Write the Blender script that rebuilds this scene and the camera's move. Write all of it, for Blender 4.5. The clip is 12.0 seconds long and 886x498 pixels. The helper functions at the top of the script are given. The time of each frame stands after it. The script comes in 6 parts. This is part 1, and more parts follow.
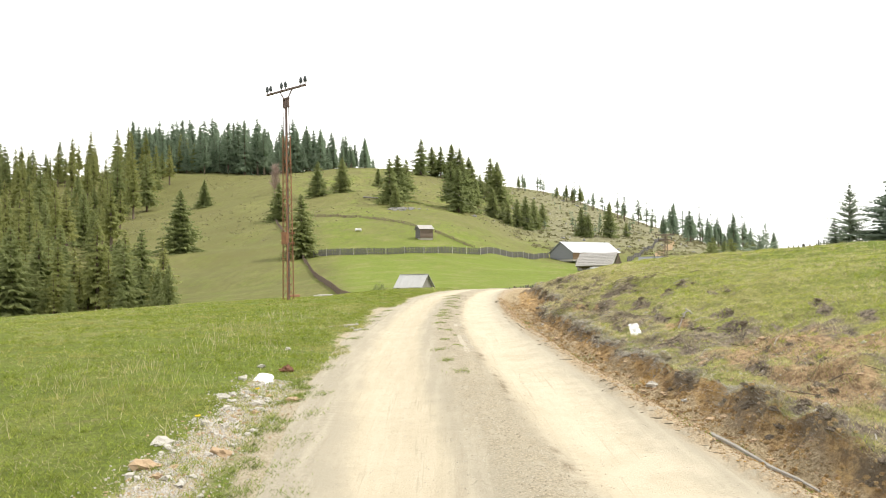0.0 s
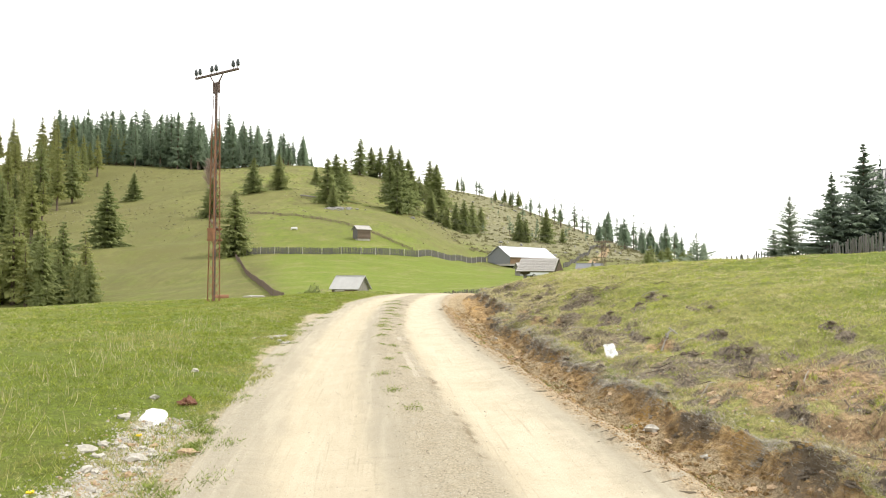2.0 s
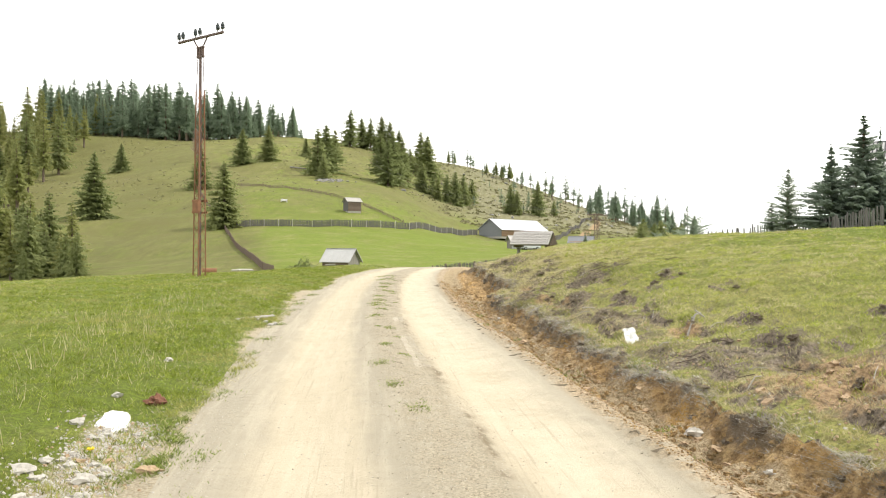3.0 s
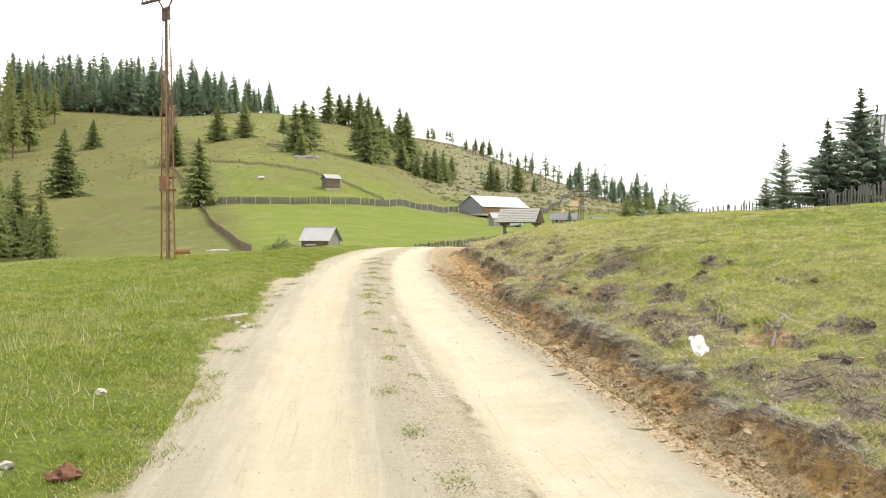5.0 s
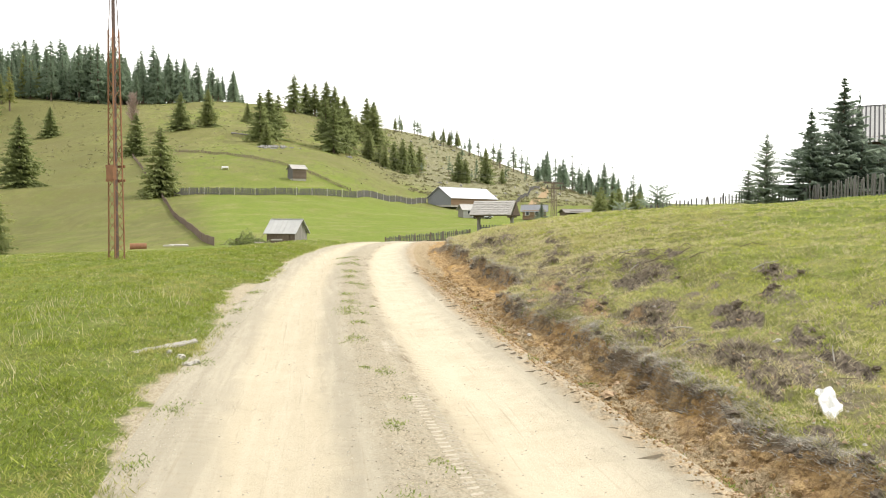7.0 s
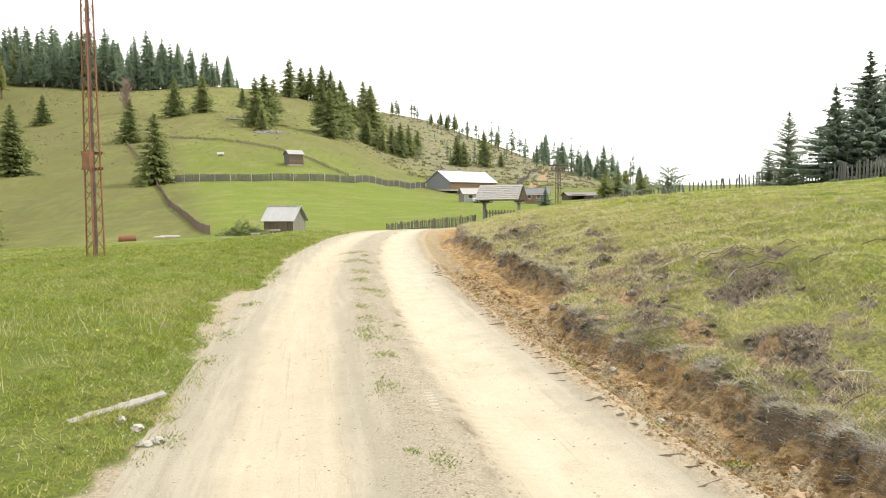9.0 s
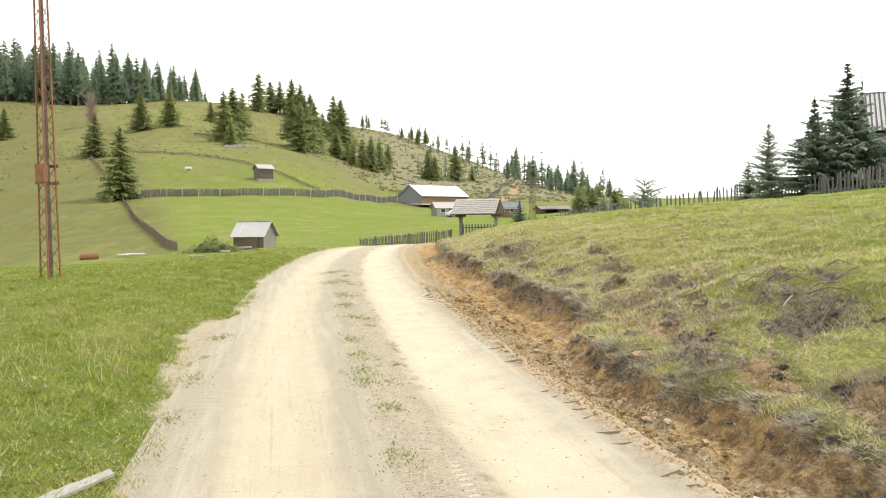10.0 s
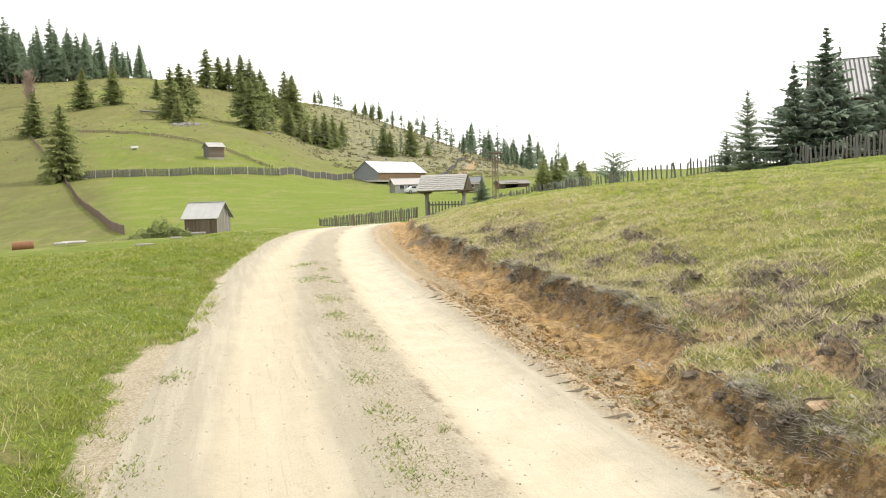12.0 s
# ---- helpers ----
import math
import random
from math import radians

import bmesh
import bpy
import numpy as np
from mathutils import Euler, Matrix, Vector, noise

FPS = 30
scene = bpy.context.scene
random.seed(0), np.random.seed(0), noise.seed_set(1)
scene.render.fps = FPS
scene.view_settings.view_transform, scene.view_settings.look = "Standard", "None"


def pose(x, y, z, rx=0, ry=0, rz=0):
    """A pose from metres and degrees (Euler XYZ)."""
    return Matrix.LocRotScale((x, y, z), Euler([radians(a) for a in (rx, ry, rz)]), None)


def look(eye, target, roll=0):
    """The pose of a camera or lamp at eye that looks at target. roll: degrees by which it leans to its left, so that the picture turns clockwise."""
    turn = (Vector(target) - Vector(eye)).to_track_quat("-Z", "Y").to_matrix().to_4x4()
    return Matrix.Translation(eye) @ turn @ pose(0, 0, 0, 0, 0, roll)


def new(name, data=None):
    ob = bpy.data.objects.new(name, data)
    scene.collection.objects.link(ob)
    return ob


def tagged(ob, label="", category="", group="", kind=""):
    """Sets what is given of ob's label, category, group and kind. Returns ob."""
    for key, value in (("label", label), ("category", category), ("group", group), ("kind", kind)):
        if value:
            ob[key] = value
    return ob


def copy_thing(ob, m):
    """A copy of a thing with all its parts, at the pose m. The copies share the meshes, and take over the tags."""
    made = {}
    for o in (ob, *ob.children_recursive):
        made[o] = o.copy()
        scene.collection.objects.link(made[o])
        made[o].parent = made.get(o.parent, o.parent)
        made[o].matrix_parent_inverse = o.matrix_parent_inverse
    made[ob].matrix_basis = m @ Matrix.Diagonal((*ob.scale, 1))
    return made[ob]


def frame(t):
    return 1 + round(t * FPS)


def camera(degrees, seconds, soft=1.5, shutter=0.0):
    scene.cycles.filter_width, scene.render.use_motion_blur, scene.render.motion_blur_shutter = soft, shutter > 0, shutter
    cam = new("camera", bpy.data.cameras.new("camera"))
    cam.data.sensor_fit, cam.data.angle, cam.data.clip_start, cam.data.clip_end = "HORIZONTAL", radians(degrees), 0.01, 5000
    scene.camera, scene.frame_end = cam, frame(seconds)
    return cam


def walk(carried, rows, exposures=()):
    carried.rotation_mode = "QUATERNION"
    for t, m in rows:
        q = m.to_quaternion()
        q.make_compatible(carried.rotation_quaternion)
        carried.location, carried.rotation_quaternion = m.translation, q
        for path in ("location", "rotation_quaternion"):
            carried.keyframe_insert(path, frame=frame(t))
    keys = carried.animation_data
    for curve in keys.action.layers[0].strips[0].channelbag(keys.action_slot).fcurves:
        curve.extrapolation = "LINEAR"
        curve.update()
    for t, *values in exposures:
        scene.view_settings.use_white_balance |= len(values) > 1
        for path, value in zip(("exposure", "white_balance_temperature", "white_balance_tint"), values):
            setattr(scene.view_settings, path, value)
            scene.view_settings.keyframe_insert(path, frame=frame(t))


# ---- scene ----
cam = camera(59.5, 12.0, soft=1.05)
PATH = [
    (0, (0.000, 0.000, 1.500), (0.002, 9.994, 1.836), -1.09),
    (0.5, (-0.002, 0.513, 1.486), (0.096, 10.508, 1.782), -0.14),
    (1, (-0.042, 1.002, 1.547), (0.359, 10.988, 1.895), -0.76),
    (1.5, (-0.117, 1.573, 1.572), (0.522, 11.546, 1.949), -1.86),
    (2, (-0.133, 2.063, 1.588), (0.680, 12.024, 1.944), 0.22),
    (2.5, (-0.132, 2.630, 1.619), (0.772, 12.585, 1.879), 0.04),
    (3, (-0.207, 3.179, 1.645), (0.729, 13.135, 1.647), 0.30),
    (5, (-0.408, 5.424, 1.761), (0.798, 15.347, 1.464), 0.09),
    (5.5, (-0.453, 6.061, 1.776), (0.819, 15.969, 1.312), -0.94),
    (6, (-0.499, 6.648, 1.829), (0.970, 16.530, 1.394), 0.47),
    (6.5, (-0.567, 7.260, 1.856), (1.010, 17.126, 1.446), -0.62),
    (7, (-0.551, 7.921, 1.883), (1.079, 17.778, 1.474), 0.16),
    (9, (-0.678, 10.574, 2.016), (0.977, 20.417, 1.399), -0.52),
    (9.5, (-0.766, 11.267, 2.030), (1.209, 21.060, 1.576), -0.96),
    (10, (-0.821, 12.026, 2.053), (1.208, 21.808, 1.612), -0.79),
    (10.5, (-0.920, 12.755, 2.076), (1.314, 22.490, 1.578), -0.19),
    (11, (-0.954, 13.490, 2.083), (1.530, 23.161, 1.521), -1.56),
    (11.5, (-0.962, 14.216, 2.126), (1.580, 23.868, 1.516), -1.43),
    (12, (-1.002, 15.000, 2.139), (1.573, 24.633, 1.376), -1.80),
]
walk(cam, [(t, look(eye, target, roll)) for t, eye, target, roll in PATH], exposures=[(0.0, 0.0), (12.0, 0.0)])

# ---------------------------------------------------------------- light
SUN_UP, SUN_AT = 53.0, 86.0  # degrees above the horizon; degrees from +y towards +x
sun_way = Vector((math.sin(radians(SUN_AT)) * math.cos(radians(SUN_UP)), math.cos(radians(SUN_AT)) * math.cos(radians(SUN_UP)), math.sin(radians(SUN_UP))))
lamp = bpy.data.lights.new("sun", "SUN")
lamp.energy, lamp.angle, lamp.color = 3.15, radians(0.6), (1.0, 0.945, 0.86)
sun = new("sun", lamp)
sun.matrix_world = look(tuple(sun_way * 100), (0, 0, 0))

world = bpy.data.worlds.new("world")
scene.world = world
world.use_nodes = True
wn, wl = world.node_tree.nodes, world.node_tree.links
wn.clear()
sky = wn.new("ShaderNodeTexSky")
sky.sky_type, sky.sun_disc = "NISHITA", False
sky.sun_elevation, sky.sun_rotation = radians(SUN_UP), radians(SUN_AT)
sky.air_density, sky.dust_density, sky.altitude = 1.0, 3.0, 900
w_out, w_bg, w_bg2, w_mix = wn.new("ShaderNodeOutputWorld"), wn.new("ShaderNodeBackground"), wn.new("ShaderNodeBackground"), wn.new("ShaderNodeMixShader")
w_bg.inputs["Strength"].default_value = 0.15
w_bg2.inputs["Color"].default_value = (1.0, 0.985, 0.96, 1)
w_bg2.inputs["Strength"].default_value = 1.65
w_tc, w_map, w_noise, w_ramp = wn.new("ShaderNodeTexCoord"), wn.new("ShaderNodeMapping"), wn.new("ShaderNodeTexNoise"), wn.new("ShaderNodeMapRange")
w_map.inputs["Scale"].default_value = (1, 1, 4)
w_noise.inputs["Scale"].default_value, w_noise.inputs["Detail"].default_value = 1.6, 5
w_ramp.inputs["From Min"].default_value, w_ramp.inputs["From Max"].default_value = 0.36, 0.50
w_ramp.inputs["To Min"].default_value = 0.62
wl.new(w_tc.outputs["Generated"], w_map.inputs["Vector"])
wl.new(w_map.outputs[0], w_noise.inputs["Vector"])
wl.new(w_noise.outputs["Fac"], w_ramp.inputs["Value"])
wl.new(w_ramp.outputs[0], w_mix.inputs["Fac"])
wl.new(sky.outputs[0], w_bg.inputs["Color"])
wl.new(w_bg.outputs[0], w_mix.inputs[1])
wl.new(w_bg2.outputs[0], w_mix.inputs[2])
wl.new(w_mix.outputs[0], w_out.inputs["Surface"])


# ---------------------------------------------------------------- materials
class Mat:
    """A small wrapper to write node materials in few lines."""

    def __init__(self, name, rough=0.8, metal=0.0, spec=0.3):
        self.m = bpy.data.materials.new(name)
        self.m.use_nodes = True
        self.n, self.l = self.m.node_tree.nodes, self.m.node_tree.links
        self.b = self.n["Principled BSDF"]
        self.b.inputs["Roughness"].default_value, self.b.inputs["Metallic"].default_value = rough, metal
        self.b.inputs["Specular IOR Level"].default_value = spec
        self.at = self.n.new("ShaderNodeTexCoord").outputs["Object"]

    def link(self, a, b):
        self.l.new(a, b)
        return b

    def noise(self, scale, detail=4.0, rough=0.55, vec=None, stretch=None):
        node = self.n.new("ShaderNodeTexNoise")
        node.inputs["Scale"].default_value, node.inputs["Detail"].default_value, node.inputs["Roughness"].default_value = scale, detail, rough
        src = vec or self.at
        if stretch:
            mp = self.n.new("ShaderNodeMapping")
            mp.inputs["Scale"].default_value = stretch
            self.l.new(src, mp.inputs["Vector"])
            src = mp.outputs[0]
        self.l.new(src, node.inputs["Vector"])
        return node.outputs["Fac"]

    def steps(self, fac, a, b, lo=0.0, hi=1.0):
        node = self.n.new("ShaderNodeMapRange")
        node.interpolation_type = "SMOOTHSTEP"
        for key, value in (("From Min", a), ("From Max", b), ("To Min", lo), ("To Max", hi)):
            node.inputs[key].default_value = value
        self.l.new(fac, node.inputs["Value"])
        return node.outputs[0]

    def calc(self, op, a, b):
        node = self.n.new("ShaderNodeMath")
        node.operation = op
        for k, v in enumerate((a, b)):
            if isinstance(v, (int, float)):
                node.inputs[k].default_value = v
            else:
                self.l.new(v, node.inputs[k])
        return node.outputs[0]

    def mix(self, fac, a, b, blend="MIX"):
        node = self.n.new("ShaderNodeMix")
        node.data_type, node.blend_type = "RGBA", blend
        for socket, v in ((node.inputs[0], fac), (node.inputs[6], a), (node.inputs[7], b)):
            if isinstance(v, (int, float)):
                socket.default_value = v
            elif isinstance(v, tuple):
                socket.default_value = (*v, 1)
            else:
                self.l.new(v, socket)
        return node.outputs[2]

    def attr(self, name):
        node = self.n.new("ShaderNodeAttribute")
        node.attribute_name = name
        return node.outputs["Fac"]

    def random(self):
        return self.n.new("ShaderNodeObjectInfo").outputs["Random"]

    def island(self):
        return self.n.new("ShaderNodeNewGeometry").outputs["Random Per Island"]

    def bump(self, fac, strength=0.4, distance=0.02):
        node = self.n.new("ShaderNodeBump")
        node.inputs["Strength"].default_value, node.inputs["Distance"].default_value = strength, distance
        self.l.new(fac, node.inputs["Height"])
        self.l.new(node.outputs[0], self.b.inputs["Normal"])
        return self

    def colour(self, c):
        if isinstance(c, tuple):
            self.b.inputs["Base Color"].default_value = (*c, 1)
        else:
            self.l.new(c, self.b.inputs["Base Color"])
        return self

    def leafy(self, amount):
        """Lets part of the light through, as thin leaves do."""
        glow, mix = self.n.new("ShaderNodeBsdfTranslucent"), self.n.new("ShaderNodeMixShader")
        out = self.n["Material Output"]
        mix.inputs[0].default_value = amount
        src = self.b.inputs["Base Color"].links[0].from_socket
        self.l.new(src, glow.inputs["Color"])
        self.l.new(self.b.outputs[0], mix.inputs[1])
        self.l.new(glow.outputs[0], mix.inputs[2])
        self.l.new(mix.outputs[0], out.inputs["Surface"])
        return self

    def rough(self, fac):
        self.l.new(fac, self.b.inputs["Roughness"])
        return self


def make_ground():
    g = Mat("ground_turf", 0.95, spec=0.12)
    fresh = g.mix(g.noise(0.9, 5), (0.13, 0.19, 0.022), (0.22, 0.27, 0.046))
    dry = g.mix(g.noise(5.0, 5), (0.24, 0.225, 0.080), (0.34, 0.31, 0.135))
    # near dry tone is lightened to offset the grazing sun on the slope
    dry = g.mix(g.attr("turf"), dry, g.mix(g.noise(8.0, 6, 0.7), (0.34, 0.335, 0.095), (0.56, 0.51, 0.225)))
    patch = g.calc("ADD", g.calc("MULTIPLY", g.noise(0.16, 4), 0.6), g.calc("MULTIPLY", g.noise(1.4, 5, 0.65), 0.4))
    amount = g.calc("ADD", patch, g.calc("MULTIPLY", g.attr("dry"), 0.30))
    c = g.mix(g.steps(amount, 0.50, 0.72, 0.0, 0.85), fresh, dry)
    c = g.mix(g.steps(g.noise(28, 4, 0.75), 0.44, 0.62, 0.0, 0.55), c, (0.07, 0.085, 0.022))
    c = g.mix(g.steps(g.noise(7.5, 5, 0.7), 0.48, 0.66, 0.0, 0.45), c, (0.085, 0.10, 0.028))
    worn = g.noise(0.10, 7, 0.80, stretch=(1.0, 0.35, 1.0))
    c = g.mix(g.calc("MULTIPLY", g.steps(worn, 0.47, 0.62), g.steps(g.attr("dry"), 0.10, 0.40, 0.10, 0.75)), c, (0.125, 0.118, 0.045))
    tread = g.noise(0.55, 7, 0.85, stretch=(1.0, 0.22, 1.0))
    c = g.mix(g.calc("MULTIPLY", g.steps(tread, 0.46, 0.64), g.steps(g.calc("MAXIMUM", g.attr("hill"), g.attr("grazed")), 0.0, 1.0, 0.0, 0.75)), c, (0.100, 0.098, 0.040))
    olive = g.noise(0.035, 5, 0.6, stretch=(1.0, 0.5, 1.0))
    c = g.mix(g.calc("MULTIPLY", g.attr("hill"), g.steps(olive, 0.40, 0.62, 0.15, 0.65)), c, (0.15, 0.142, 0.058))
    c = g.mix(g.calc("MULTIPLY", g.attr("grazed"), g.steps(g.noise(0.06, 6, 0.7), 0.35, 0.65, 0.35, 0.85)), c, g.mix(g.noise(0.03, 5, 0.7), (0.095, 0.115, 0.034), (0.155, 0.135, 0.055)))
    bare = g.calc("ADD", g.calc("MULTIPLY", g.noise(0.9, 5, 0.7), 0.6), g.calc("MULTIPLY", g.noise(5.0, 5, 0.75), 0.4))
    c = g.mix(g.steps(bare, 0.56, 0.66, 0.0, 0.75), c, (0.25, 0.205, 0.105))
    c = g.mix(g.calc("MULTIPLY", g.attr("turf"), g.steps(g.noise(16, 6, 0.8), 0.42, 0.58, 0.0, 0.50)), c, (0.085, 0.09, 0.03))
    dark = g.mix(g.steps(g.noise(16, 6, 0.8), 0.35, 0.65), (0.055, 0.045, 0.036), (0.30, 0.25, 0.19))
    c = g.mix(g.steps(g.calc("ADD", g.attr("sod"), g.calc("MULTIPLY", g.noise(6, 6, 0.7), 0.9)), 0.72, 1.05), c, dark)
    soil = g.mix(g.steps(g.noise(9, 6, 0.8), 0.36, 0.64), (0.15, 0.10, 0.06), (0.47, 0.335, 0.19))
    c = g.mix(g.steps(g.calc("ADD", g.attr("clay"), g.calc("MULTIPLY", g.noise(4.5, 6, 0.75), 0.8)), 0.68, 0.95), c, soil)
    grit = g.mix(g.steps(g.noise(38, 5, 0.75), 0.36, 0.60), (0.31, 0.26, 0.175), (0.47, 0.41, 0.30))
    c = g.mix(g.steps(g.calc("ADD", g.attr("dirt"), g.calc("MULTIPLY", g.noise(5.5, 7, 0.75), 0.9)), 0.66, 1.04), c, grit)
    scree = g.mix(g.steps(g.noise(0.8, 7, 0.85), 0.36, 0.62), (0.09, 0.095, 0.036), (0.29, 0.27, 0.175))
    c = g.mix(g.calc("MULTIPLY", g.attr("scree"), g.steps(g.noise(0.22, 5, 0.7), 0.30, 0.48)), c, scree)
    c = g.mix(g.steps(g.calc("ADD", g.attr("path"), g.calc("MULTIPLY", g.noise(0.5, 5, 0.7), 0.6)), 0.60, 0.95), c, (0.31, 0.225, 0.13))
    g.colour(c)
    return g.bump(g.calc("ADD", g.noise(30, 6, 0.75), g.calc("MULTIPLY", g.noise(6, 4), 1.6)), 0.75, 0.05).m


def make_bank():
    g = Mat("bank_earth", 0.95, spec=0.1)
    clay = g.mix(g.steps(g.noise(2.2, 5, 0.65), 0.35, 0.68), (0.46, 0.305, 0.135), (0.62, 0.455, 0.24))
    clay = g.mix(g.steps(g.noise(9, 7, 0.85), 0.42, 0.58, 0.0, 0.75), clay, (0.17, 0.105, 0.055))
    clay = g.mix(g.steps(g.noise(3.4, 6, 0.75, stretch=(1, 0.6, 1)), 0.54, 0.70, 0.0, 0.6), clay, (0.24, 0.19, 0.135))
    clay = g.mix(g.steps(g.noise(1.3, 4, 0.6), 0.55, 0.68, 0.0, 0.7), clay, (0.60, 0.37, 0.12))
    clay = g.mix(g.steps(g.noise(55, 4, 0.75), 0.60, 0.72, 0.0, 0.8), clay, (0.58, 0.46, 0.30))
    grit = g.mix(g.steps(g.noise(34, 6, 0.8), 0.38, 0.62), (0.25, 0.185, 0.10), (0.58, 0.47, 0.31))
    c = g.mix(g.steps(g.calc("ADD", g.attr("dirt"), g.calc("MULTIPLY", g.noise(3.2, 5, 0.7), 0.7)), 0.65, 1.0), clay, grit)
    c = g.mix(g.steps(g.calc("ADD", g.attr("dirt"), g.calc("MULTIPLY", g.noise(5, 5, 0.7), 0.3)), 0.95, 1.15), c, g.mix(g.steps(g.noise(30, 6, 0.8), 0.38, 0.62), (0.27, 0.205, 0.115), (0.52, 0.42, 0.27)))
    dark = g.mix(g.noise(12, 5), (0.11, 0.085, 0.058), (0.30, 0.235, 0.16))
    c = g.mix(g.steps(g.calc("ADD", g.attr("sod"), g.calc("MULTIPLY", g.noise(7, 6, 0.7), 0.9)), 0.80, 1.1), c, dark)
    g.colour(c)
    return g.bump(g.calc("ADD", g.noise(45, 6, 0.8), g.calc("MULTIPLY", g.noise(11, 5, 0.7), 2.2)), 0.8, 0.06).m


def make_road():
    g = Mat("road_dust", 0.95, spec=0.12)
    sand = g.mix(g.noise(0.8, 5, 0.6), (0.40, 0.345, 0.245), (0.50, 0.44, 0.325))
    gravel = g.mix(g.steps(g.noise(46, 5, 0.8), 0.36, 0.66), (0.26, 0.22, 0.155), (0.56, 0.50, 0.39))
    c = g.mix(g.steps(g.calc("ADD", g.attr("loose"), g.calc("MULTIPLY", g.noise(2.6, 6, 0.7), 0.9)), 0.62, 1.15, 0.0, 0.9), sand, gravel)
    c = g.mix(g.steps(g.calc("ADD", g.attr("rut"), g.calc("MULTIPLY", g.noise(1.6, 6, 0.7), 0.7)), 0.40, 0.95, 0.85, 0.0), c, (0.335, 0.305, 0.235))
    c = g.mix(g.steps(g.noise(14, 6, 0.8), 0.50, 0.68, 0.0, 0.5), c, (0.36, 0.31, 0.225))
    long = g.noise(3.0, 5, 0.65, stretch=(2.4, 0.16, 1))
    c = g.mix(g.steps(long, 0.44, 0.66, 0.0, 0.24), c, (0.60, 0.54, 0.42))
    c = g.mix(g.calc("MULTIPLY", g.attr("lane"), g.steps(g.noise(2.2, 6, 0.7), 0.32, 0.62, 0.15, 0.70)), c, (0.575, 0.51, 0.39))
    c = g.mix(g.calc("MULTIPLY", g.attr("edge"), g.steps(g.noise(5, 6, 0.75), 0.32, 0.55)), c, g.mix(g.steps(g.noise(42, 5, 0.8), 0.36, 0.64), (0.22, 0.165, 0.10), (0.50, 0.40, 0.265)))
    c = g.mix(g.calc("MULTIPLY", g.attr("strip"), g.steps(g.noise(6, 7, 0.8), 0.36, 0.60, 0.25, 0.85)), c, g.mix(g.steps(g.noise(50, 5, 0.8), 0.38, 0.62), (0.20, 0.17, 0.115), (0.44, 0.385, 0.28)))
    c = g.mix(g.calc("MULTIPLY", g.attr("track"), g.steps(g.noise(7, 6, 0.8, stretch=(1, 0.5, 1)), 0.42, 0.56)), c, (0.20, 0.165, 0.11))
    lines = g.noise(8.0, 4, 0.7, stretch=(2.6, 0.07, 1))
    c = g.mix(g.steps(lines, 0.56, 0.70, 0.0, 0.40), c, (0.30, 0.26, 0.185))
    c = g.mix(g.steps(g.noise(70, 3, 0.7), 0.60, 0.72, 0.0, 0.6), c, (0.20, 0.165, 0.11))
    g.colour(c)
    wave = g.n.new("ShaderNodeTexWave")
    wave.bands_direction = "Y"
    wave.inputs["Scale"].default_value, wave.inputs["Distortion"].default_value, wave.inputs["Detail"].default_value = 2.6, 1.5, 2
    g.link(g.at, wave.inputs["Vector"])
    tread = g.calc("MULTIPLY", g.calc("MULTIPLY", wave.outputs["Fac"], g.attr("tread")), g.steps(g.noise(0.5, 3), 0.46, 0.62, 0.0, 0.9))
    fine = g.calc("ADD", g.noise(70, 5, 0.75), g.calc("MULTIPLY", g.noise(9, 5, 0.6), 1.2))
    return g.bump(g.calc("ADD", fine, tread), 0.55, 0.022).m


def make_needles(name, a, b):
    g = Mat(name, 0.75, spec=0.2)
    c = g.mix(g.random(), a, b)
    c = g.mix(g.calc("MULTIPLY", g.island(), 0.5), c, tuple(v * 0.7 for v in a))
    g.colour(c)
    return g.leafy(0.62).m


def make_wood(name, a, b, scale=9.0, stretch=(1, 1, 0.12)):
    g = Mat(name, 0.88, spec=0.2)
    c = g.mix(g.noise(scale, 6, 0.65, stretch=stretch), a, b)
    c = g.mix(g.calc("MULTIPLY", g.random(), 0.45), c, tuple(v * 0.6 for v in a))
    c = g.mix(g.steps(g.noise(0.9, 4), 0.5, 0.8, 0.0, 0.4), c, tuple(v * 0.75 for v in b))
    g.colour(c)
    return g.bump(g.noise(scale * 4, 5, 0.7, stretch=stretch), 0.4, 0.01).m


def make_plain(name, a, b, rough=0.8, metal=0.0, scale=6.0, spec=0.3, bump=0.25):
    g = Mat(name, rough, metal, spec)
    c = g.mix(g.noise(scale, 6, 0.65), a, b)
    c = g.mix(g.steps(g.noise(scale * 0.15, 4), 0.45, 0.75, 0.0, 0.35), c, tuple(v * 0.7 for v in a))
    g.colour(c)
    return g.bump(g.noise(scale * 5, 5, 0.7), bump, 0.01).m


def make_blades(name, a, b, c3, clump=0.45):
    g = Mat(name, 0.8, spec=0.15)
    c = g.mix(g.island(), a, b)
    c = g.mix(g.steps(g.noise(0.8, 4), 0.48, 0.70, 0.0, 0.8), c, c3)
    c = g.mix(g.steps(g.noise(3.5, 4, 0.7), 0.50, 0.66, 0.0, 0.55), c, tuple(v * 0.55 for v in a))
    c = g.mix(g.steps(g.noise(9.0, 4, 0.7), 0.47, 0.60, 0.0, clump), c, tuple(v * 0.5 for v in a))
    g.colour(c)
    return g.leafy(0.4).m


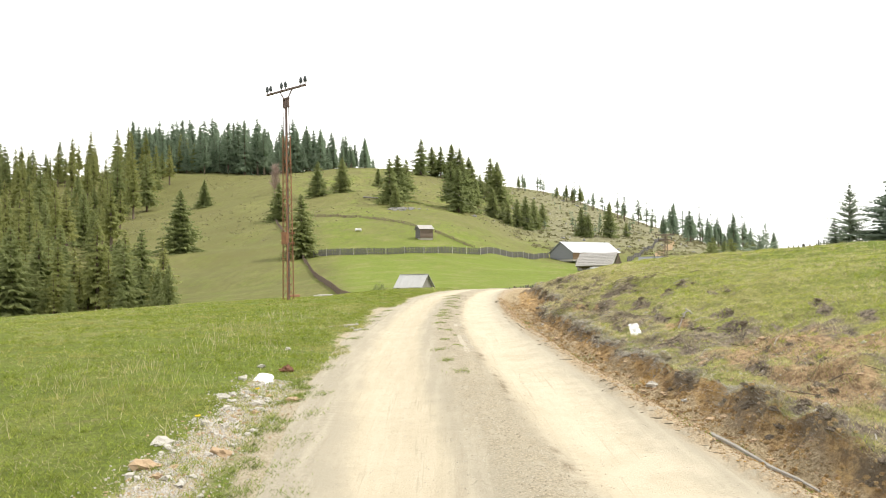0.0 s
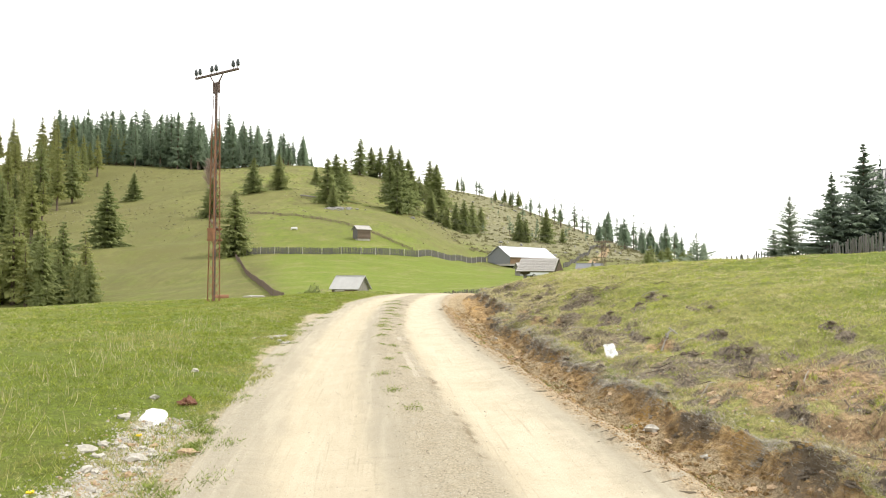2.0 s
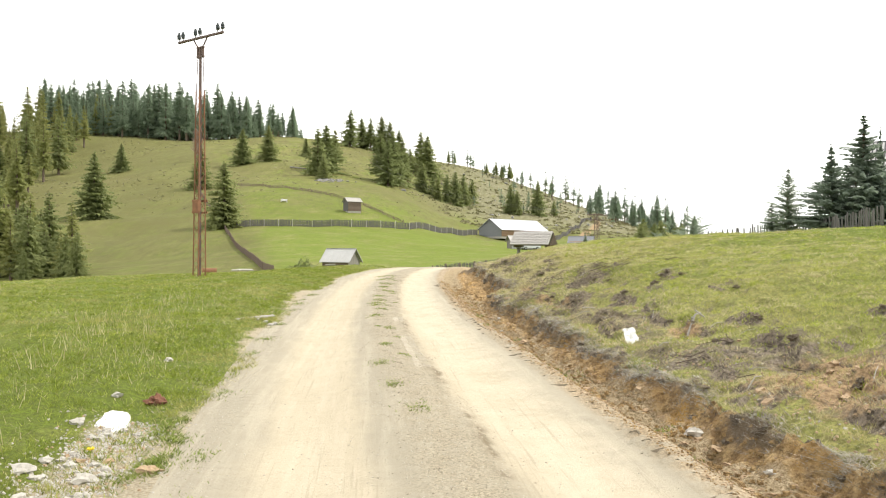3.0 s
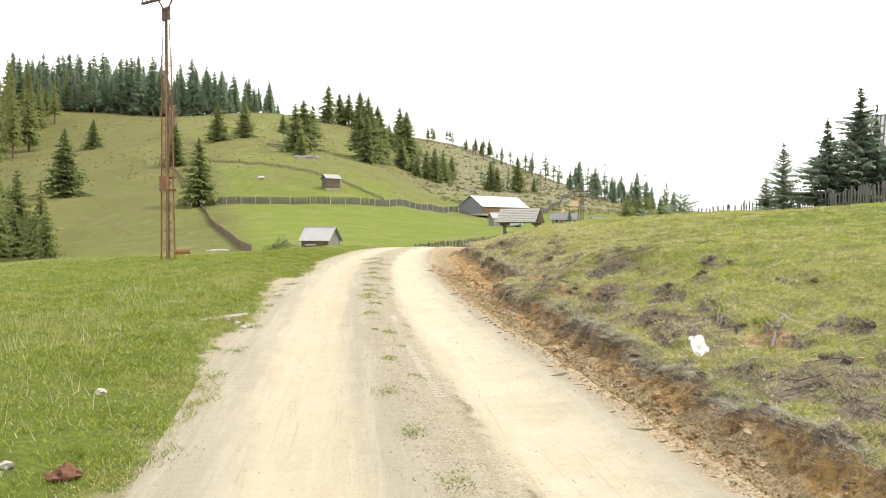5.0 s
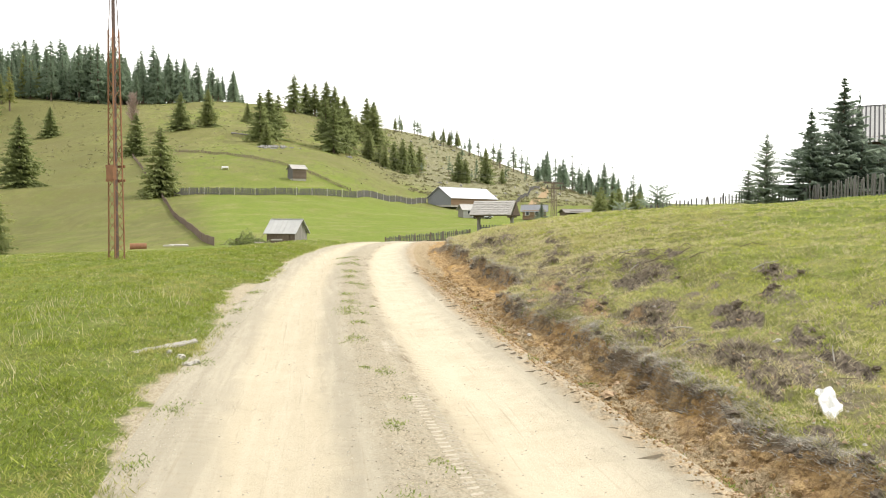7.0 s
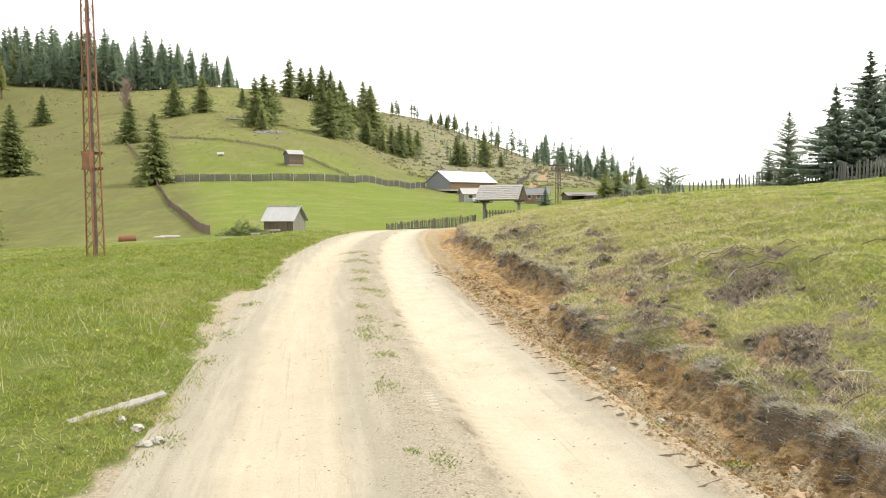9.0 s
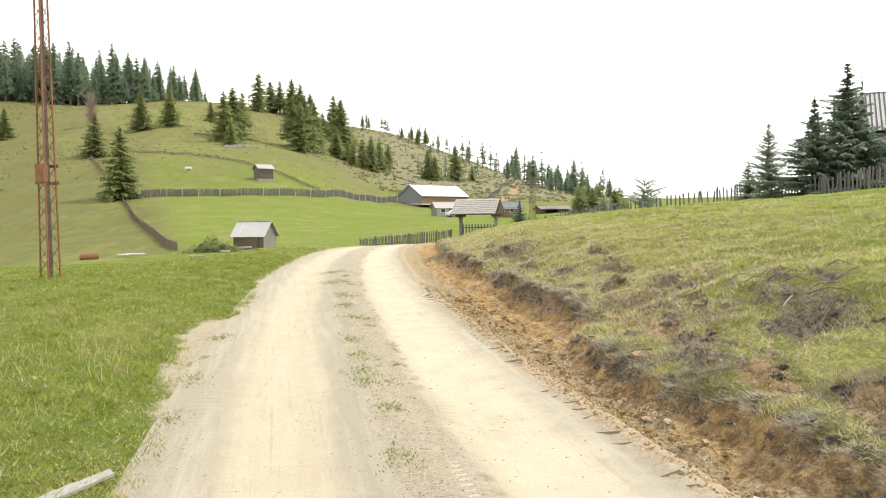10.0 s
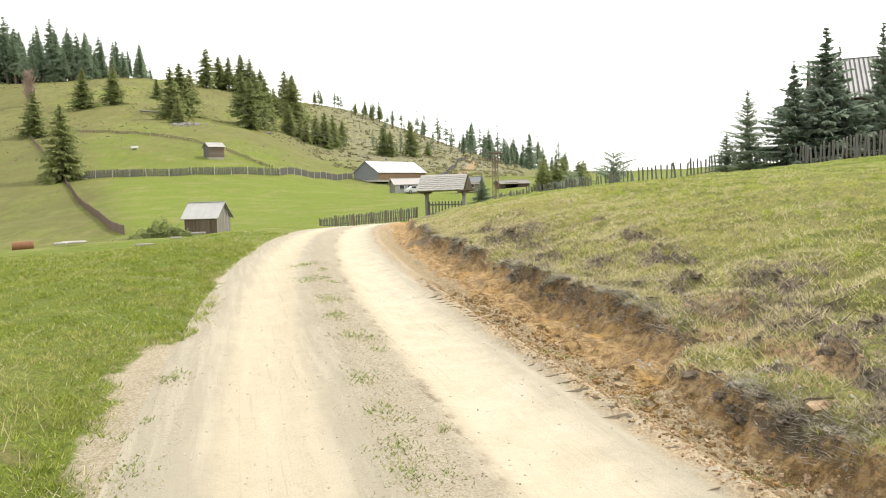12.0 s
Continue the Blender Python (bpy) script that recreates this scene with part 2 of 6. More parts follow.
M_GROUND, M_BANK, M_ROAD = make_ground(), make_bank(), make_road()
M_NEEDLE = make_needles("spruce_needles", (0.26, 0.30, 0.125), (0.34, 0.37, 0.155))
M_NEEDLE_DARK = make_needles("spruce_needles_dark", (0.255, 0.315, 0.245), (0.335, 0.385, 0.28))
# pale blue-green: the haze of distance is painted into these needles
M_NEEDLE_HAZED = make_needles("hazed_far_spruce_needles", (0.26, 0.34, 0.235), (0.34, 0.40, 0.26))
M_NEEDLE_OLIVE = make_needles("olive_spruce_needles", (0.31, 0.335, 0.125), (0.40, 0.41, 0.16))
M_BARK = make_plain("bark", (0.10, 0.075, 0.055), (0.20, 0.16, 0.12), 0.95, scale=12)
M_TWIG = make_plain("bare_twigs", (0.30, 0.22, 0.18), (0.44, 0.35, 0.30), 0.9, scale=4)
M_GREYWOOD = make_wood("weathered_boards", (0.20, 0.185, 0.165), (0.36, 0.34, 0.31))
M_BLUEGREY = make_wood("bluish_grey_boards", (0.17, 0.18, 0.195), (0.31, 0.32, 0.335))
M_DARKWOOD = make_wood("dark_boards", (0.10, 0.075, 0.055), (0.19, 0.15, 0.115))
M_BROWNWOOD = make_wood("brown_logs", (0.22, 0.145, 0.09), (0.36, 0.26, 0.17), stretch=(0.12, 0.12, 1))
M_RIB = make_plain("dark_roof_ribs", (0.045, 0.045, 0.05), (0.10, 0.095, 0.095), 0.7, 0.1, 5.0)
M_YELLOW = make_plain("yellow_petals", (0.75, 0.55, 0.02), (0.85, 0.65, 0.05), 0.7, scale=30)
M_PALE = make_wood("grey_pales", (0.11, 0.105, 0.10), (0.22, 0.21, 0.20), 7)
M_PALE_WARM = make_wood("brown_pales", (0.15, 0.11, 0.085), (0.28, 0.225, 0.18), 7)
M_SHINGLE = make_wood("shingles", (0.36, 0.34, 0.315), (0.60, 0.58, 0.55), 5)
M_TIN = make_plain("tin_roof", (0.52, 0.54, 0.57), (0.66, 0.68, 0.70), 0.45, 0.35, 1.5, bump=0.1)
M_TIN_DULL = make_plain("dull_tin", (0.36, 0.36, 0.35), (0.52, 0.52, 0.50), 0.6, 0.2, 1.5, bump=0.1)
M_RUST = make_plain("rusty_steel", (0.12, 0.065, 0.045), (0.40, 0.20, 0.10), 0.85, 0.2, 4.0)
M_STEEL = make_plain("dark_steel", (0.10, 0.07, 0.06), (0.19, 0.14, 0.12), 0.7, 0.4, 8.0)
M_GLASSY = make_plain("insulator_glaze", (0.030, 0.040, 0.040), (0.055, 0.07, 0.065), 0.25, 0.0, 8.0, 0.5, 0.0)
M_STONE = make_plain("grey_stone", (0.32, 0.30, 0.26), (0.60, 0.57, 0.51), 0.9, scale=14)
M_OCHRE = make_plain("ochre_stone", (0.30, 0.205, 0.12), (0.52, 0.395, 0.255), 0.9, scale=14)
M_REDSTONE = make_plain("red_stone", (0.10, 0.045, 0.03), (0.26, 0.12, 0.075), 0.9, scale=14)
M_WHITE = make_plain("white_litter", (0.72, 0.72, 0.70), (0.86, 0.86, 0.85), 0.6, scale=9)
M_BLEACHED = make_wood("bleached_wood", (0.33, 0.31, 0.275), (0.54, 0.515, 0.46), 14)
M_GRASS = make_blades("grass_blades", (0.15, 0.215, 0.027), (0.44, 0.485, 0.10), (0.48, 0.44, 0.17))
# yellower than M_GRASS, and lightened in colour to offset the slope's grazing sun
M_SLOPEGRASS_LIT = make_blades("slope_grass_blades_lit", (0.215, 0.275, 0.040), (0.55, 0.60, 0.12), (0.55, 0.51, 0.18), 0.28)
M_STRAW = make_blades("dry_grass_blades", (0.46, 0.405, 0.21), (0.74, 0.67, 0.43), (0.42, 0.39, 0.15), 0.2)
M_THATCH = make_blades("dead_sod_blades", (0.20, 0.17, 0.125), (0.50, 0.44, 0.33), (0.32, 0.285, 0.19), 0.3)
M_SILVER = make_blades("silvery_dead_grass", (0.30, 0.28, 0.235), (0.66, 0.62, 0.54), (0.46, 0.42, 0.34))
M_WEED = make_blades("weed_leaves", (0.16, 0.225, 0.045), (0.36, 0.42, 0.11), (0.38, 0.355, 0.15))
M_ROOTS = make_blades("dark_roots", (0.075, 0.062, 0.05), (0.27, 0.225, 0.17), (0.16, 0.135, 0.10), 0.2)
M_FIELDSTONE = make_plain("field_stone", (0.17, 0.165, 0.155), (0.34, 0.33, 0.31), 0.95, scale=5)
M_CHIPS = make_plain("road_chips", (0.36, 0.32, 0.25), (0.58, 0.53, 0.43), 0.95, scale=40)
M_SCRUB = make_blades("scrub_brush", (0.19, 0.185, 0.08), (0.44, 0.41, 0.27), (0.22, 0.21, 0.10))
M_SOD = make_plain("dark_sod", (0.10, 0.082, 0.064), (0.30, 0.25, 0.19), 0.98, scale=22, spec=0.05, bump=0.9)
M_CRUMB = make_plain("road_crumbs", (0.19, 0.16, 0.115), (0.36, 0.31, 0.23), 0.95, scale=30)
M_CARPAINT = make_plain("car_paint", (0.62, 0.64, 0.66), (0.68, 0.70, 0.72), 0.35, 0.1, 2.0, 0.5, 0.0)
M_BLACK = make_plain("black_rubber", (0.015, 0.015, 0.016), (0.03, 0.03, 0.03), 0.7, scale=6, bump=0.05)
M_WINDOW = make_plain("dark_window", (0.02, 0.025, 0.03), (0.04, 0.045, 0.05), 0.12, 0.0, 2.0, 0.6, 0.0)

# ---------------------------------------------------------------- the lie of the land
def hash2(i, j, seed):
    n = (i * 374761393 + j * 668265263 + seed * 1442695041) & 0xFFFFFFFF
    n = ((n ^ (n >> 13)) * 1274126177) & 0xFFFFFFFF
    return ((n ^ (n >> 16)) & 0xFFFF) / 65535.0


def vnoise(x, y, seed=0):
    """Smooth value noise from -1 to 1 on arrays."""
    x, y = np.asarray(x, float), np.asarray(y, float)
    i, j = np.floor(x).astype(np.int64), np.floor(y).astype(np.int64)
    u, v = x - i, y - j
    u, v = u * u * (3 - 2 * u), v * v * (3 - 2 * v)
    a, b = hash2(i, j, seed), hash2(i + 1, j, seed)
    c, d = hash2(i, j + 1, seed), hash2(i + 1, j + 1, seed)
    return 2 * ((a * (1 - u) + b * u) * (1 - v) + (c * (1 - u) + d * u) * v) - 1


def smooth(a, b, x):
    t = np.clip((np.asarray(x, float) - a) / (b - a), 0, 1)
    return t * t * (3 - 2 * t)


def bend(y):
    """The road's centre line: x at y."""
    y = np.asarray(y, float)
    near = 0.0042 * np.minimum(17 - y, 40) ** 2
    far = 0.0034 * (np.minimum(y, 60) - 17) ** 2 + 0.29 * np.maximum(y - 60, 0)
    return -0.05 + np.where(y < 17, near, far)


def curve(x, xs, ys):
    """A smooth line through a few heights."""
    xs, ys = np.asarray(xs, float), np.asarray(ys, float)
    slope = np.gradient(ys, xs)
    x = np.clip(np.asarray(x, float), xs[0], xs[-1])
    k = np.clip(np.searchsorted(xs, x) - 1, 0, len(xs) - 2)
    h = xs[k + 1] - xs[k]
    t = (x - xs[k]) / h
    return ((2 * t**3 - 3 * t**2 + 1) * ys[k] + (t**3 - 2 * t**2 + t) * h * slope[k]
            + (3 * t**2 - 2 * t**3) * ys[k + 1] + (t**3 - t**2) * h * slope[k + 1])


def road_z(y):
    return curve(y, (-60, -10, 0, 8, 12, 20, 30, 45, 60, 80, 120), (-3.2, -0.7, -0.2, 0.17, 0.31, 0.45, 0.62, 0.62, 0.2, -0.9, -1.5))


# Heights of the far land: a fan of bearings (x over y), each with its heights at the distances STATIONS.
STATIONS = (60, 95, 130, 165, 200, 240, 300, 370, 450, 600, 1000)
BEARINGS = (-0.86, -0.572, -0.36, -0.2116, -0.0875, 0.0117, 0.1225, 0.2495, 0.384, 0.572, 0.887)
LAND = {
    -0.86: (-4, -6, -5, -2, 2, 8, 18, 28, 42, 60, 50),
    -0.572: (-2.5, -5, -4, -1, 3, 9.7, 19.4, 31.7, 54.7, 70, 60),
    -0.36: (-1, -4, -3, -1, 4, 10.6, 22.7, 37, 62.9, 85, 60),
    -0.2116: (-0.1, -2.5, -1, 1.3, 6.3, 13.4, 26.2, 45.5, 61.6, 82, 60),
    -0.0875: (0.1, -1.5, 0.5, 3.5, 7.9, 17.2, 29.5, 44.7, 64.8, 64, 50),
    0.0117: (0.1, -1.5, 0.3, 3, 7.8, 15, 26, 39.8, 57, 52, 40),
    0.1225: (0.25, -1.0, 0.2, 2.2, 4, 6.5, 14.4, 26.9, 48.8, 50, 30),
    0.2495: (1.0, 0, 0.6, 1.6, 2.6, 4.3, 10.5, 19.3, 30.7, 32, 20),
    0.384: (1.8, 0.95, 1.6, 2.6, 4, 5, 6.5, 10, 12, 12, 5),
    0.572: (2.85, 2.5, 3.0, 4, 5.5, 6, 7, 8, 9, 9, 3),
    0.887: (3.1, 3.0, 4.5, 6.5, 7, 7.5, 8, 8, 9, 9, 3),
}


def far_z(x, y):
    d = np.clip(y, 60, 1000)
    b = np.clip(x / np.maximum(y, 40), -0.86, 0.887)
    rows = np.stack([curve(d, STATIONS, LAND[k]) for k in BEARINGS])
    xs = np.asarray(BEARINGS)
    k = np.clip(np.searchsorted(xs, b) - 1, 0, len(xs) - 2)
    slope = np.gradient(rows, xs, axis=0)
    h = xs[k + 1] - xs[k]
    t = (b - xs[k]) / h
    pick = lambda table, n: np.take_along_axis(table.reshape(len(xs), -1), n.reshape(1, -1), 0).reshape(n.shape)
    z = ((2 * t**3 - 3 * t**2 + 1) * pick(rows, k) + (t**3 - 2 * t**2 + t) * h * pick(slope, k)
         + (3 * t**2 - 2 * t**3) * pick(rows, k + 1) + (t**3 - t**2) * h * pick(slope, k + 1))
    rough = smooth(110, 220, y)
    return z + rough * (0.9 * vnoise(x / 22, y / 22, 3) + 0.35 * vnoise(x / 7, y / 7, 4)) + 0.12 * vnoise(x / 9, y / 9, 5)


def lip(y):
    """How far from the road's middle the cut bank's upper edge runs."""
    return 2.56 + 0.70 * smooth(20.6, 22.6, y) + 0.42 * np.exp(-(((y - 21.45) / 0.5) ** 2)) + 0.13 * vnoise(y / 1.9, 0 * y, 11) + 0.10 * vnoise(y / 0.45, 0 * y, 12) + 0.04 * vnoise(y / 0.17, 0 * y, 16)


def strip_edge(y):
    """Where the rough middle strip meets the right wheel track."""
    y = np.asarray(y, float)
    return 0.42 + 0.04 * vnoise(y / 2.5, 0 * y, 47)


def verge(y):
    """How far to the left of the road's middle the grass begins."""
    return curve(y, (0, 5, 9, 10, 11.3, 12.2, 13.4, 15.3, 16.2, 17.6, 20, 21.6, 23.3, 24.3, 25.2, 29, 34, 45, 60), (2.2, 2.15, 2.05, 1.95, 1.72, 1.66, 1.94, 2.0, 1.82, 1.76, 2.02, 2.1, 2.25, 1.85, 1.64, 1.95, 1.88, 1.8, 1.8))


def near_z(x, y):
    s = x - bend(y)
    base = road_z(y)
    a = np.abs(s)
    road = 0.05 * np.exp(-(s / 0.33) ** 2) - 0.035 * np.exp(-((a - 0.85) / 0.33) ** 2) + 0.02 * np.exp(-((a - 1.45) / 0.2) ** 2)
    lug = np.abs(np.mod(y / 0.24, 1.0) - 0.5) * 2  # soil pressed up beside the wheel track, notched by the tyre
    ridge = smooth(0.0, 0.05, s - (1.50 + 0.16 * lug + 0.06 * vnoise(y / 1.1, 0 * y, 20)))
    road = road + 0.05 * ridge * (0.75 + 0.45 * vnoise(y / 0.5, 0 * y, 17))
    road = road + 0.02 * np.exp(-(((s - strip_edge(y) + 0.04) / 0.06) ** 2)) * (0.6 + 0.6 * vnoise(y / 0.16, 0 * y, 48))
    road = road + 0.008 * vnoise(x / 0.5, y / 1.3, 21) + 0.005 * vnoise(x / 0.13, y / 0.2, 22)
    left = np.maximum(-s - 1.75, 0)
    meadow = 0.10 * smooth(0, 1.2, left) - 0.38 * smooth(20, 33, y) * smooth(2.0, 6, left) - 0.004 * np.maximum(left - 5, 0) ** 2 / (1 + 0.02 * left) + 0.05 * smooth(2, 5, left)
    meadow = meadow + smooth(0, 0.6, left) * (0.025 * vnoise(x / 0.5, y / 0.5, 23) + 0.022 * vnoise(x / 0.2, y / 0.24, 19) + 0.05 * vnoise(x / 1.7, y / 1.7, 24) + 0.07 * vnoise(x / 5, y / 5, 25))
    edge = lip(y)
    slump = smooth(0.25, 0.75, vnoise(y / 2.6, 0 * y, 15))  # here and there the cut has slid and lies flatter
    slump = np.maximum(slump, np.exp(-(((y - 21.5) / 0.7) ** 2)))
    ditch = -0.17 - 0.05 * vnoise(y / 2.3, 0 * y, 13)
    top = 0.10 + 0.15 * smooth(19, 24, y) - 0.10 * slump
    foot = edge - 0.36 + 0.10 * vnoise(y / 0.7, 0 * y, 14) - 0.25 * slump
    talus = np.clip((s - foot) / (edge - 0.06 - foot), 0, 1) ** 1.3
    step = smooth(-0.07 - 0.25 * slump, 0.01 + 0.2 * slump, s - edge)
    fall = ditch * smooth(1.72, 2.15, s)
    slope = curve(np.maximum(s - edge, 0), (0, 0.6, 1.3, 1.9, 3.4, 5.4, 8.4, 13.4, 19.4, 27.4, 42, 80, 400), (0, 0.12, 0.30, 0.50, 0.82, 1.08, 1.29, 1.55, 1.93, 2.47, 2.95, 3.5, 6))
    slope = slope * (1 - 0.22 * smooth(28, 45, y) * np.exp(-np.maximum(s - edge, 0) / 7))
    bank = fall + (0.52 * talus + 0.48 * step) * (top - ditch) + slope
    turf = smooth(0.0, 0.3, s - edge)
    bank = bank + turf * (0.05 * vnoise(x / 0.45, y / 0.45, 26) + 0.035 * vnoise(x / 0.2, y / 0.24, 18) + 0.02 * vnoise(x / 0.09, y / 0.1, 32) + 0.06 * vnoise(x / 1.3, y / 1.3, 27) + 0.08 * vnoise(x / 4, y / 4, 28))
    crumbs = smooth(1.85, 2.15, s) * (1 - turf)
    bank = bank + crumbs * (0.06 * vnoise(x / 0.25, y / 0.25, 29) + 0.05 * vnoise(x / 0.12, y / 0.12, 30) + 0.05 * vnoise(x / 0.5, y / 0.6, 31) * smooth(2.0, 2.3, s))
    for cx, cy, r, h in LUMPS:
        bank = bank + h * np.exp(-(((x - cx) / (0.8 * r)) ** 2 + ((y - cy) / r) ** 2) ** 1.5)
    inside = (a <= 1.75)
    z = base + np.where(inside, road, 0) + np.where(s < -1.75, meadow, 0) + np.where(s > 1.75, bank, 0)
    for near, rise, face in scarp_shapes(x, y):
        z.flat[near] += rise * turf.flat[near]
    return z


def scarp_shapes(x, y):
    """For every small scarp: the points it touches, how much it lifts them, and how much they lie on its bare face."""
    fx, fy = np.ravel(x), np.ravel(y)
    slope = np.nonzero((fx > 1.5) & (fx < 9) & (fy > 3) & (fy < 36))[0]
    if not len(slope):
        return
    fx, fy = fx[slope], fy[slope]
    for k, (cx, cy, half, high, deep) in enumerate(SCARPS):
        near = np.nonzero((np.abs(fx - cx - 0.35) < 1.3 + deep) & (np.abs(fy - cy) < half))[0]
        if not len(near):
            continue
        px, py = fx[near], fy[near]
        window = np.clip(1 - ((py - cy) / half) ** 2, 0, 1) ** 0.6
        u = px - cx - 0.25 * ((py - cy) / half) ** 2 * half - 0.09 * vnoise(py / 0.22, 0 * py, 200 + k) - 0.05 * vnoise(py / 0.08, 0 * py, 260 + k)
        rise = high * window * (smooth(-0.05, 0.02, u) * np.exp(-np.maximum(u, 0) / deep) - 0.35 * np.exp(-(((u + 0.14) / 0.13) ** 2)))
        yield slope[near], 0.75 * rise, window * np.exp(-(((u + 0.03) / 0.085) ** 2))


LUMPS = ((2.98, 7.2, 0.42, 0.15), (3.12, 6.2, 0.4, 0.13), (4.44, 19.6, 0.26, 0.05), (4.8, 20.0, 0.22, 0.05), (3.5, 16.6, 0.25, 0.08), (3.4, 14.5, 0.28, 0.08), (4.2, 23.2, 0.2, 0.12),
         (4.2, 22.0, 0.25, 0.10), (4.3, 18.6, 0.4, 0.03), (3.6, 20.6, 0.35, 0.08), (4.3, 30.5, 0.35, 0.20), (4.95, 30.2, 0.45, 0.16), (4.0, 36.0, 0.5, 0.22))


# Small scarps where the turf of the slope has torn: x, y, half length along the road, height, depth of the turf step behind.
SCARPS = [(4.16, 11.2, 0.55, 0.10, 0.5), (4.0, 10.3, 0.5, 0.10, 0.5), (3.85, 9.1, 0.45, 0.12, 0.5), (3.35, 8.4, 0.5, 0.10, 0.4), (3.75, 7.6, 0.6, 0.14, 0.5), (3.97, 12.9, 0.6, 0.11, 0.5),
          (4.5, 12.5, 0.4, 0.08, 0.5), (3.94, 15.7, 0.55, 0.12, 0.5), (3.13, 13.8, 0.45, 0.09, 0.4), (3.3, 16.75, 0.55, 0.15, 0.5), (4.2, 18.6, 0.7, 0.05, 0.5), (3.3, 19.3, 0.7, 0.12, 0.5),
          (3.16, 14.4, 0.5, 0.10, 0.4), (3.93, 14.4, 0.45, 0.10, 0.5), (3.8, 13.7, 0.4, 0.10, 0.4), (5.17, 17.0, 0.6, 0.08, 0.6), (3.13, 17.8, 0.45, 0.11, 0.4), (3.15, 20.3, 0.5, 0.11, 0.4),
          (3.94, 21.1, 0.6, 0.12, 0.5), (4.87, 24.7, 0.8, 0.11, 0.6), (3.36, 19.9, 0.35, 0.10, 0.4), (4.71, 22.4, 0.6, 0.09, 0.5), (4.7, 29.2, 0.8, 0.14, 0.7), (4.5, 30.4, 0.7, 0.14, 0.7),
          (4.8, 32.6, 1.0, 0.16, 0.8), (4.0, 27.2, 0.7, 0.13, 0.5), (5.1, 26.1, 0.6, 0.10, 0.6), (5.2, 19.8, 0.5, 0.08, 0.5), (5.0, 14.6, 0.45, 0.07, 0.5), (5.3, 11.0, 0.5, 0.07, 0.5)]
dice = random.Random(52)
for k in range(120):
    cy = 4 + 30 * dice.random() ** 1.15
    cx = float(bend(np.array(cy)) + lip(np.array(cy))) + 0.25 + abs(dice.gauss(0, 1.0))
    SCARPS.append((cx, cy, dice.uniform(0.10, 0.32), dice.uniform(0.03, 0.07), dice.uniform(0.2, 0.4)))
# where the slope is bare orange soil: x, y and radii
BARE = ((3.85, 9.4, 0.75, 1.3), (3.5, 7.4, 0.6, 0.9), (4.3, 8.1, 0.6, 0.7), (3.35, 21.4, 0.65, 0.55), (3.2, 16.7, 0.16, 0.4), (3.2, 20.0, 0.25, 0.5), (3.85, 12.9, 0.2, 0.4), (3.9, 22.1, 0.3, 0.4), (3.1, 17.7, 0.2, 0.35))


def land_z(x, y):
    x, y = np.broadcast_arrays(np.asarray(x, float), np.asarray(y, float))
    w = smooth(50, 78, y)
    return (1 - w) * near_z(x, y) + w * far_z(x, y)


def ground(x, y):
    return float(land_z(np.array([x]), np.array([y]))[0])


# ---------------------------------------------------------------- mesh helpers
def raw(name, verts, faces, mat, smooth_shade=False):
    """A mesh object from arrays: faces is an (n, 3) or (n, 4) array."""
    verts, faces = np.asarray(verts, np.float32), np.asarray(faces, np.int32)
    me = bpy.data.meshes.new(name)
    me.vertices.add(len(verts))
    me.vertices.foreach_set("co", verts.ravel())
    k = faces.shape[1]
    me.loops.add(faces.size)
    me.loops.foreach_set("vertex_index", faces.ravel())
    me.polygons.add(len(faces))
    me.polygons.foreach_set("loop_start", np.arange(0, faces.size, k, dtype=np.int32))
    me.polygons.foreach_set("use_smooth", np.full(len(faces), smooth_shade))
    me.update(calc_edges=True)
    me.materials.append(mat)
    return new(name, me)


def part(name, bm, material, parent=None, label="", smooth_shade=False):
    """Links a bmesh as one mesh object, under a thing or a part if given."""
    me = bpy.data.meshes.new(name)
    bmesh.ops.recalc_face_normals(bm, faces=bm.faces)
    bm.to_mesh(me)
    bm.free()
    me.materials.append(material)
    if smooth_shade:
        me.polygons.foreach_set("use_smooth", [True] * len(me.polygons))
    ob = new(name, me)
    if parent:
        ob.parent = parent
    return tagged(ob, label)


def under(ob, parent):
    ob.parent = parent
    return ob


def thing(name, m, label, category, group="", kind=""):
    ob = new(name)
    ob.empty_display_size = 0.2
    ob.matrix_basis = m
    return tagged(ob, label, category, group, kind)


def box(bm, x0, x1, y0, y1, z0, z1, m=None, bevel=0.0):
    r = bmesh.ops.create_cube(bm, size=1)
    bmesh.ops.scale(bm, vec=(x1 - x0, y1 - y0, z1 - z0), verts=r["verts"])
    bmesh.ops.translate(bm, vec=((x0 + x1) / 2, (y0 + y1) / 2, (z0 + z1) / 2), verts=r["verts"])
    if bevel:
        edges = list({e for v in r["verts"] for e in v.link_edges})
        out = bmesh.ops.bevel(bm, geom=edges, offset=bevel, segments=1, affect="EDGES")
        verts = list({v for f in out["faces"] for v in f.verts} | {v for v in r["verts"] if v.is_valid})
    else:
        verts = r["verts"]
    if m is not None:
        bmesh.ops.transform(bm, matrix=m, verts=verts)
    return verts


def rod(bm, a, b, r0, r1=None, n=6):
    """A tapered bar from a to b."""
    a, b = Vector(a), Vector(b)
    d = b - a
    r = bmesh.ops.create_cone(bm, cap_ends=True, segments=n, radius1=r0, radius2=r0 if r1 is None else r1, depth=d.length)
    turn = d.to_track_quat("Z", "Y").to_matrix().to_4x4()
    bmesh.ops.transform(bm, matrix=Matrix.Translation((a + b) / 2) @ turn, verts=r["verts"])
    return r["verts"]


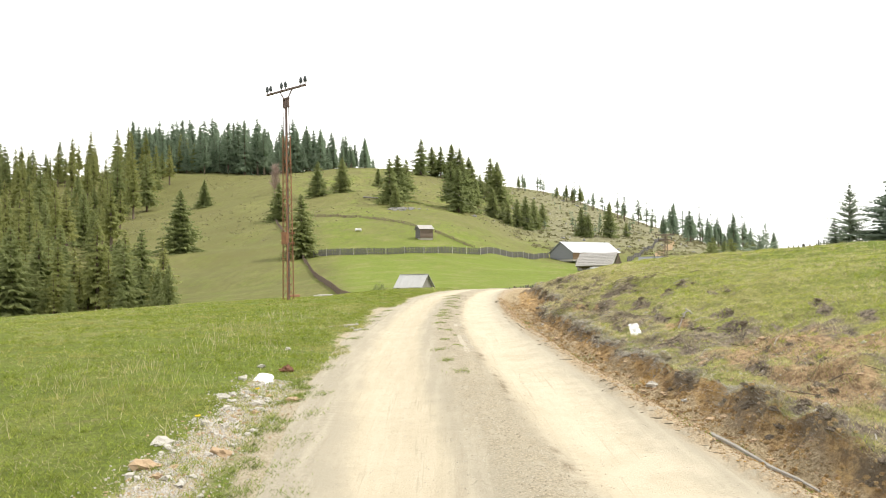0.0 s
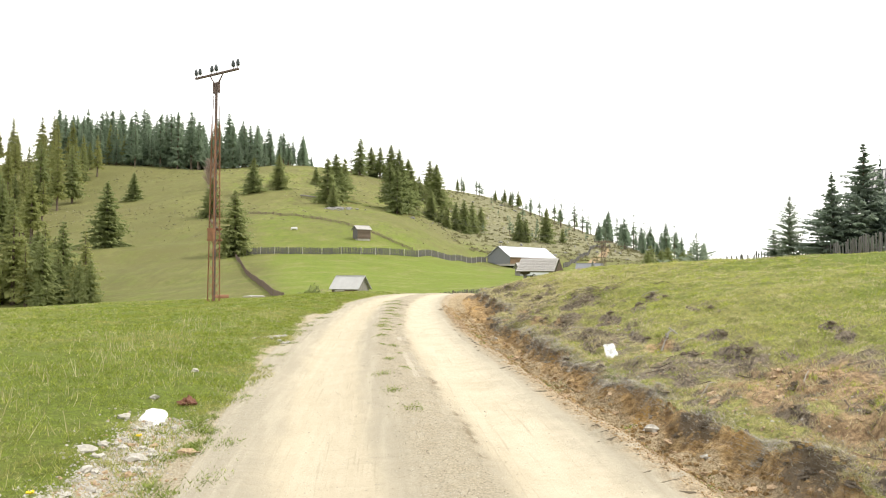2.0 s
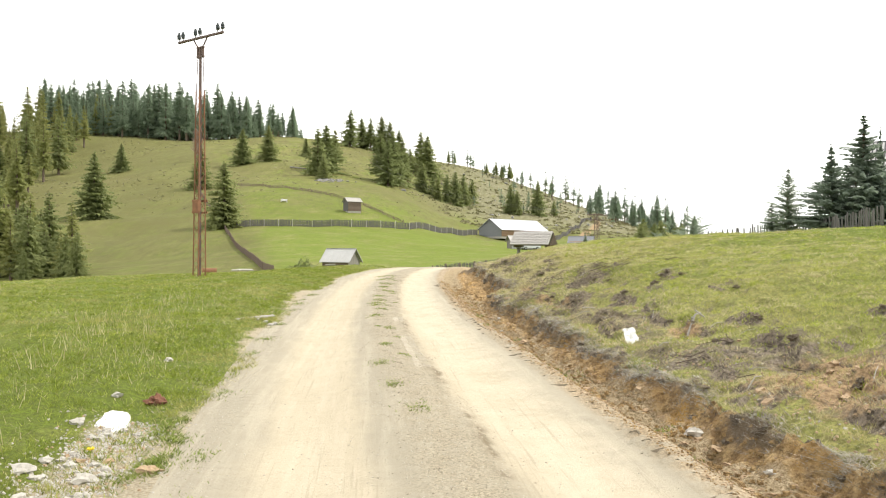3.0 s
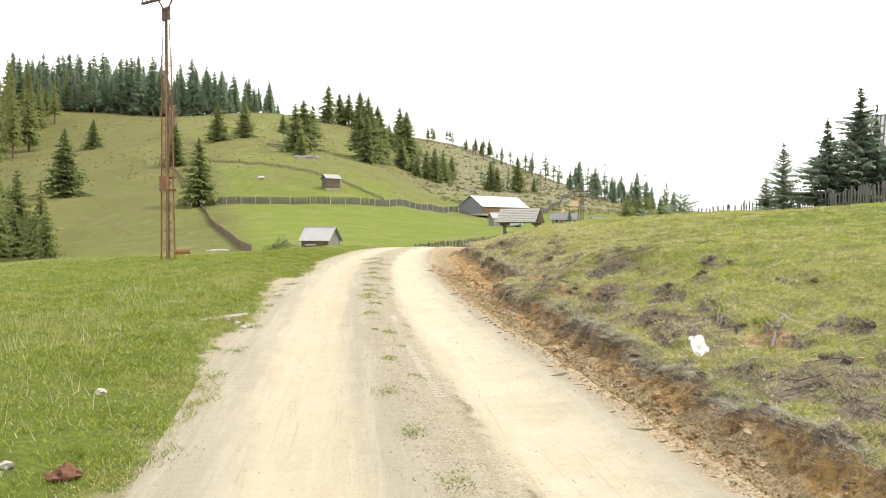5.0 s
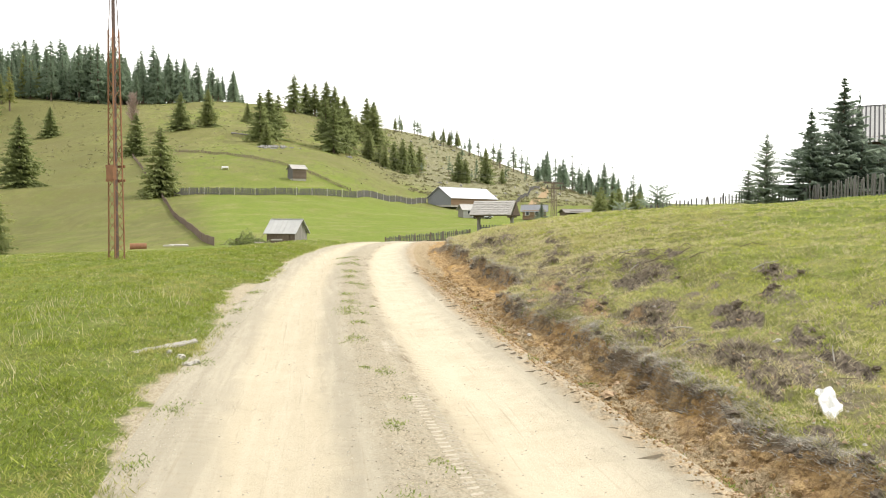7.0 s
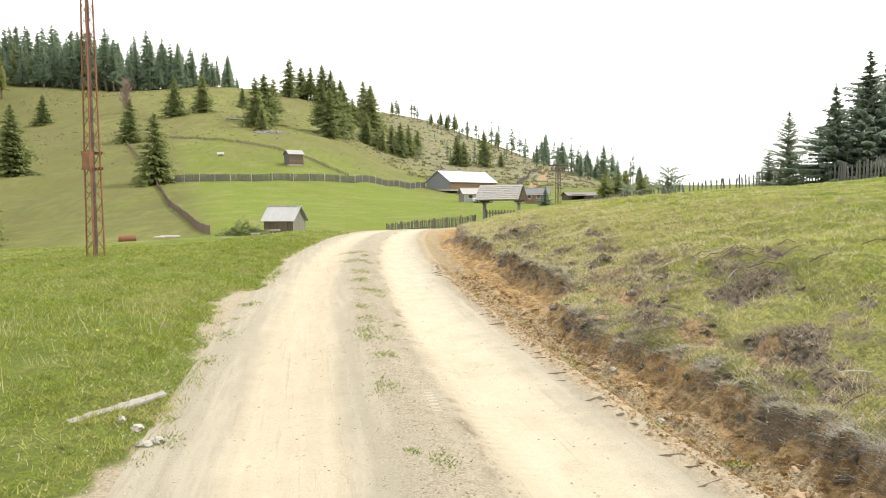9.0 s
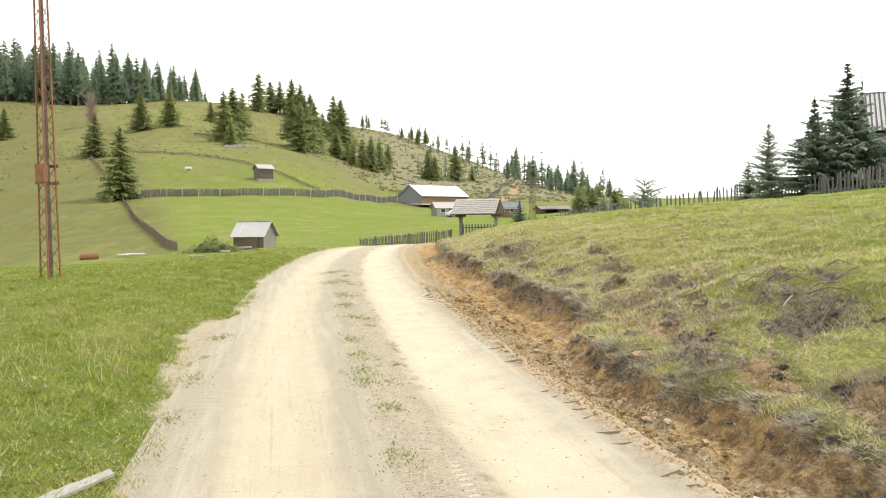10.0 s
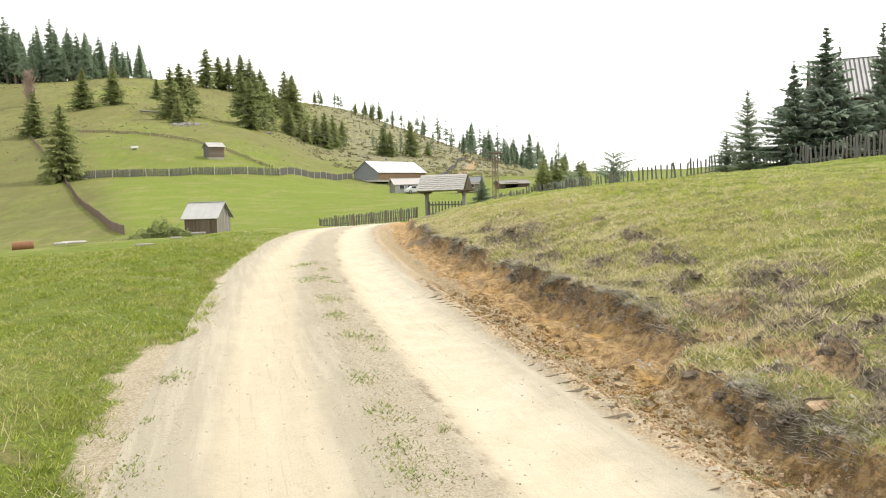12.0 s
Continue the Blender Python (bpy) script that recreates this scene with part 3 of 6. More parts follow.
def lump(bm, size, seed, rough=0.25, sub=2):
    """A rough stone or clod."""
    r = bmesh.ops.create_icosphere(bm, subdivisions=sub, radius=1)
    for v in r["verts"]:
        k = 1 + rough * noise.noise(v.co * 1.6 + Vector((seed * 7.3, 0, 0))) + 0.4 * rough * noise.noise(v.co * 4 + Vector((0, seed * 3.1, 0)))
        v.co = Vector((v.co.x * size[0], v.co.y * size[1], v.co.z * size[2])) * k
    return r["verts"]


# ---------------------------------------------------------------- ground, road and bank: one sheet
def spread(start, fine, stop, grow, most):
    out, step = [start], fine
    while out[-1] < stop:
        out.append(out[-1] + step)
        step = min(step * grow, most)
    return out


def sheet():
    right = list(np.arange(1.9, 5.2, 0.036)) + spread(5.2, 0.05, 330, 1.035, 4.0) + [380, 460, 580, 760, 1000, 1400, 2000]
    left = [-v for v in spread(2.0, 0.07, 330, 1.035, 4.0) + [380, 460, 580, 760, 1000, 1400, 2000]]
    s = np.array(sorted(set(np.round(left + list(np.linspace(-1.9, 0.3, 26)) + list(np.arange(0.33, 0.72, 0.03)) + list(np.linspace(0.75, 1.4, 8)) + list(np.arange(1.43, 1.86, 0.03)) + right, 4))))
    back = [-v for v in spread(0, 0.4, 60, 1.15, 10)][::-1]
    y = np.array(back[:-1] + list(np.arange(0, 26, 0.06)) + spread(26, 0.07, 560, 1.014, 3.5) + [600, 660, 760, 900, 1150, 1600, 2500])
    S, Y = np.meshgrid(s, y)
    X = S + bend(Y) * (1 - smooth(30, 300, np.abs(S)))
    Z = land_z(X, Y)
    Z = np.where(Y > 1000, Z - (Y - 1000) * 0.03, Z)
    ny, nx = S.shape
    idx = np.arange(ny * nx).reshape(ny, nx)
    quads = np.stack([idx[:-1, :-1], idx[:-1, 1:], idx[1:, 1:], idx[1:, :-1]], -1)
    mid = (s[:-1] + s[1:]) / 2
    verts = np.stack([X, Y, Z], -1).reshape(-1, 3)
    edge = lip(Y)
    left_off = -S - verge(Y)
    near = 1 - smooth(48, 60, Y)
    dirt = np.where(S < 0, 1 - smooth(-0.30, 0.10 + 0.22 * vnoise(S / 0.35, Y / 0.45, 44) + 0.12 * vnoise(S / 0.12, Y / 0.15, 46), left_off), 1 - smooth(0.25, 0.75 + 0.16 * vnoise(Y / 0.5, 0 * Y, 45), S - 1.86)) * near
    rubble = np.exp(-((S + 2.25 + 0.25 * smooth(8, 4, Y)) / 0.30) ** 2) * smooth(3.0, 4.5, Y) * (1 - smooth(9.2, 9.9, Y))
    dirt = np.maximum(dirt, 0.75 * rubble * (S < 0))
    turf_off = S - edge
    # dark sod along the lip, which also paints the shaded top of the cut
    sod = 0.62 * np.exp(-((turf_off - 0.0) / 0.20) ** 2) * (0.7 + 0.5 * vnoise(Y / 0.6, 0 * Y, 43)) * near * (S > 1.8)
    messy = smooth(0.05, 0.6, turf_off) * (1 - smooth(1.2, 3.4, turf_off)) * near
    sod = np.maximum(sod, messy * (0.30 + 0.32 * vnoise(X / 0.5, Y / 0.6, 42) + 0.16 * vnoise(X / 0.17, Y / 0.2, 52) + 0.14 * (1 - smooth(11, 16, Y))))
    for cx, cy, r, h in LUMPS:
        sod = np.maximum(sod, 0.75 * np.exp(-(((X - cx) / (1.25 * r)) ** 2 + ((Y - cy) / (1.3 * r)) ** 2)))
    for where, rise, face in scarp_shapes(X, Y):
        sod.flat[where] = np.maximum(sod.flat[where], 0.95 * face * (turf_off.flat[where] > 0))
    clay = np.zeros_like(X)
    for cx, cy, rx, ry in BARE:
        clay = np.maximum(clay, 0.8 * np.exp(-(((X - cx) / rx) ** 2 + ((Y - cy) / ry) ** 2)) * (turf_off > 0))
    dry = np.where(S > 1.8, (0.62 + 0.35 * smooth(21, 26, Y)) * (1 - smooth(3.2, 9 + 3 * smooth(21, 26, Y), S)) + 0.06, 0.05) * near + (1 - near) * (0.12 + 0.30 * smooth(225, 330, Y) + 0.28 * (1 - smooth(-0.02, 0.03, X / np.maximum(Y, 1) + 0.155 + 0.0003 * (Y - 200))))
    b = X / np.maximum(Y, 1)
    scree = smooth(255, 330, Y) * smooth(0.02, 0.16, b) * (1 - smooth(0.34, 0.40, b))
    layers = {"dirt": dirt, "sod": sod, "clay": clay, "dry": dry, "scree": scree, "tread": np.exp(-((S - 0.5) / 0.12) ** 2) + np.exp(-((S + 1.45) / 0.12) ** 2), "turf": 1 - smooth(30, 60, Y), "hill": smooth(170, 260, Y), "path": np.exp(-(((X - curve(Y, (230, 264, 288, 330, 362), (60, 73, 81, 97, 107))) / 1.9) ** 2)) * smooth(225, 250, Y) * (1 - smooth(355, 380, Y)), "grazed": smooth(75, 130, Y) * (1 - smooth(-0.02, 0.03, b + 0.155 + 0.0003 * (Y - 200))), "lane": np.exp(-((S - 0.98) / 0.42) ** 4) + 0.45 * np.exp(-((S + 0.85) / 0.30) ** 2), "edge": smooth(1.46, 1.66, S), "strip": np.exp(-(((S - strip_edge(Y) + 0.30) / 0.33) ** 4)) * (1 - smooth(30, 50, Y)), "track": np.exp(-(((S - strip_edge(Y) - 0.02 * vnoise(Y / 0.12, 0 * Y, 49)) / 0.05) ** 2)) * smooth(-0.2, 0.5, vnoise(Y / 1.3, 0 * Y, 50) + 0.8 * vnoise(Y / 0.14, 0 * Y, 51)), "rut": np.exp(-((np.abs(S) - 0.82) / 0.36) ** 2), "loose": 0.75 * np.exp(-(S / 0.36) ** 2) + 0.8 * smooth(1.3, 1.75, np.abs(S))}

    def piece(name, q, mat):
        used, where = np.unique(q, return_inverse=True)
        ob = raw(name, verts[used], where.reshape(-1, 4), mat, True)
        for key, values in layers.items():
            ob.data.attributes.new(key, "FLOAT", "POINT").data.foreach_set("value", values.ravel()[used].astype(np.float32))
        return ob

    row, col = np.meshgrid((y[:-1] + y[1:]) / 2, mid, indexing="ij")
    near_rows = row < 66
    on = near_rows & (np.abs(col) < 1.83)
    cut = near_rows & (col >= 1.83) & (col < lip(row) + 0.07)
    tagged(piece("road", quads[on], M_ROAD), "pale dusty dirt road with two worn wheel tracks", "dirt road", kind="structure")
    tagged(piece("road_bank", quads[cut], M_BANK), "orange clay bank and ditch cut beside the road", "earth bank", kind="structure")
    # the turf takes everything else, as one object
    q = quads[~on & ~cut]
    used, where = np.unique(q, return_inverse=True)
    ob = raw("ground", verts[used], where.reshape(-1, 4), M_GROUND, True)
    for key, values in layers.items():
        ob.data.attributes.new(key, "FLOAT", "POINT").data.foreach_set("value", values.ravel()[used].astype(np.float32))
    tagged(ob, "short spring pasture rising to a wooded hill", "pasture", kind="structure")


sheet()


# ---------------------------------------------------------------- spruces
def spruce_mesh(name, height, radius, whorls, arms, sprays, size, seed, droop=0.35, bare=0.06, needle=None, gap=0.0, taper=0.82, lift=0.0):
    """A thing made of a tapered trunk and a crown of drooping sprays."""
    rnd = random.Random(seed)
    lobe = rnd.uniform(0, 6.28)
    tree = thing(name, Matrix(), "", "tree")
    bm = bmesh.new()
    rod(bm, (0, 0, -0.6), (0, 0, height * 0.5), height * 0.017 + 0.04, height * 0.010 + 0.02, 7)
    rod(bm, (0, 0, height * 0.5), (0, 0, height * 0.985), height * 0.010 + 0.02, 0.012, 5)
    part("trunk", bm, M_BARK, tree)
    V, F = [], []

    def tri(a, b, c):
        n = len(V)
        V.extend((a, b, c))
        F.append((n, n + 1, n + 2))

    for k in range(whorls):
        f = bare + (1 - bare) * ((k + rnd.random() * 0.5) / whorls) ** 0.92
        z = f * height
        reach = radius * ((1 - f) ** taper) * (0.70 + 0.5 * rnd.random()) + 0.06
        if rnd.random() < gap:
            continue
        n = max(4, int(arms * (0.55 + 0.45 * (1 - f))))
        turn = rnd.random() * 6.28
        for a in range(n):
            ang = turn + 6.2832 * a / n + rnd.uniform(-0.25, 0.25)
            length = reach * rnd.uniform(0.5, 1.12) * (1 + 0.22 * math.sin(2 * ang + lobe) * math.sin(5 * f + lobe))
            dx, dy = math.cos(ang), math.sin(ang)
            rise = lift + 0.25 * (f - 0.55) + rnd.uniform(-0.15, 0.15)
            z = f * height + rnd.uniform(-0.9, 0.9) * height / whorls
            end = -droop * length * 0.55 + length * rise + (0.10 * length if f > 0.3 else 0)
            wide = length * 0.06
            tri((0, 0, z + 0.02), (dx * length * 0.55 - dy * wide, dy * length * 0.55 + dx * wide, z + end * 0.75), (dx * length, dy * length, z + end))
            tri((0, 0, z - 0.02), (dx * length, dy * length, z + end), (dx * length * 0.55 + dy * wide, dy * length * 0.55 - dx * wide, z + end * 0.75 - 0.5 * wide))
            for j in range(sprays):
                u = (j + 0.35 + 0.5 * rnd.random()) / sprays
                r = u * length
                zz = z + r * rise - droop * length * u * (1 - 0.45 * u) + (0.10 * length * u * u if f > 0.3 else 0)
                w = size * (1.15 - 0.5 * u) * rnd.uniform(0.7, 1.3) * (0.20 + 0.80 * (1 - f) ** 0.8)
                side = rnd.uniform(-1, 1)
                px, py = dx * r - dy * side * w * 0.55, dy * r + dx * side * w * 0.55
                ox, oy = dx * w * 1.15 - dy * side * w * 0.8, dy * w * 1.15 + dx * side * w * 0.8
                sx, sy = -dy * w * 0.42, dx * w * 0.42
                hang = -w * rnd.uniform(0.45, 1.05)
                tri((px - sx - dx * w * 0.15, py - sy - dy * w * 0.15, zz + 0.16 * w), (px + sx - dx * w * 0.15, py + sy - dy * w * 0.15, zz + 0.10 * w), (px + 0.62 * ox, py + 0.62 * oy, zz + hang))
                if j % 2 == 0:
                    tri((px - 0.3 * sx, py - 0.3 * sy, zz + 0.20 * w), (px + ox, py + oy, zz + hang * 0.25), (px + 0.4 * ox + sx * 0.9, py + 0.4 * oy + sy * 0.9, zz - 0.9 * w))
    for k in range(5):
        a = k * 1.257
        tri((0.09 * math.cos(a), 0.09 * math.sin(a), height * 0.955), (-0.03, 0.02, height * 0.97), (0.02 * math.cos(a), 0.02 * math.sin(a), height * 1.01))
    under(raw("crown", V, F, needle or M_NEEDLE), tree)
    return tree


def bare_tree(name, height, seed):
    rnd = random.Random(seed)
    tree = thing(name, Matrix(), "", "tree")
    bm = bmesh.new()
    for s in range(3):
        rod(bm, (0.4 * s - 0.4, 0.2 * s, -0.4), (0.5 * s - 0.5, 0.3 * s, height * 0.9), 0.09, 0.02, 6)
    part("trunk", bm, M_TWIG, tree)
    bm = bmesh.new()
    for k in range(300):
        z = height * rnd.uniform(0.12, 0.9)
        a = rnd.uniform(0, 6.28)
        s = rnd.randrange(3)
        base = Vector((0.45 * s - 0.45, 0.25 * s, z))
        length = height * rnd.uniform(0.12, 0.26) * (1.1 - z / height * 0.6)
        tip = base + Vector((math.cos(a) * length * 0.85, math.sin(a) * length * 0.85, length))
        rod(bm, base, tip, 0.06, 0.03, 3)
        rod(bm, base.lerp(tip, 0.5), tip + Vector((rnd.uniform(-0.5, 0.5), rnd.uniform(-0.5, 0.5), -0.1)), 0.05, 0.02, 3)
    part("crown", bm, M_TWIG, tree)
    return tree


def plant(model, x, y, height, seed, sink=0.15, wide=1.0):
    """A copy of a model tree, scaled to the height, standing on the land."""
    rnd = random.Random(seed)
    k = height / MODEL_HEIGHT
    m = Matrix.Translation((x, y, ground(x, y) - sink)) @ Matrix.Rotation(rnd.uniform(0, 6.28), 4, "Z") @ Matrix.Rotation(radians(rnd.uniform(-1.5, 1.5)), 4, "X")
    ob = copy_thing(model, m)
    ob.scale = (k * wide, k * wide, k)
    return ob


MODEL_HEIGHT = 10.0
FULL = [spruce_mesh("spruce_tree", 10, 3.2, 32, 10, 9, 0.60, 100 + k, 0.36, 0.05) for k in range(3)]
FOREST = [spruce_mesh("spruce_tree", 10, 2.5, 25, 8, 7, 0.66, 200 + k, 0.40, 0.10 + 0.06 * k, taper=0.75) for k in range(4)]
MIXED = [spruce_mesh("spruce_tree", 10, 2.5, 24, 8, 8, 0.55, 600 + k, 0.30, 0.10 + 0.08 * k, needle=M_NEEDLE_OLIVE, gap=0.08, taper=0.85) for k in range(4)]
THIN = [spruce_mesh("spruce_tree", 10, 2.2, 20, 5, 6, 0.60, 300 + k, 0.30, 0.16 + 0.1 * k, needle=M_NEEDLE_HAZED, gap=0.38, taper=0.55) for k in range(3)]
NEAR = [spruce_mesh("spruce_tree", 10, 3.5, 27, 10, 28, 0.28, 400 + k, 0.05, 0.07, needle=M_NEEDLE_DARK, taper=0.85, lift=0.18) for k in range(2)]
YARD = [spruce_mesh("spruce_tree", 10, 5.0, 27, 11, 26, 0.38, 450 + k, 0.10, 0.08, needle=M_NEEDLE_DARK, taper=1.4, lift=0.14) for k in range(2)]
BROKEN = spruce_mesh("spruce_tree", 10, 7.0, 11, 8, 12, 0.75, 470, 0.05, 0.25, needle=M_NEEDLE_DARK, taper=0.30, lift=0.22)
tagged(BROKEN, "broken-topped spreading spruce behind the pale fence")
YOUNG = [spruce_mesh("spruce_tree", 10, 4.0, 26, 9, 8, 0.85, 500 + k, 0.25, 0.03, taper=0.6) for k in range(2)]
for group, label in ((FULL, "full dark green spruce standing alone on the pasture slope"), (FOREST, "tall narrow spruce in the hillside forest"),
                     (MIXED, "tall olive-green spruce with an open crown in the forest"), (THIN, "thin ragged half-bare spruce on the rocky ridge"), (NEAR, "blue-green spruce with open tiers behind the picket fence"),
                     (YARD, "broad dark blue-green spruce beside the log house"), (YOUNG, "bushy young spruce with branches down to the grass")):
    for ob in group:
        tagged(ob, label)

# x, y and height of the spruces that stand free on the hill
ALONE = ((-36.9, 203.4, 16.8), (-59.6, 281.5, 14.4), (-77.9, 230.4, 18.9), (-105.2, 342.6, 12.1), (-53.5, 333, 15.2), (-43.8, 340.9, 15.5), (-30.6, 374.3, 9.1))
CLUMPS = ((-20.4, 302.7, 17.1), (-17.9, 317.6, 18), (-14.8, 327.1, 15.6), (-17.7, 294.3, 8.2), (-11.5, 432.4, 19.1), (-5.4, 451.3, 16.6), (-0.4, 446.4, 17.4),
          (6.1, 450.4, 19.9), (11.1, 450.4, 18.2), (14.8, 417.6, 14.7), (4.1, 316.3, 18.6), (8.7, 317.3, 19.3), (6.7, 310.3, 17.3), (13.8, 357.6, 16.3),
          (26.1, 405.8, 18.5), (27.8, 389, 20), (19.5, 391.4, 11.5), (21.5, 329.9, 12.3))
BUSHY = ((27.4, 320.5, 8.9), (31.2, 323.5, 11.1), (34.9, 325.6, 12.9), (39.7, 336, 12.5), (45.3, 350.5, 9.7), (26, 331.9, 7.8), (59.7, 331.7, 11.6), (62, 328.7, 9.6), (71.3, 331.7, 13.3), (81.5, 344.2, 6.3))
RIDGE = ((48.2, 460, 9.8), (57.3, 462, 9.6), (58.5, 444.7, 8.2), (70.5, 446.8, 6.2), (76.5, 445.9, 11.4), (85, 451.4, 5.3), (96, 457, 4), (98.3, 433.7, 13.3), (98.3, 417.8, 12.8), (107.3, 423.4, 14.9), (111.3, 421.4, 12.3), (115.1, 423.9, 10.5), (125.6, 436, 8))
seed = 1000
for k, (x, y, h) in enumerate(ALONE):
    plant(FULL[k % 3], x, y, h, seed + k, wide=1.35)
for k, (x, y, h) in enumerate(CLUMPS):
    plant(FULL[k % 3] if k % 2 else FOREST[k % 4], x, y, h * 1.06, seed + 50 + k, wide=1.45)
for k, (x, y, h) in enumerate(BUSHY):
    plant(YOUNG[k % 2], x, y, h * 1.08, seed + 100 + k, wide=0.95)
for k, (x, y, h) in enumerate(RIDGE):
    plant(THIN[k % 3], x, y, h * 1.08, seed + 150 + k, wide=1.2)


def grow(models, count, seed, bearing, depth, low, high, keep, apart=2.6, wide=1.0, joined=False, shrink=lambda b: 1.0):
    """Trees at random in a fan of bearings (x over y) and distances, where keep allows; joined: all of them as one far wood."""
    rnd = random.Random(seed)
    put, heaps = [], {"trunk": ([], [], M_BARK), "crown": ([], [], M_NEEDLE_HAZED)}
    for _ in range(count * 30):
        if len(put) >= count:
            break
        b, y = rnd.uniform(*bearing), rnd.uniform(*depth)
        x = b * y
        if not keep(b, y) or any((x - p) ** 2 + (y - q) ** 2 < apart * apart for p, q in put):
            continue
        put.append((x, y))
        model, h = models[rnd.randrange(len(models))], (low + (high - low) * rnd.random() ** 1.3) * shrink(b)
        if not joined:
            plant(model, x, y, h, rnd.random(), wide=wide)
            continue
        k, a = h / MODEL_HEIGHT, rnd.uniform(0, 6.28)
        turn = np.array([[math.cos(a), -math.sin(a), 0], [math.sin(a), math.cos(a), 0], [0, 0, 1]])
        for o in model.children:
            V, F, _ = heaps[o.name.split(".")[0]]
            co = np.empty(len(o.data.vertices) * 3, np.float32)
            o.data.vertices.foreach_get("co", co)
            co = (co.reshape(-1, 3) * (k * wide, k * wide, k)) @ turn.T + (x, y, ground(x, y) - 0.2)
            off = sum(len(v) for v in V)
            o.data.calc_loop_triangles()
            tri = np.empty(len(o.data.loop_triangles) * 3, np.int32)
            o.data.loop_triangles.foreach_get("vertices", tri)
            V.append(co)
            F.append(tri.reshape(-1, 3) + off)
    if joined:
        wood = thing("spruce_wood", Matrix(), "dense dark spruce wood along the far skyline", "forest", kind="stuff")
        for name, (V, F, mat) in heaps.items():
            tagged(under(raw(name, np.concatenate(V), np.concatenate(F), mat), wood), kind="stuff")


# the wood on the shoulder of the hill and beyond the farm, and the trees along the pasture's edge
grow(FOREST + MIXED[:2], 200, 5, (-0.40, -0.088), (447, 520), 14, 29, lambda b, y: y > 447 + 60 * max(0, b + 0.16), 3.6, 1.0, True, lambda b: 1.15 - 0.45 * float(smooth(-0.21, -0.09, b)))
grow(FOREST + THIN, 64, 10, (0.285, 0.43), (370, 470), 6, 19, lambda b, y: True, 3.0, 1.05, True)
grow(MIXED + FOREST[:2], 125, 6, (-0.66, -0.31), (330, 475), 14, 29, lambda b, y: b < -0.315 - 0.0006 * (470 - y), 5.0)
grow(MIXED + FOREST[:1], 62, 7, (-0.64, -0.385), (205, 325), 10, 22, lambda b, y: b < -0.39 - 0.0003 * (y - 205), 4.0, 1.15)
grow(MIXED[:2] + FOREST[:2] + FULL[:1], 58, 8, (-0.62, -0.345), (122, 170), 7, 16, lambda b, y: b < -0.345 - 0.0009 * (y - 122), 2.6, 1.25)
grow(YOUNG, 10, 9, (-0.60, -0.345), (118, 135), 5, 8, lambda b, y: True, 2.6, 0.8)
grow(THIN, 40, 11, (0.10, 0.33), (335, 452), 3, 10, lambda b, y: True, 5.0)
grow(THIN + FOREST[2:], 26, 12, (0.09, 0.30), (440, 458), 5, 12, lambda b, y: True, 3.0)
x, y = -75.4, 350.9
birch = bare_tree("bare_tree", 14.7, 3)
birch.matrix_basis = Matrix.Translation((x, y, ground(x, y)))
tagged(birch, "pale leafless birch clump at the forest edge", "tree")


def scrub(count, seed):
    """Low heath and brush on the cleared ridge, as one object."""
    rnd = np.random.RandomState(seed)
    y = rnd.uniform(262, 455, count)
    b = rnd.uniform(0.0, 0.36, count)
    x = b * y
    keep = (y > 262 + 120 * np.maximum(0, 0.12 - b) / 0.12) & (rnd.uniform(0, 1, count) < 0.5 + 0.5 * vnoise(x / 9, y / 9, 81))
    x, y = x[keep], y[keep]
    z = land_z(x, y)
    V = []
    for k in range(5):
        a = rnd.uniform(0, 6.283, len(x))
        r, h = rnd.uniform(0.3, 1.1, len(x)), rnd.uniform(0.2, 0.9, len(x))
        ox, oy = rnd.normal(0, 0.5, len(x)), rnd.normal(0, 0.5, len(x))
        V.append(np.stack([np.stack([x + ox - r * np.cos(a), y + oy - r * np.sin(a), z], -1), np.stack([x + ox + r * np.cos(a), y + oy + r * np.sin(a), z], -1), np.stack([x + ox, y + oy, z + h], -1)], 1))
    V = np.concatenate(V).reshape(-1, 3)
    tagged(raw("scrub", V, np.arange(len(V)).reshape(-1, 3), M_SCRUB), "low brown brush and heath on the cleared ridge", "scrub", kind="stuff")


scrub(2600, 4)


def hummocks(count, seed):
    """Small dark tussocks all over the hill pasture, as one object."""
    rnd = np.random.RandomState(seed)
    y = rnd.uniform(150, 450, count)
    x = rnd.uniform(-0.42, 0.12, count) * y
    keep = rnd.uniform(0, 1, count) < smooth(225, 330, y) * (0.35 + 0.7 * vnoise(x / 16, y / 30, 83))
    x, y = x[keep], y[keep]
    z, n = land_z(x, y), len(x)
    V = []
    for k in range(3):
        a, r, h = rnd.uniform(0, 6.283, n), rnd.uniform(0.25, 0.7, n), rnd.uniform(0.1, 0.4, n)
        ox, oy = rnd.normal(0, 0.3, n), rnd.normal(0, 0.3, n)
        V.append(np.stack([np.stack([x + ox - r * np.cos(a), y + oy - r * np.sin(a), z - 0.05], -1), np.stack([x + ox + r * np.cos(a), y + oy + r * np.sin(a), z - 0.05], -1), np.stack([x + ox, y + oy, z + h], -1)], 1))
    V = np.concatenate(V).reshape(-1, 3)
    tagged(raw("tussocks", V, np.arange(len(V)).reshape(-1, 3), M_SCRUB), "small brown tussocks dotted over the hill pasture", "grass", kind="stuff")


hummocks(7000, 6)

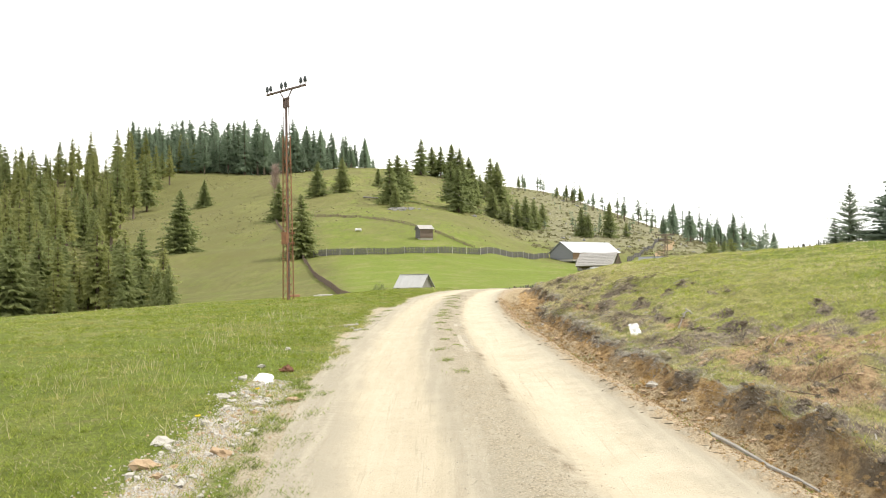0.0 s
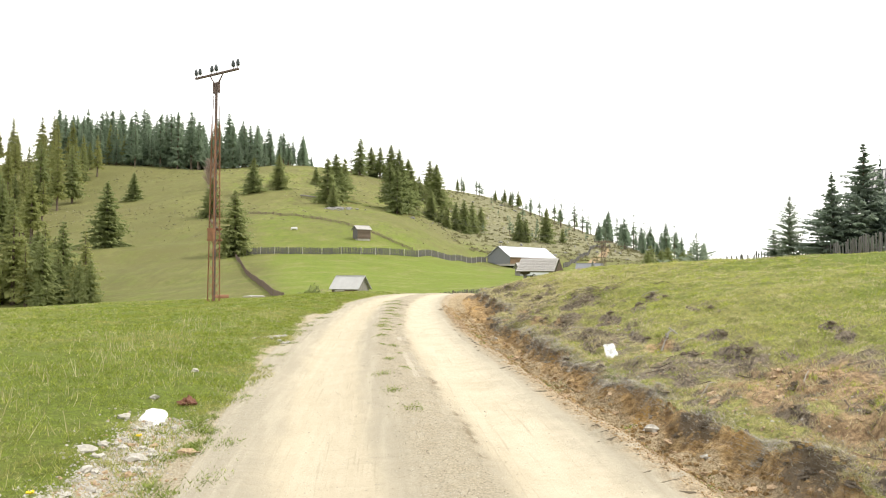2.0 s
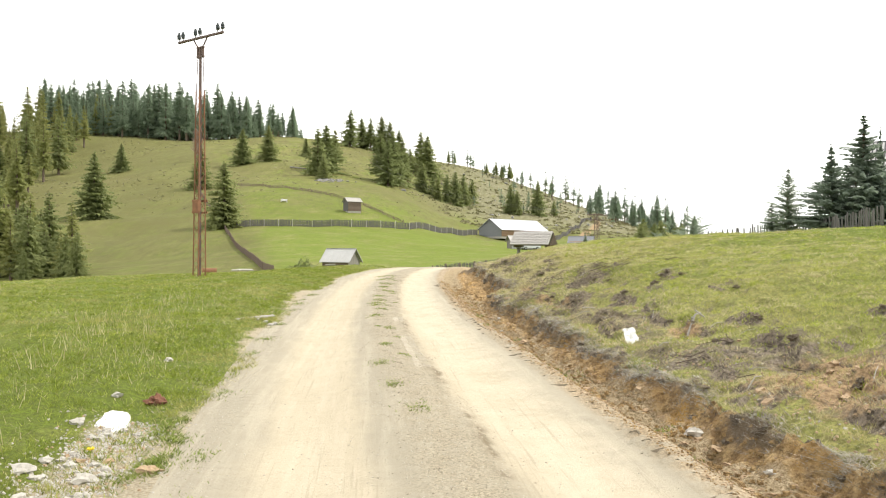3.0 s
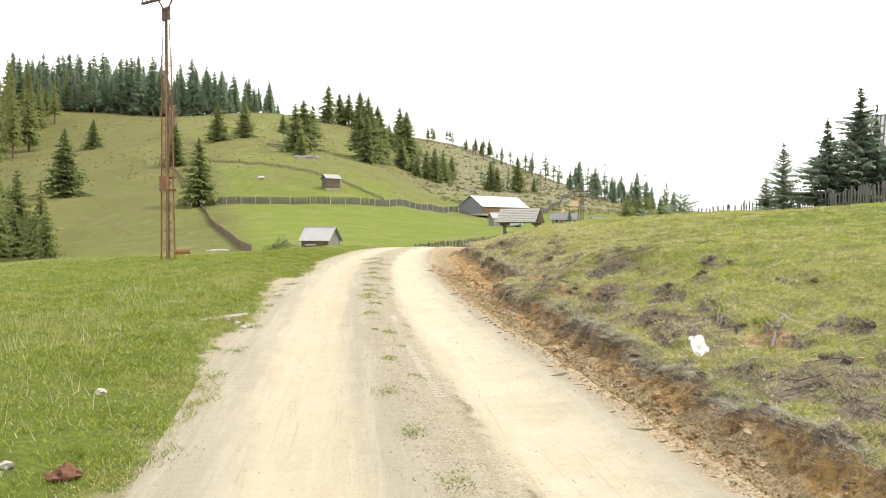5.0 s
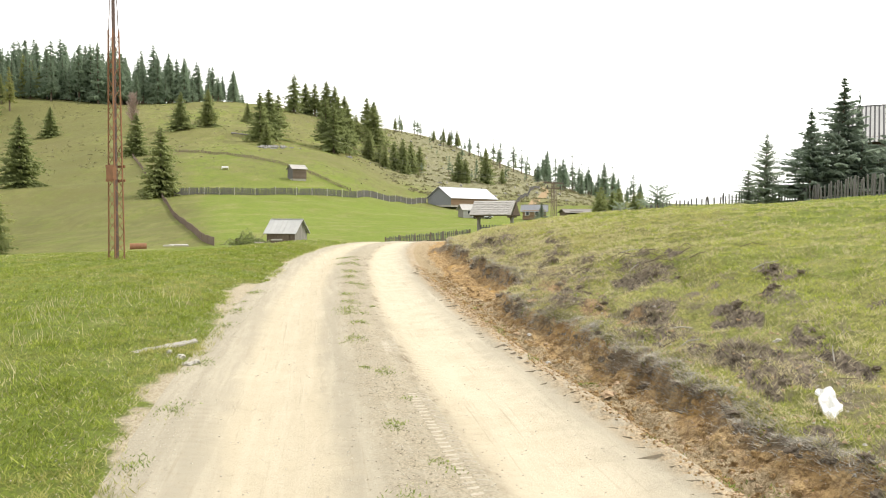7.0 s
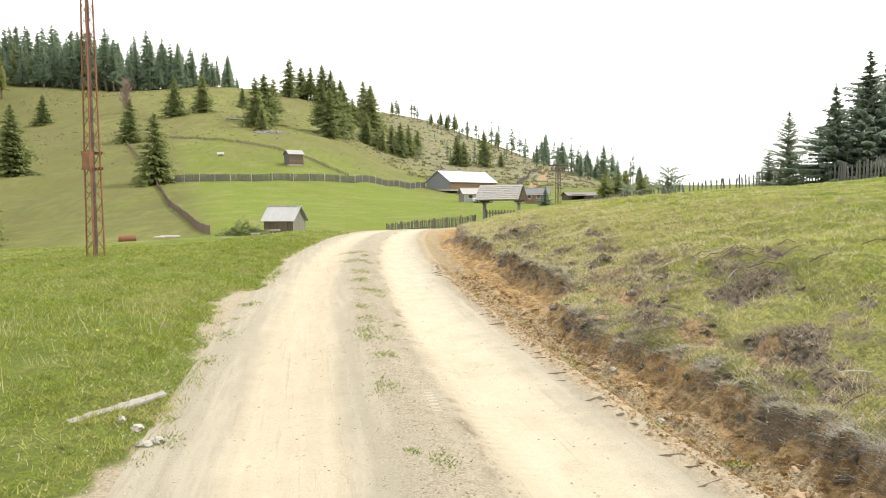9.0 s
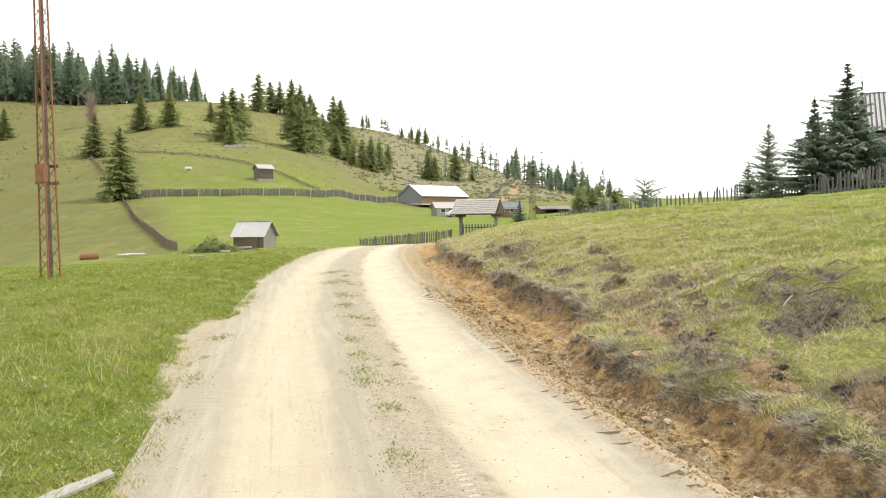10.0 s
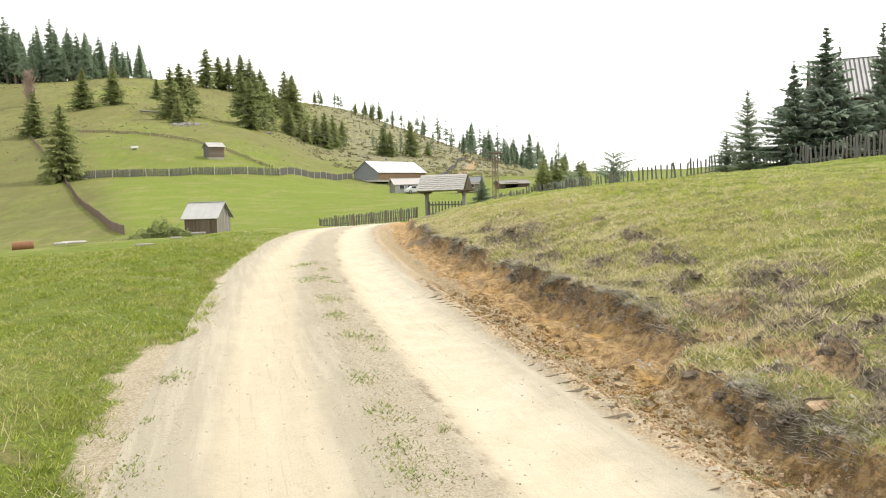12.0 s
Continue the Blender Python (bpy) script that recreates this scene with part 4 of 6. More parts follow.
# ---------------------------------------------------------------- the steel power pole beside the meadow
def lattice(bm, h0, h1, w0, w1, bars, r, lace=0.35):
    """Corner bars and zigzag lacing of a tapering square tower between two heights."""
    corners = [(sx, sy) for sx, sy in ((-1, -1), (1, -1), (1, 1), (-1, 1))][:bars]
    for sx, sy in corners:
        rod(bm, (sx * w0 / 2, sy * w0 / 2, h0), (sx * w1 / 2, sy * w1 / 2, h1), r, r, 4)
    z, flip = h0 + 0.1, 0
    while z < h1 - lace:
        for a, b in ((0, 1), (1, 2), (2, 3), (3, 0)):
            ka, kb = (a, b) if flip else (b, a)
            f0, f1 = (z - h0) / (h1 - h0), (z + lace - h0) / (h1 - h0)
            wa, wb = (w0 + (w1 - w0) * f0) / 2, (w0 + (w1 - w0) * f1) / 2
            ca, cb = ((-1, -1), (1, -1), (1, 1), (-1, 1))[ka], ((-1, -1), (1, -1), (1, 1), (-1, 1))[kb]
            rod(bm, (ca[0] * wa, ca[1] * wa, z), (cb[0] * wb, cb[1] * wb, z + lace), r * 0.5, r * 0.5, 3)
        z, flip = z + lace, 1 - flip


def insulator(parent, x, z):
    bm = bmesh.new()
    rod(bm, (x, 0, z), (x, 0, z + 0.12), 0.02, 0.02, 6)
    for k, r in enumerate((0.075, 0.085, 0.085, 0.07, 0.05)):
        rod(bm, (x, 0, z + 0.10 + 0.05 * k), (x, 0, z + 0.15 + 0.05 * k), r, r * 0.7, 9)
    part("insulator", bm, M_GLASSY, parent, "dark glazed pin insulator")


def power_pole():
    x, y = -6.82, 34.1
    z = ground(x, y)
    pole = thing("power_pole", Matrix.Translation((x, y, z - 0.1)) @ Matrix.Rotation(radians(-41), 4, "Z"), "tall rusty steel lattice power pole in the roadside meadow", "power pole")
    bm = bmesh.new()
    lattice(bm, -0.2, 7.35, 0.34, 0.22, 4, 0.024)
    part("lower_lattice", bm, M_RUST, pole, "rust-red lattice of angle irons")
    bm = bmesh.new()
    rod(bm, (0, 0, -0.2), (0, 0, 9.0), 0.07, 0.05, 8)
    part("mast", bm, M_STEEL, pole, "dark steel mast")
    for sx in (-1, 1):
        bm = bmesh.new()
        rod(bm, (sx * 0.17, sx * 0.05, 7.3), (sx * 0.15, 0, 8.75), 0.014, 0.014, 5)
        part("stay_rod", bm, M_STEEL, pole)
    bm = bmesh.new()
    for zz in (2.55, 3.0):
        box(bm, -0.21, 0.21, -0.21, -0.18, zz, zz + 0.08)
        box(bm, -0.21, 0.21, 0.18, 0.21, zz, zz + 0.08)
    box(bm, -0.17, 0.17, -0.22, -0.08, 2.6, 3.05, bevel=0.01)
    part("switch_box", bm, M_RUST, pole, "rusted steel box clamped to the lattice")
    bm = bmesh.new()
    for sx in (-0.14, 0.14):
        box(bm, sx - 0.03, sx + 0.03, -0.05, 0.05, 8.6, 9.05)
    box(bm, -0.2, 0.2, -0.04, 0.04, 8.62, 8.68)
    box(bm, -0.2, 0.2, -0.04, 0.04, 8.98, 9.04)
    part("head_bracket", bm, M_STEEL, pole)
    for sx in (-1, 1):
        bm = bmesh.new()
        rod(bm, (sx * 0.13, 0, 9.0), (sx * 0.42, 0, 9.36), 0.028, 0.028, 5)
        part("brace", bm, M_STEEL, pole)
    bm = bmesh.new()
    box(bm, -1.38, 1.38, -0.045, 0.045, 9.35, 9.43, bevel=0.01)
    part("crossarm", bm, M_STEEL, pole, "dark steel crossarm")
    for xx in (-1.36, -1.10, -0.32, -0.04, 1.04, 1.33):
        insulator(pole, xx, 9.43)


power_pole()


def far_pole(x, y, height, label, arms):
    z = ground(x, y)
    pole = thing("power_pole", Matrix.Translation((x, y, z - 0.2)) @ Matrix.Rotation(radians(15), 4, "Z"), label, "power pole")
    bm = bmesh.new()
    lattice(bm, 0, height, 0.6, 0.4, 4, 0.045, 0.6)
    part("mast", bm, M_PALE_WARM if arms else M_STEEL, pole)
    for zz, w in ((height - 0.2, 1.5), (height - 0.9, 1.1))[: 2 if arms else 1]:
        bm = bmesh.new()
        box(bm, -w, w, -0.07, 0.07, zz, zz + 0.14)
        part("crossarm", bm, M_STEEL, pole)
        for xx in (-w + 0.1, 0, w - 0.1):
            insulator(pole, xx, zz + 0.14)
    return z - 0.2 + height


def wire(a, b, sag):
    bm = bmesh.new()
    a, b = Vector(a), Vector(b)
    pts = [a.lerp(b, k / 14) - Vector((0, 0, sag * 4 * (k / 14) * (1 - k / 14))) for k in range(15)]
    for p, q in zip(pts, pts[1:]):
        rod(bm, p, q, 0.013, 0.013, 3)
    ob = part("power_wire", bm, M_GREYWOOD)
    tagged(ob, "thin sagging power line wire between two poles", "power line")


farm_top = far_pole(31, 108, 6.5, "dark weathered lattice power pole beside the farm fence", 1)
hill_top = far_pole(-16, 424, 9.5, "small power pole on the hilltop among spruces", 0)
for off in (-1.3, 1.3):
    wire((-16 + off, 424, hill_top), (31 + off, 108, farm_top), 9)
    wire((31 + off, 108, farm_top), (120 + off, 150, farm_top + 0.5), 2.5)


# ---------------------------------------------------------------- fences
def pale_mesh(height, width, thick, seed):
    rnd = random.Random(seed)
    w, t = width / 2, thick / 2
    lean = rnd.uniform(-0.04, 0.04)
    tip = rnd.uniform(-0.3, 0.3) * w
    V = [(-w, -t, 0), (w, -t, 0), (w, t, 0), (-w, t, 0), (-w * 0.95 + lean, -t, height * 0.93), (w * 0.95 + lean, -t, height * 0.93), (w * 0.95 + lean, t, height * 0.93), (-w * 0.95 + lean, t, height * 0.93),
         (tip + lean, -t, height), (tip + lean, t, height)]
    F = [(0, 1, 5, 4), (2, 3, 7, 6), (1, 2, 6, 5), (3, 0, 4, 7), (4, 5, 8), (6, 7, 9), (5, 6, 9, 8), (7, 4, 8, 9)]
    me = bpy.data.meshes.new("pale")
    me.from_pydata(V, [], F)
    return me


def along(points, step):
    """Places and headings along a line on the ground, about step apart."""
    out = []
    for (x0, y0), (x1, y1) in zip(points, points[1:]):
        n = max(1, round(math.hypot(x1 - x0, y1 - y0) / step))
        out += [(x0 + (x1 - x0) * k / n, y0 + (y1 - y0) * k / n, math.atan2(y1 - y0, x1 - x0)) for k in range(n)]
    return out + [(*points[-1], out[-1][2])]


def fence(points, height, step, bay, width, mats, label, seed, single=True, rails=2, wild=0.05, thick=0.03):
    """A pale fence that follows the ground. single: every pale an object of its own."""
    rnd = random.Random(seed)
    x0, y0 = points[0]
    home = Vector((x0, y0, ground(x0, y0)))
    ob = thing("pale_fence", Matrix.Translation(home), label, "fence")
    posts = along(points, bay)
    for x, y, a in posts:
        bm = bmesh.new()
        rod(bm, (0, 0, -0.4), (rnd.uniform(-0.05, 0.05), 0, height * rnd.uniform(0.98, 1.1)), 0.075, 0.06, 6)
        p = part("post", bm, mats[0], ob)
        p.location = Vector((x, y, ground(x, y))) - home + Vector((0.07 * math.sin(a), -0.07 * math.cos(a), 0))
    for (xa, ya, a), (xb, yb, b) in zip(posts, posts[1:]):
        for f in (0.28, 0.74)[:rails]:
            bm = bmesh.new()
            rod(bm, Vector((xa, ya, ground(xa, ya) + f * height)) - home, Vector((xb, yb, ground(xb, yb) + f * height)) - home, 0.034, 0.03, 5)
            part("rail", bm, mats[0], ob)
    meshes = [pale_mesh(height, width * k, thick, seed + n) for n, k in enumerate((1.0, 0.85, 1.15, 0.9, 1.0))]
    V, F = [], []
    for me in meshes:
        me.materials.append(mats[1])
    line = along(points, step)
    level = land_z(np.array([p[0] for p in line]), np.array([p[1] for p in line]))
    for (x, y, a), z in zip(line, level):
        me = meshes[rnd.randrange(5)]
        m = Matrix.Translation(Vector((x + rnd.uniform(-0.02, 0.02), y, float(z) + rnd.uniform(-0.03, 0.06))) - home) @ Matrix.Rotation(a, 4, "Z") @ Matrix.Rotation(rnd.gauss(0, wild), 4, "Y") @ Matrix.Translation((0, -0.05, 0))
        m = m @ Matrix.Diagonal((1, 1, rnd.uniform(0.9, 1.06), 1))
        if single:
            p = new("pale", me)
            p.parent = ob
            p.matrix_basis = m
        else:
            n = len(V)
            V += [tuple(m @ v.co) for v in me.vertices]
            F += [tuple(n + i for i in poly.vertices) for poly in me.polygons]
    if not single:
        me = bpy.data.meshes.new("fence_infill")
        me.from_pydata(V, [], F)
        me.materials.append(mats[1])
        p = new("fence_infill", me)
        p.parent = ob
        tagged(p, kind="stuff")
    return ob


fence([(27.6, 88.3), (28.6, 77.7), (30.7, 70.9), (32.7, 67.2), (33.0, 59.9)], 1.6, 0.42, 2.94, 0.13, (M_PALE, M_PALE), "tall grey pale fence along the top of the slope", 31, wild=0.07, thick=0.05, rails=1)
fence([(33.02, 59.6), (31.3, 51.1), (30.0, 46.3), (28.6, 40)], 1.2, 0.46, 2.76, 0.13, (M_PALE, M_PALE), "leaning grey pale fence below the house", 39, wild=0.07, thick=0.05, rails=1)
fence([(6.6, 86.4), (10.2, 79.6), (12.6, 73.2)], 1.0, 0.24, 2.6, 0.12, (M_PALE_WARM, M_PALE), "grey pale fence running to the roofed gate", 32, wild=0.05)
fence([(27.6, 99), (27.9, 94), (27.5, 89)], 1.3, 0.4, 2.6, 0.12, (M_PALE_WARM, M_PALE), "grey pale fence at the far foot of the slope", 33, wild=0.08)
fence([(-33.5, 200.6), (-19.2, 196.4), (-4.8, 194.9), (9.6, 199.4), (33, 243)], 1.7, 0.16, 4.2, 0.13, (M_SHINGLE, M_PALE), "long grey board fence across the meadow", 34, single=False, wild=0.03)
fence([(-48.2, 283.9), (-24.8, 256), (-9.3, 241.6), (8.8, 213.4)], 0.9, 0.5, 4.5, 0.2, (M_PALE_WARM, M_PALE_WARM), "low dark pole fence above the hay hut", 35, single=False, wild=0.25)
fence([(-37.3, 205), (-34.6, 193), (-21.6, 140), (-14.6, 110), (-12.3, 102.9)], 1.05, 0.17, 3.5, 0.16, (M_PALE_WARM, M_PALE_WARM), "dark weathered pale fence running down the meadow", 36, single=False, wild=0.1)
fence([(-37.5, 205), (-60.5, 280), (-75, 346), (-92, 420)], 1.2, 0.3, 5.0, 0.2, (M_PALE_WARM, M_PALE_WARM), "weathered fence climbing the hill to the forest", 37, single=False, wild=0.15)
fence([(56, 236), (67, 263), (90, 328), (104, 362)], 1.5, 0.25, 4.0, 0.2, (M_PALE, M_PALE), "grey fence climbing behind the barn", 38, single=False, wild=0.1)


# ---------------------------------------------------------------- farm buildings
def board_wall(name, parent, a, b, height_at, mat, width=0.16, label="", gap=None, single=False):
    """A wall of upright boards from a to b (x, y); height_at(f) is its height at the fraction f. gap: (f0, f1, top) left open."""
    rnd = random.Random(hash_name(name, a))
    a, b = Vector(a), Vector(b)
    length = (b - a).length
    n = max(3, round(length / width))
    d = (b - a).normalized()
    out = Vector((d.y, -d.x))
    bm = bmesh.new()
    wall = new(name) if single else None
    for k in range(n):
        if single:
            bm = bmesh.new()
        f0, f1 = k / n, (k + 1) / n
        low = 0.0
        if gap and gap[0] <= (f0 + f1) / 2 <= gap[1]:
            low = gap[2]
        e = 0.006 / length
        off = out * rnd.uniform(0, 0.025)
        p, q = a + d * length * (f0 + e) + off, a + d * length * (f1 - e) + off
        t = out * -0.04
        vs = [bm.verts.new((v.x, v.y, z)) for v, z in ((p, low), (q, low), (q, height_at(f1)), (p, height_at(f0)), (p + t, low), (q + t, low), (q + t, height_at(f1)), (p + t, height_at(f0)))]
        for face in ((0, 1, 2, 3), (5, 4, 7, 6), (1, 5, 6, 2), (4, 0, 3, 7), (3, 2, 6, 7), (4, 5, 1, 0)):
            bm.faces.new([vs[i] for i in face])
        if single:
            part("board", bm, mat, wall)
    if single:
        wall.parent = parent
        return wall
    return tagged(part(name, bm, mat, parent, label), kind="stuff")


def hash_name(name, a):
    return sum(ord(c) for c in name) + int(a[0] * 10) * 7 + int(a[1] * 10)


def log_wall(name, parent, a, b, height, mat, r=0.13):
    """A wall of round logs laid one on another, each a piece of its own."""
    wall = under(new(name), parent)
    z = r
    while z < height:
        bm = bmesh.new()
        rod(bm, (*a, z), (*b, z), r * 1.04, r * 1.04, 7)
        part("log", bm, mat, wall)
        z += 2 * r
    return wall


def roof_slab(parent, x0, x1, ya, za, yb, zb, thick, mat, seams=0, courses=0, seed=0, label="", seam_mat=None):
    """One slope of a roof from the ridge (ya, za) to the eave (yb, zb), with raised seams or shingle courses."""
    rnd = random.Random(seed)
    bm = bmesh.new()
    up = Vector((0, -(zb - za), yb - ya)).normalized()
    if up.z < 0:
        up = -up

    def slab(xa, xb, fa, fb, lift, t, tilt=0.0):
        pts = []
        for x, f, extra in ((xa, fa, 0), (xb, fa, 0), (xb, fb, tilt), (xa, fb, tilt)):
            p = Vector((x, ya + (yb - ya) * f, za + (zb - za) * f)) + up * (lift + extra)
            pts.append(p)
        vs = [bm.verts.new(p) for p in pts] + [bm.verts.new(p - up * t) for p in pts]
        for face in ((0, 1, 2, 3), (7, 6, 5, 4), (0, 4, 5, 1), (1, 5, 6, 2), (2, 6, 7, 3), (3, 7, 4, 0)):
            bm.faces.new([vs[i] for i in face])

    if courses:
        for c in range(courses):
            n = max(4, round((x1 - x0) / 0.28))
            for k in range(n):
                xa, xb = x0 + (x1 - x0) * k / n, x0 + (x1 - x0) * (k + 1) / n - 0.01
                slab(xa, xb, c / courses - (0.02 if c else 0), (c + 1) / courses + rnd.uniform(0, 0.035), 0.01, 0.03, 0.03 + rnd.uniform(0, 0.02))
        slab(x0, x1, 0, 1, -0.03, thick)
    else:
        slab(x0, x1, 0, 1, 0, thick)
    if seams:
        main = part("roof_slope", bm, mat, parent, label)
        for k in range(seams + 1):
            x = x0 + (x1 - x0) * k / seams
            bm = bmesh.new()
            w = 0.055 if seam_mat else 0.025
            slab(x - w, x + w, 0, 1, 0.035, 0.035)
            part("roof_seam", bm, seam_mat or mat, main)
        return main
    return tagged(part("roof_slope", bm, mat, parent, label), kind="stuff")


def gabled(name, m, length, width, eave, ridge, walls, roof, label, category, over=0.35, board=0.16, seams=0, courses=0, gap=None, roof_label="", logs=False, single=False, seam_mat=None):
    """A building with its ridge along x, standing on its middle."""
    ob = thing(name, m, label, category)
    l, w = length / 2, width / 2
    rise = lambda f: eave + (ridge - eave) * (1 - abs(2 * f - 1)) - 0.04
    flat = lambda f: eave
    if logs:
        log_wall("front_wall", ob, (-l, -w), (l, -w), eave, walls[0])
        log_wall("back_wall", ob, (l, w), (-l, w), eave, walls[0])
    else:
        board_wall("front_wall", ob, (-l, -w), (l, -w), flat, walls[0], board, gap=gap, single=single)
        board_wall("back_wall", ob, (l, w), (-l, w), flat, walls[0], board, single=single)
    board_wall("gable_wall", ob, (l, -w), (l, w), rise, walls[1], board, single=single)
    board_wall("gable_wall", ob, (-l, w), (-l, -w), rise, walls[1], board, single=single)
    k = over * (ridge - eave) / w
    roof_slab(ob, -l - over, l + over, 0, ridge + 0.06, -w - over, eave + 0.06 - k, 0.05, roof, seams, courses, 1, roof_label, seam_mat)
    roof_slab(ob, -l - over, l + over, 0, ridge + 0.06, w + over, eave + 0.06 - k, 0.05, roof, seams, courses, 2, roof_label, seam_mat)
    bm = bmesh.new()
    box(bm, -l - over, l + over, -0.10, 0.10, ridge + 0.06, ridge + 0.10, bevel=0.015)
    part("ridge_cap", bm, roof, ob)
    for sx in (-1, 1):
        for sy in (-1, 1):
            bm = bmesh.new()
            x = sx * (l + over)
            a, b = Vector((x, 0, ridge + 0.05)), Vector((x, sy * (w + over), eave + 0.05 - k))
            vs = [bm.verts.new(p + q) for p in (a, b) for q in (Vector((0.02, 0, 0)), Vector((-0.02, 0, 0)), Vector((-0.02, 0, -0.14)), Vector((0.02, 0, -0.14)))]
            for f in ((0, 1, 5, 4), (1, 2, 6, 5), (2, 3, 7, 6), (3, 0, 4, 7), (0, 3, 2, 1), (4, 5, 6, 7)):
                bm.faces.new([vs[i] for i in f])
            part("bargeboard", bm, walls[1], ob)
    bm = bmesh.new()
    box(bm, -l + 0.05, l - 0.05, -w + 0.05, w - 0.05, -0.6, 0.12)
    part("footing", bm, M_STONE, ob)
    return ob


def opening(parent, name, x, y, z0, z1, width, turn=0.0, pane=M_WINDOW, frame_mat=M_WHITE):
    """A window or door with a frame, set in a wall that faces -y before the turn."""
    bm = bmesh.new()
    t = 0.07
    box(bm, -width / 2, width / 2, -0.05, 0.04, z0, z0 + t)
    box(bm, -width / 2, width / 2, -0.05, 0.04, z1 - t, z1)
    box(bm, -width / 2, -width / 2 + t, -0.05, 0.04, z0 + t, z1 - t)
    box(bm, width / 2 - t, width / 2, -0.05, 0.04, z0 + t, z1 - t)
    f = part(name, bm, frame_mat, parent)
    f.matrix_basis = Matrix.Translation((x, y, 0)) @ Matrix.Rotation(turn, 4, "Z")
    bm = bmesh.new()
    box(bm, -width / 2 + t, width / 2 - t, -0.03, 0.0, z0 + t, z1 - t)
    part("pane", bm, pane, f)
    return f


def place(x, y, turn, dz=0.0):
    return Matrix.Translation((x, y, ground(x, y) + dz)) @ Matrix.Rotation(radians(turn), 4, "Z")


# long walls in darker boards than the gables: their shade is in the colour
hay_shed = gabled("hay_shed", place(-3.55, 94.4, -24, -0.05), 3.3, 3.1, 1.75, 3.1, (M_DARKWOOD, M_GREYWOOD), M_TIN_DULL, "small grey board hay shed with a dull tin roof", "shed", 0.25, 0.17, seams=7, single=True)
opening(hay_shed, "door", 0.5, -1.64, 0.0, 1.55, 1.1, pane=M_DARKWOOD, frame_mat=M_DARKWOOD)
hay_hut = gabled("hay_hut", place(-5.2, 219.5, 24, 0.1), 3.9, 3.4, 2.7, 3.7, (M_PALE_WARM, M_PALE), M_SHINGLE, "tiny weathered log hay hut with a shingle roof", "hut", 0.35, courses=6, logs=True)
barn = gabled("barn", place(36.8 + 8.9, 241 + 8.0, 42, 0.0), 24, 9, 2.3, 5.5, (M_BROWNWOOD, M_BLUEGREY), M_TIN, "long low barn with a bright tin roof and grey gable", "barn", 0.45, 0.22, seams=26, logs=True, roof_label="bright sheet-metal roof")
opening(barn, "door", -10.06, -1.0, 0.0, 1.9, 1.1, radians(-90), M_DARKWOOD, M_SHINGLE)
cabin = gabled("cabin", place(31.0, 160.5, 6, 0.0), 5.6, 3.6, 1.7, 2.7, (M_TIN_DULL, M_GREYWOOD), M_SHINGLE, "small low farm cabin with a pale roof and dark windows", "cabin", 0.35, 0.2, seams=8)
for xx, w in ((-1.5, 1.0), (0.1, 1.0), (1.7, 0.9)):
    opening(cabin, "window", xx, -1.84, 0.7, 1.5, w)
farmhouse = gabled("farmhouse", place(41.2, 152.5, -18, 0.0), 4.4, 3.6, 1.7, 2.8, (M_BROWNWOOD, M_DARKWOOD), M_BLUEGREY, "small brown log cabin with a blue-grey roof", "house", 0.4, 0.2, seams=10, logs=True)
for xx in (-1.3, 0.5):
    opening(farmhouse, "window", xx, -1.96, 0.8, 1.6, 0.8)
low_shed = gabled("low_shed", place(52.3, 160, 4, -0.25), 6, 3.4, 1.15, 1.75, (M_DARKWOOD, M_DARKWOOD), M_GREYWOOD, "low open shed with a grey roof at the farm", "shed", 0.4, 0.2, gap=(0.15, 0.6, 1.3))


def big_house():
    m = place(45.1, 59.5, -38, -0.2)
    ob = gabled("house", m, 11.5, 8, 4.9, 7.6, (M_BROWNWOOD, M_BROWNWOOD), M_TIN_DULL, "brown log house with a ribbed grey roof behind spruces", "house", 0.7, 0.2, seams=44, logs=True, roof_label="ribbed grey metal roof", seam_mat=M_RIB)
    for xx in (-4, -1.6, 1.4, 4):
        opening(ob, "window", xx, -4.17, 2.9, 4.3, 1.0)
        opening(ob, "window", xx, -4.17, 0.8, 2.0, 1.0)


big_house()


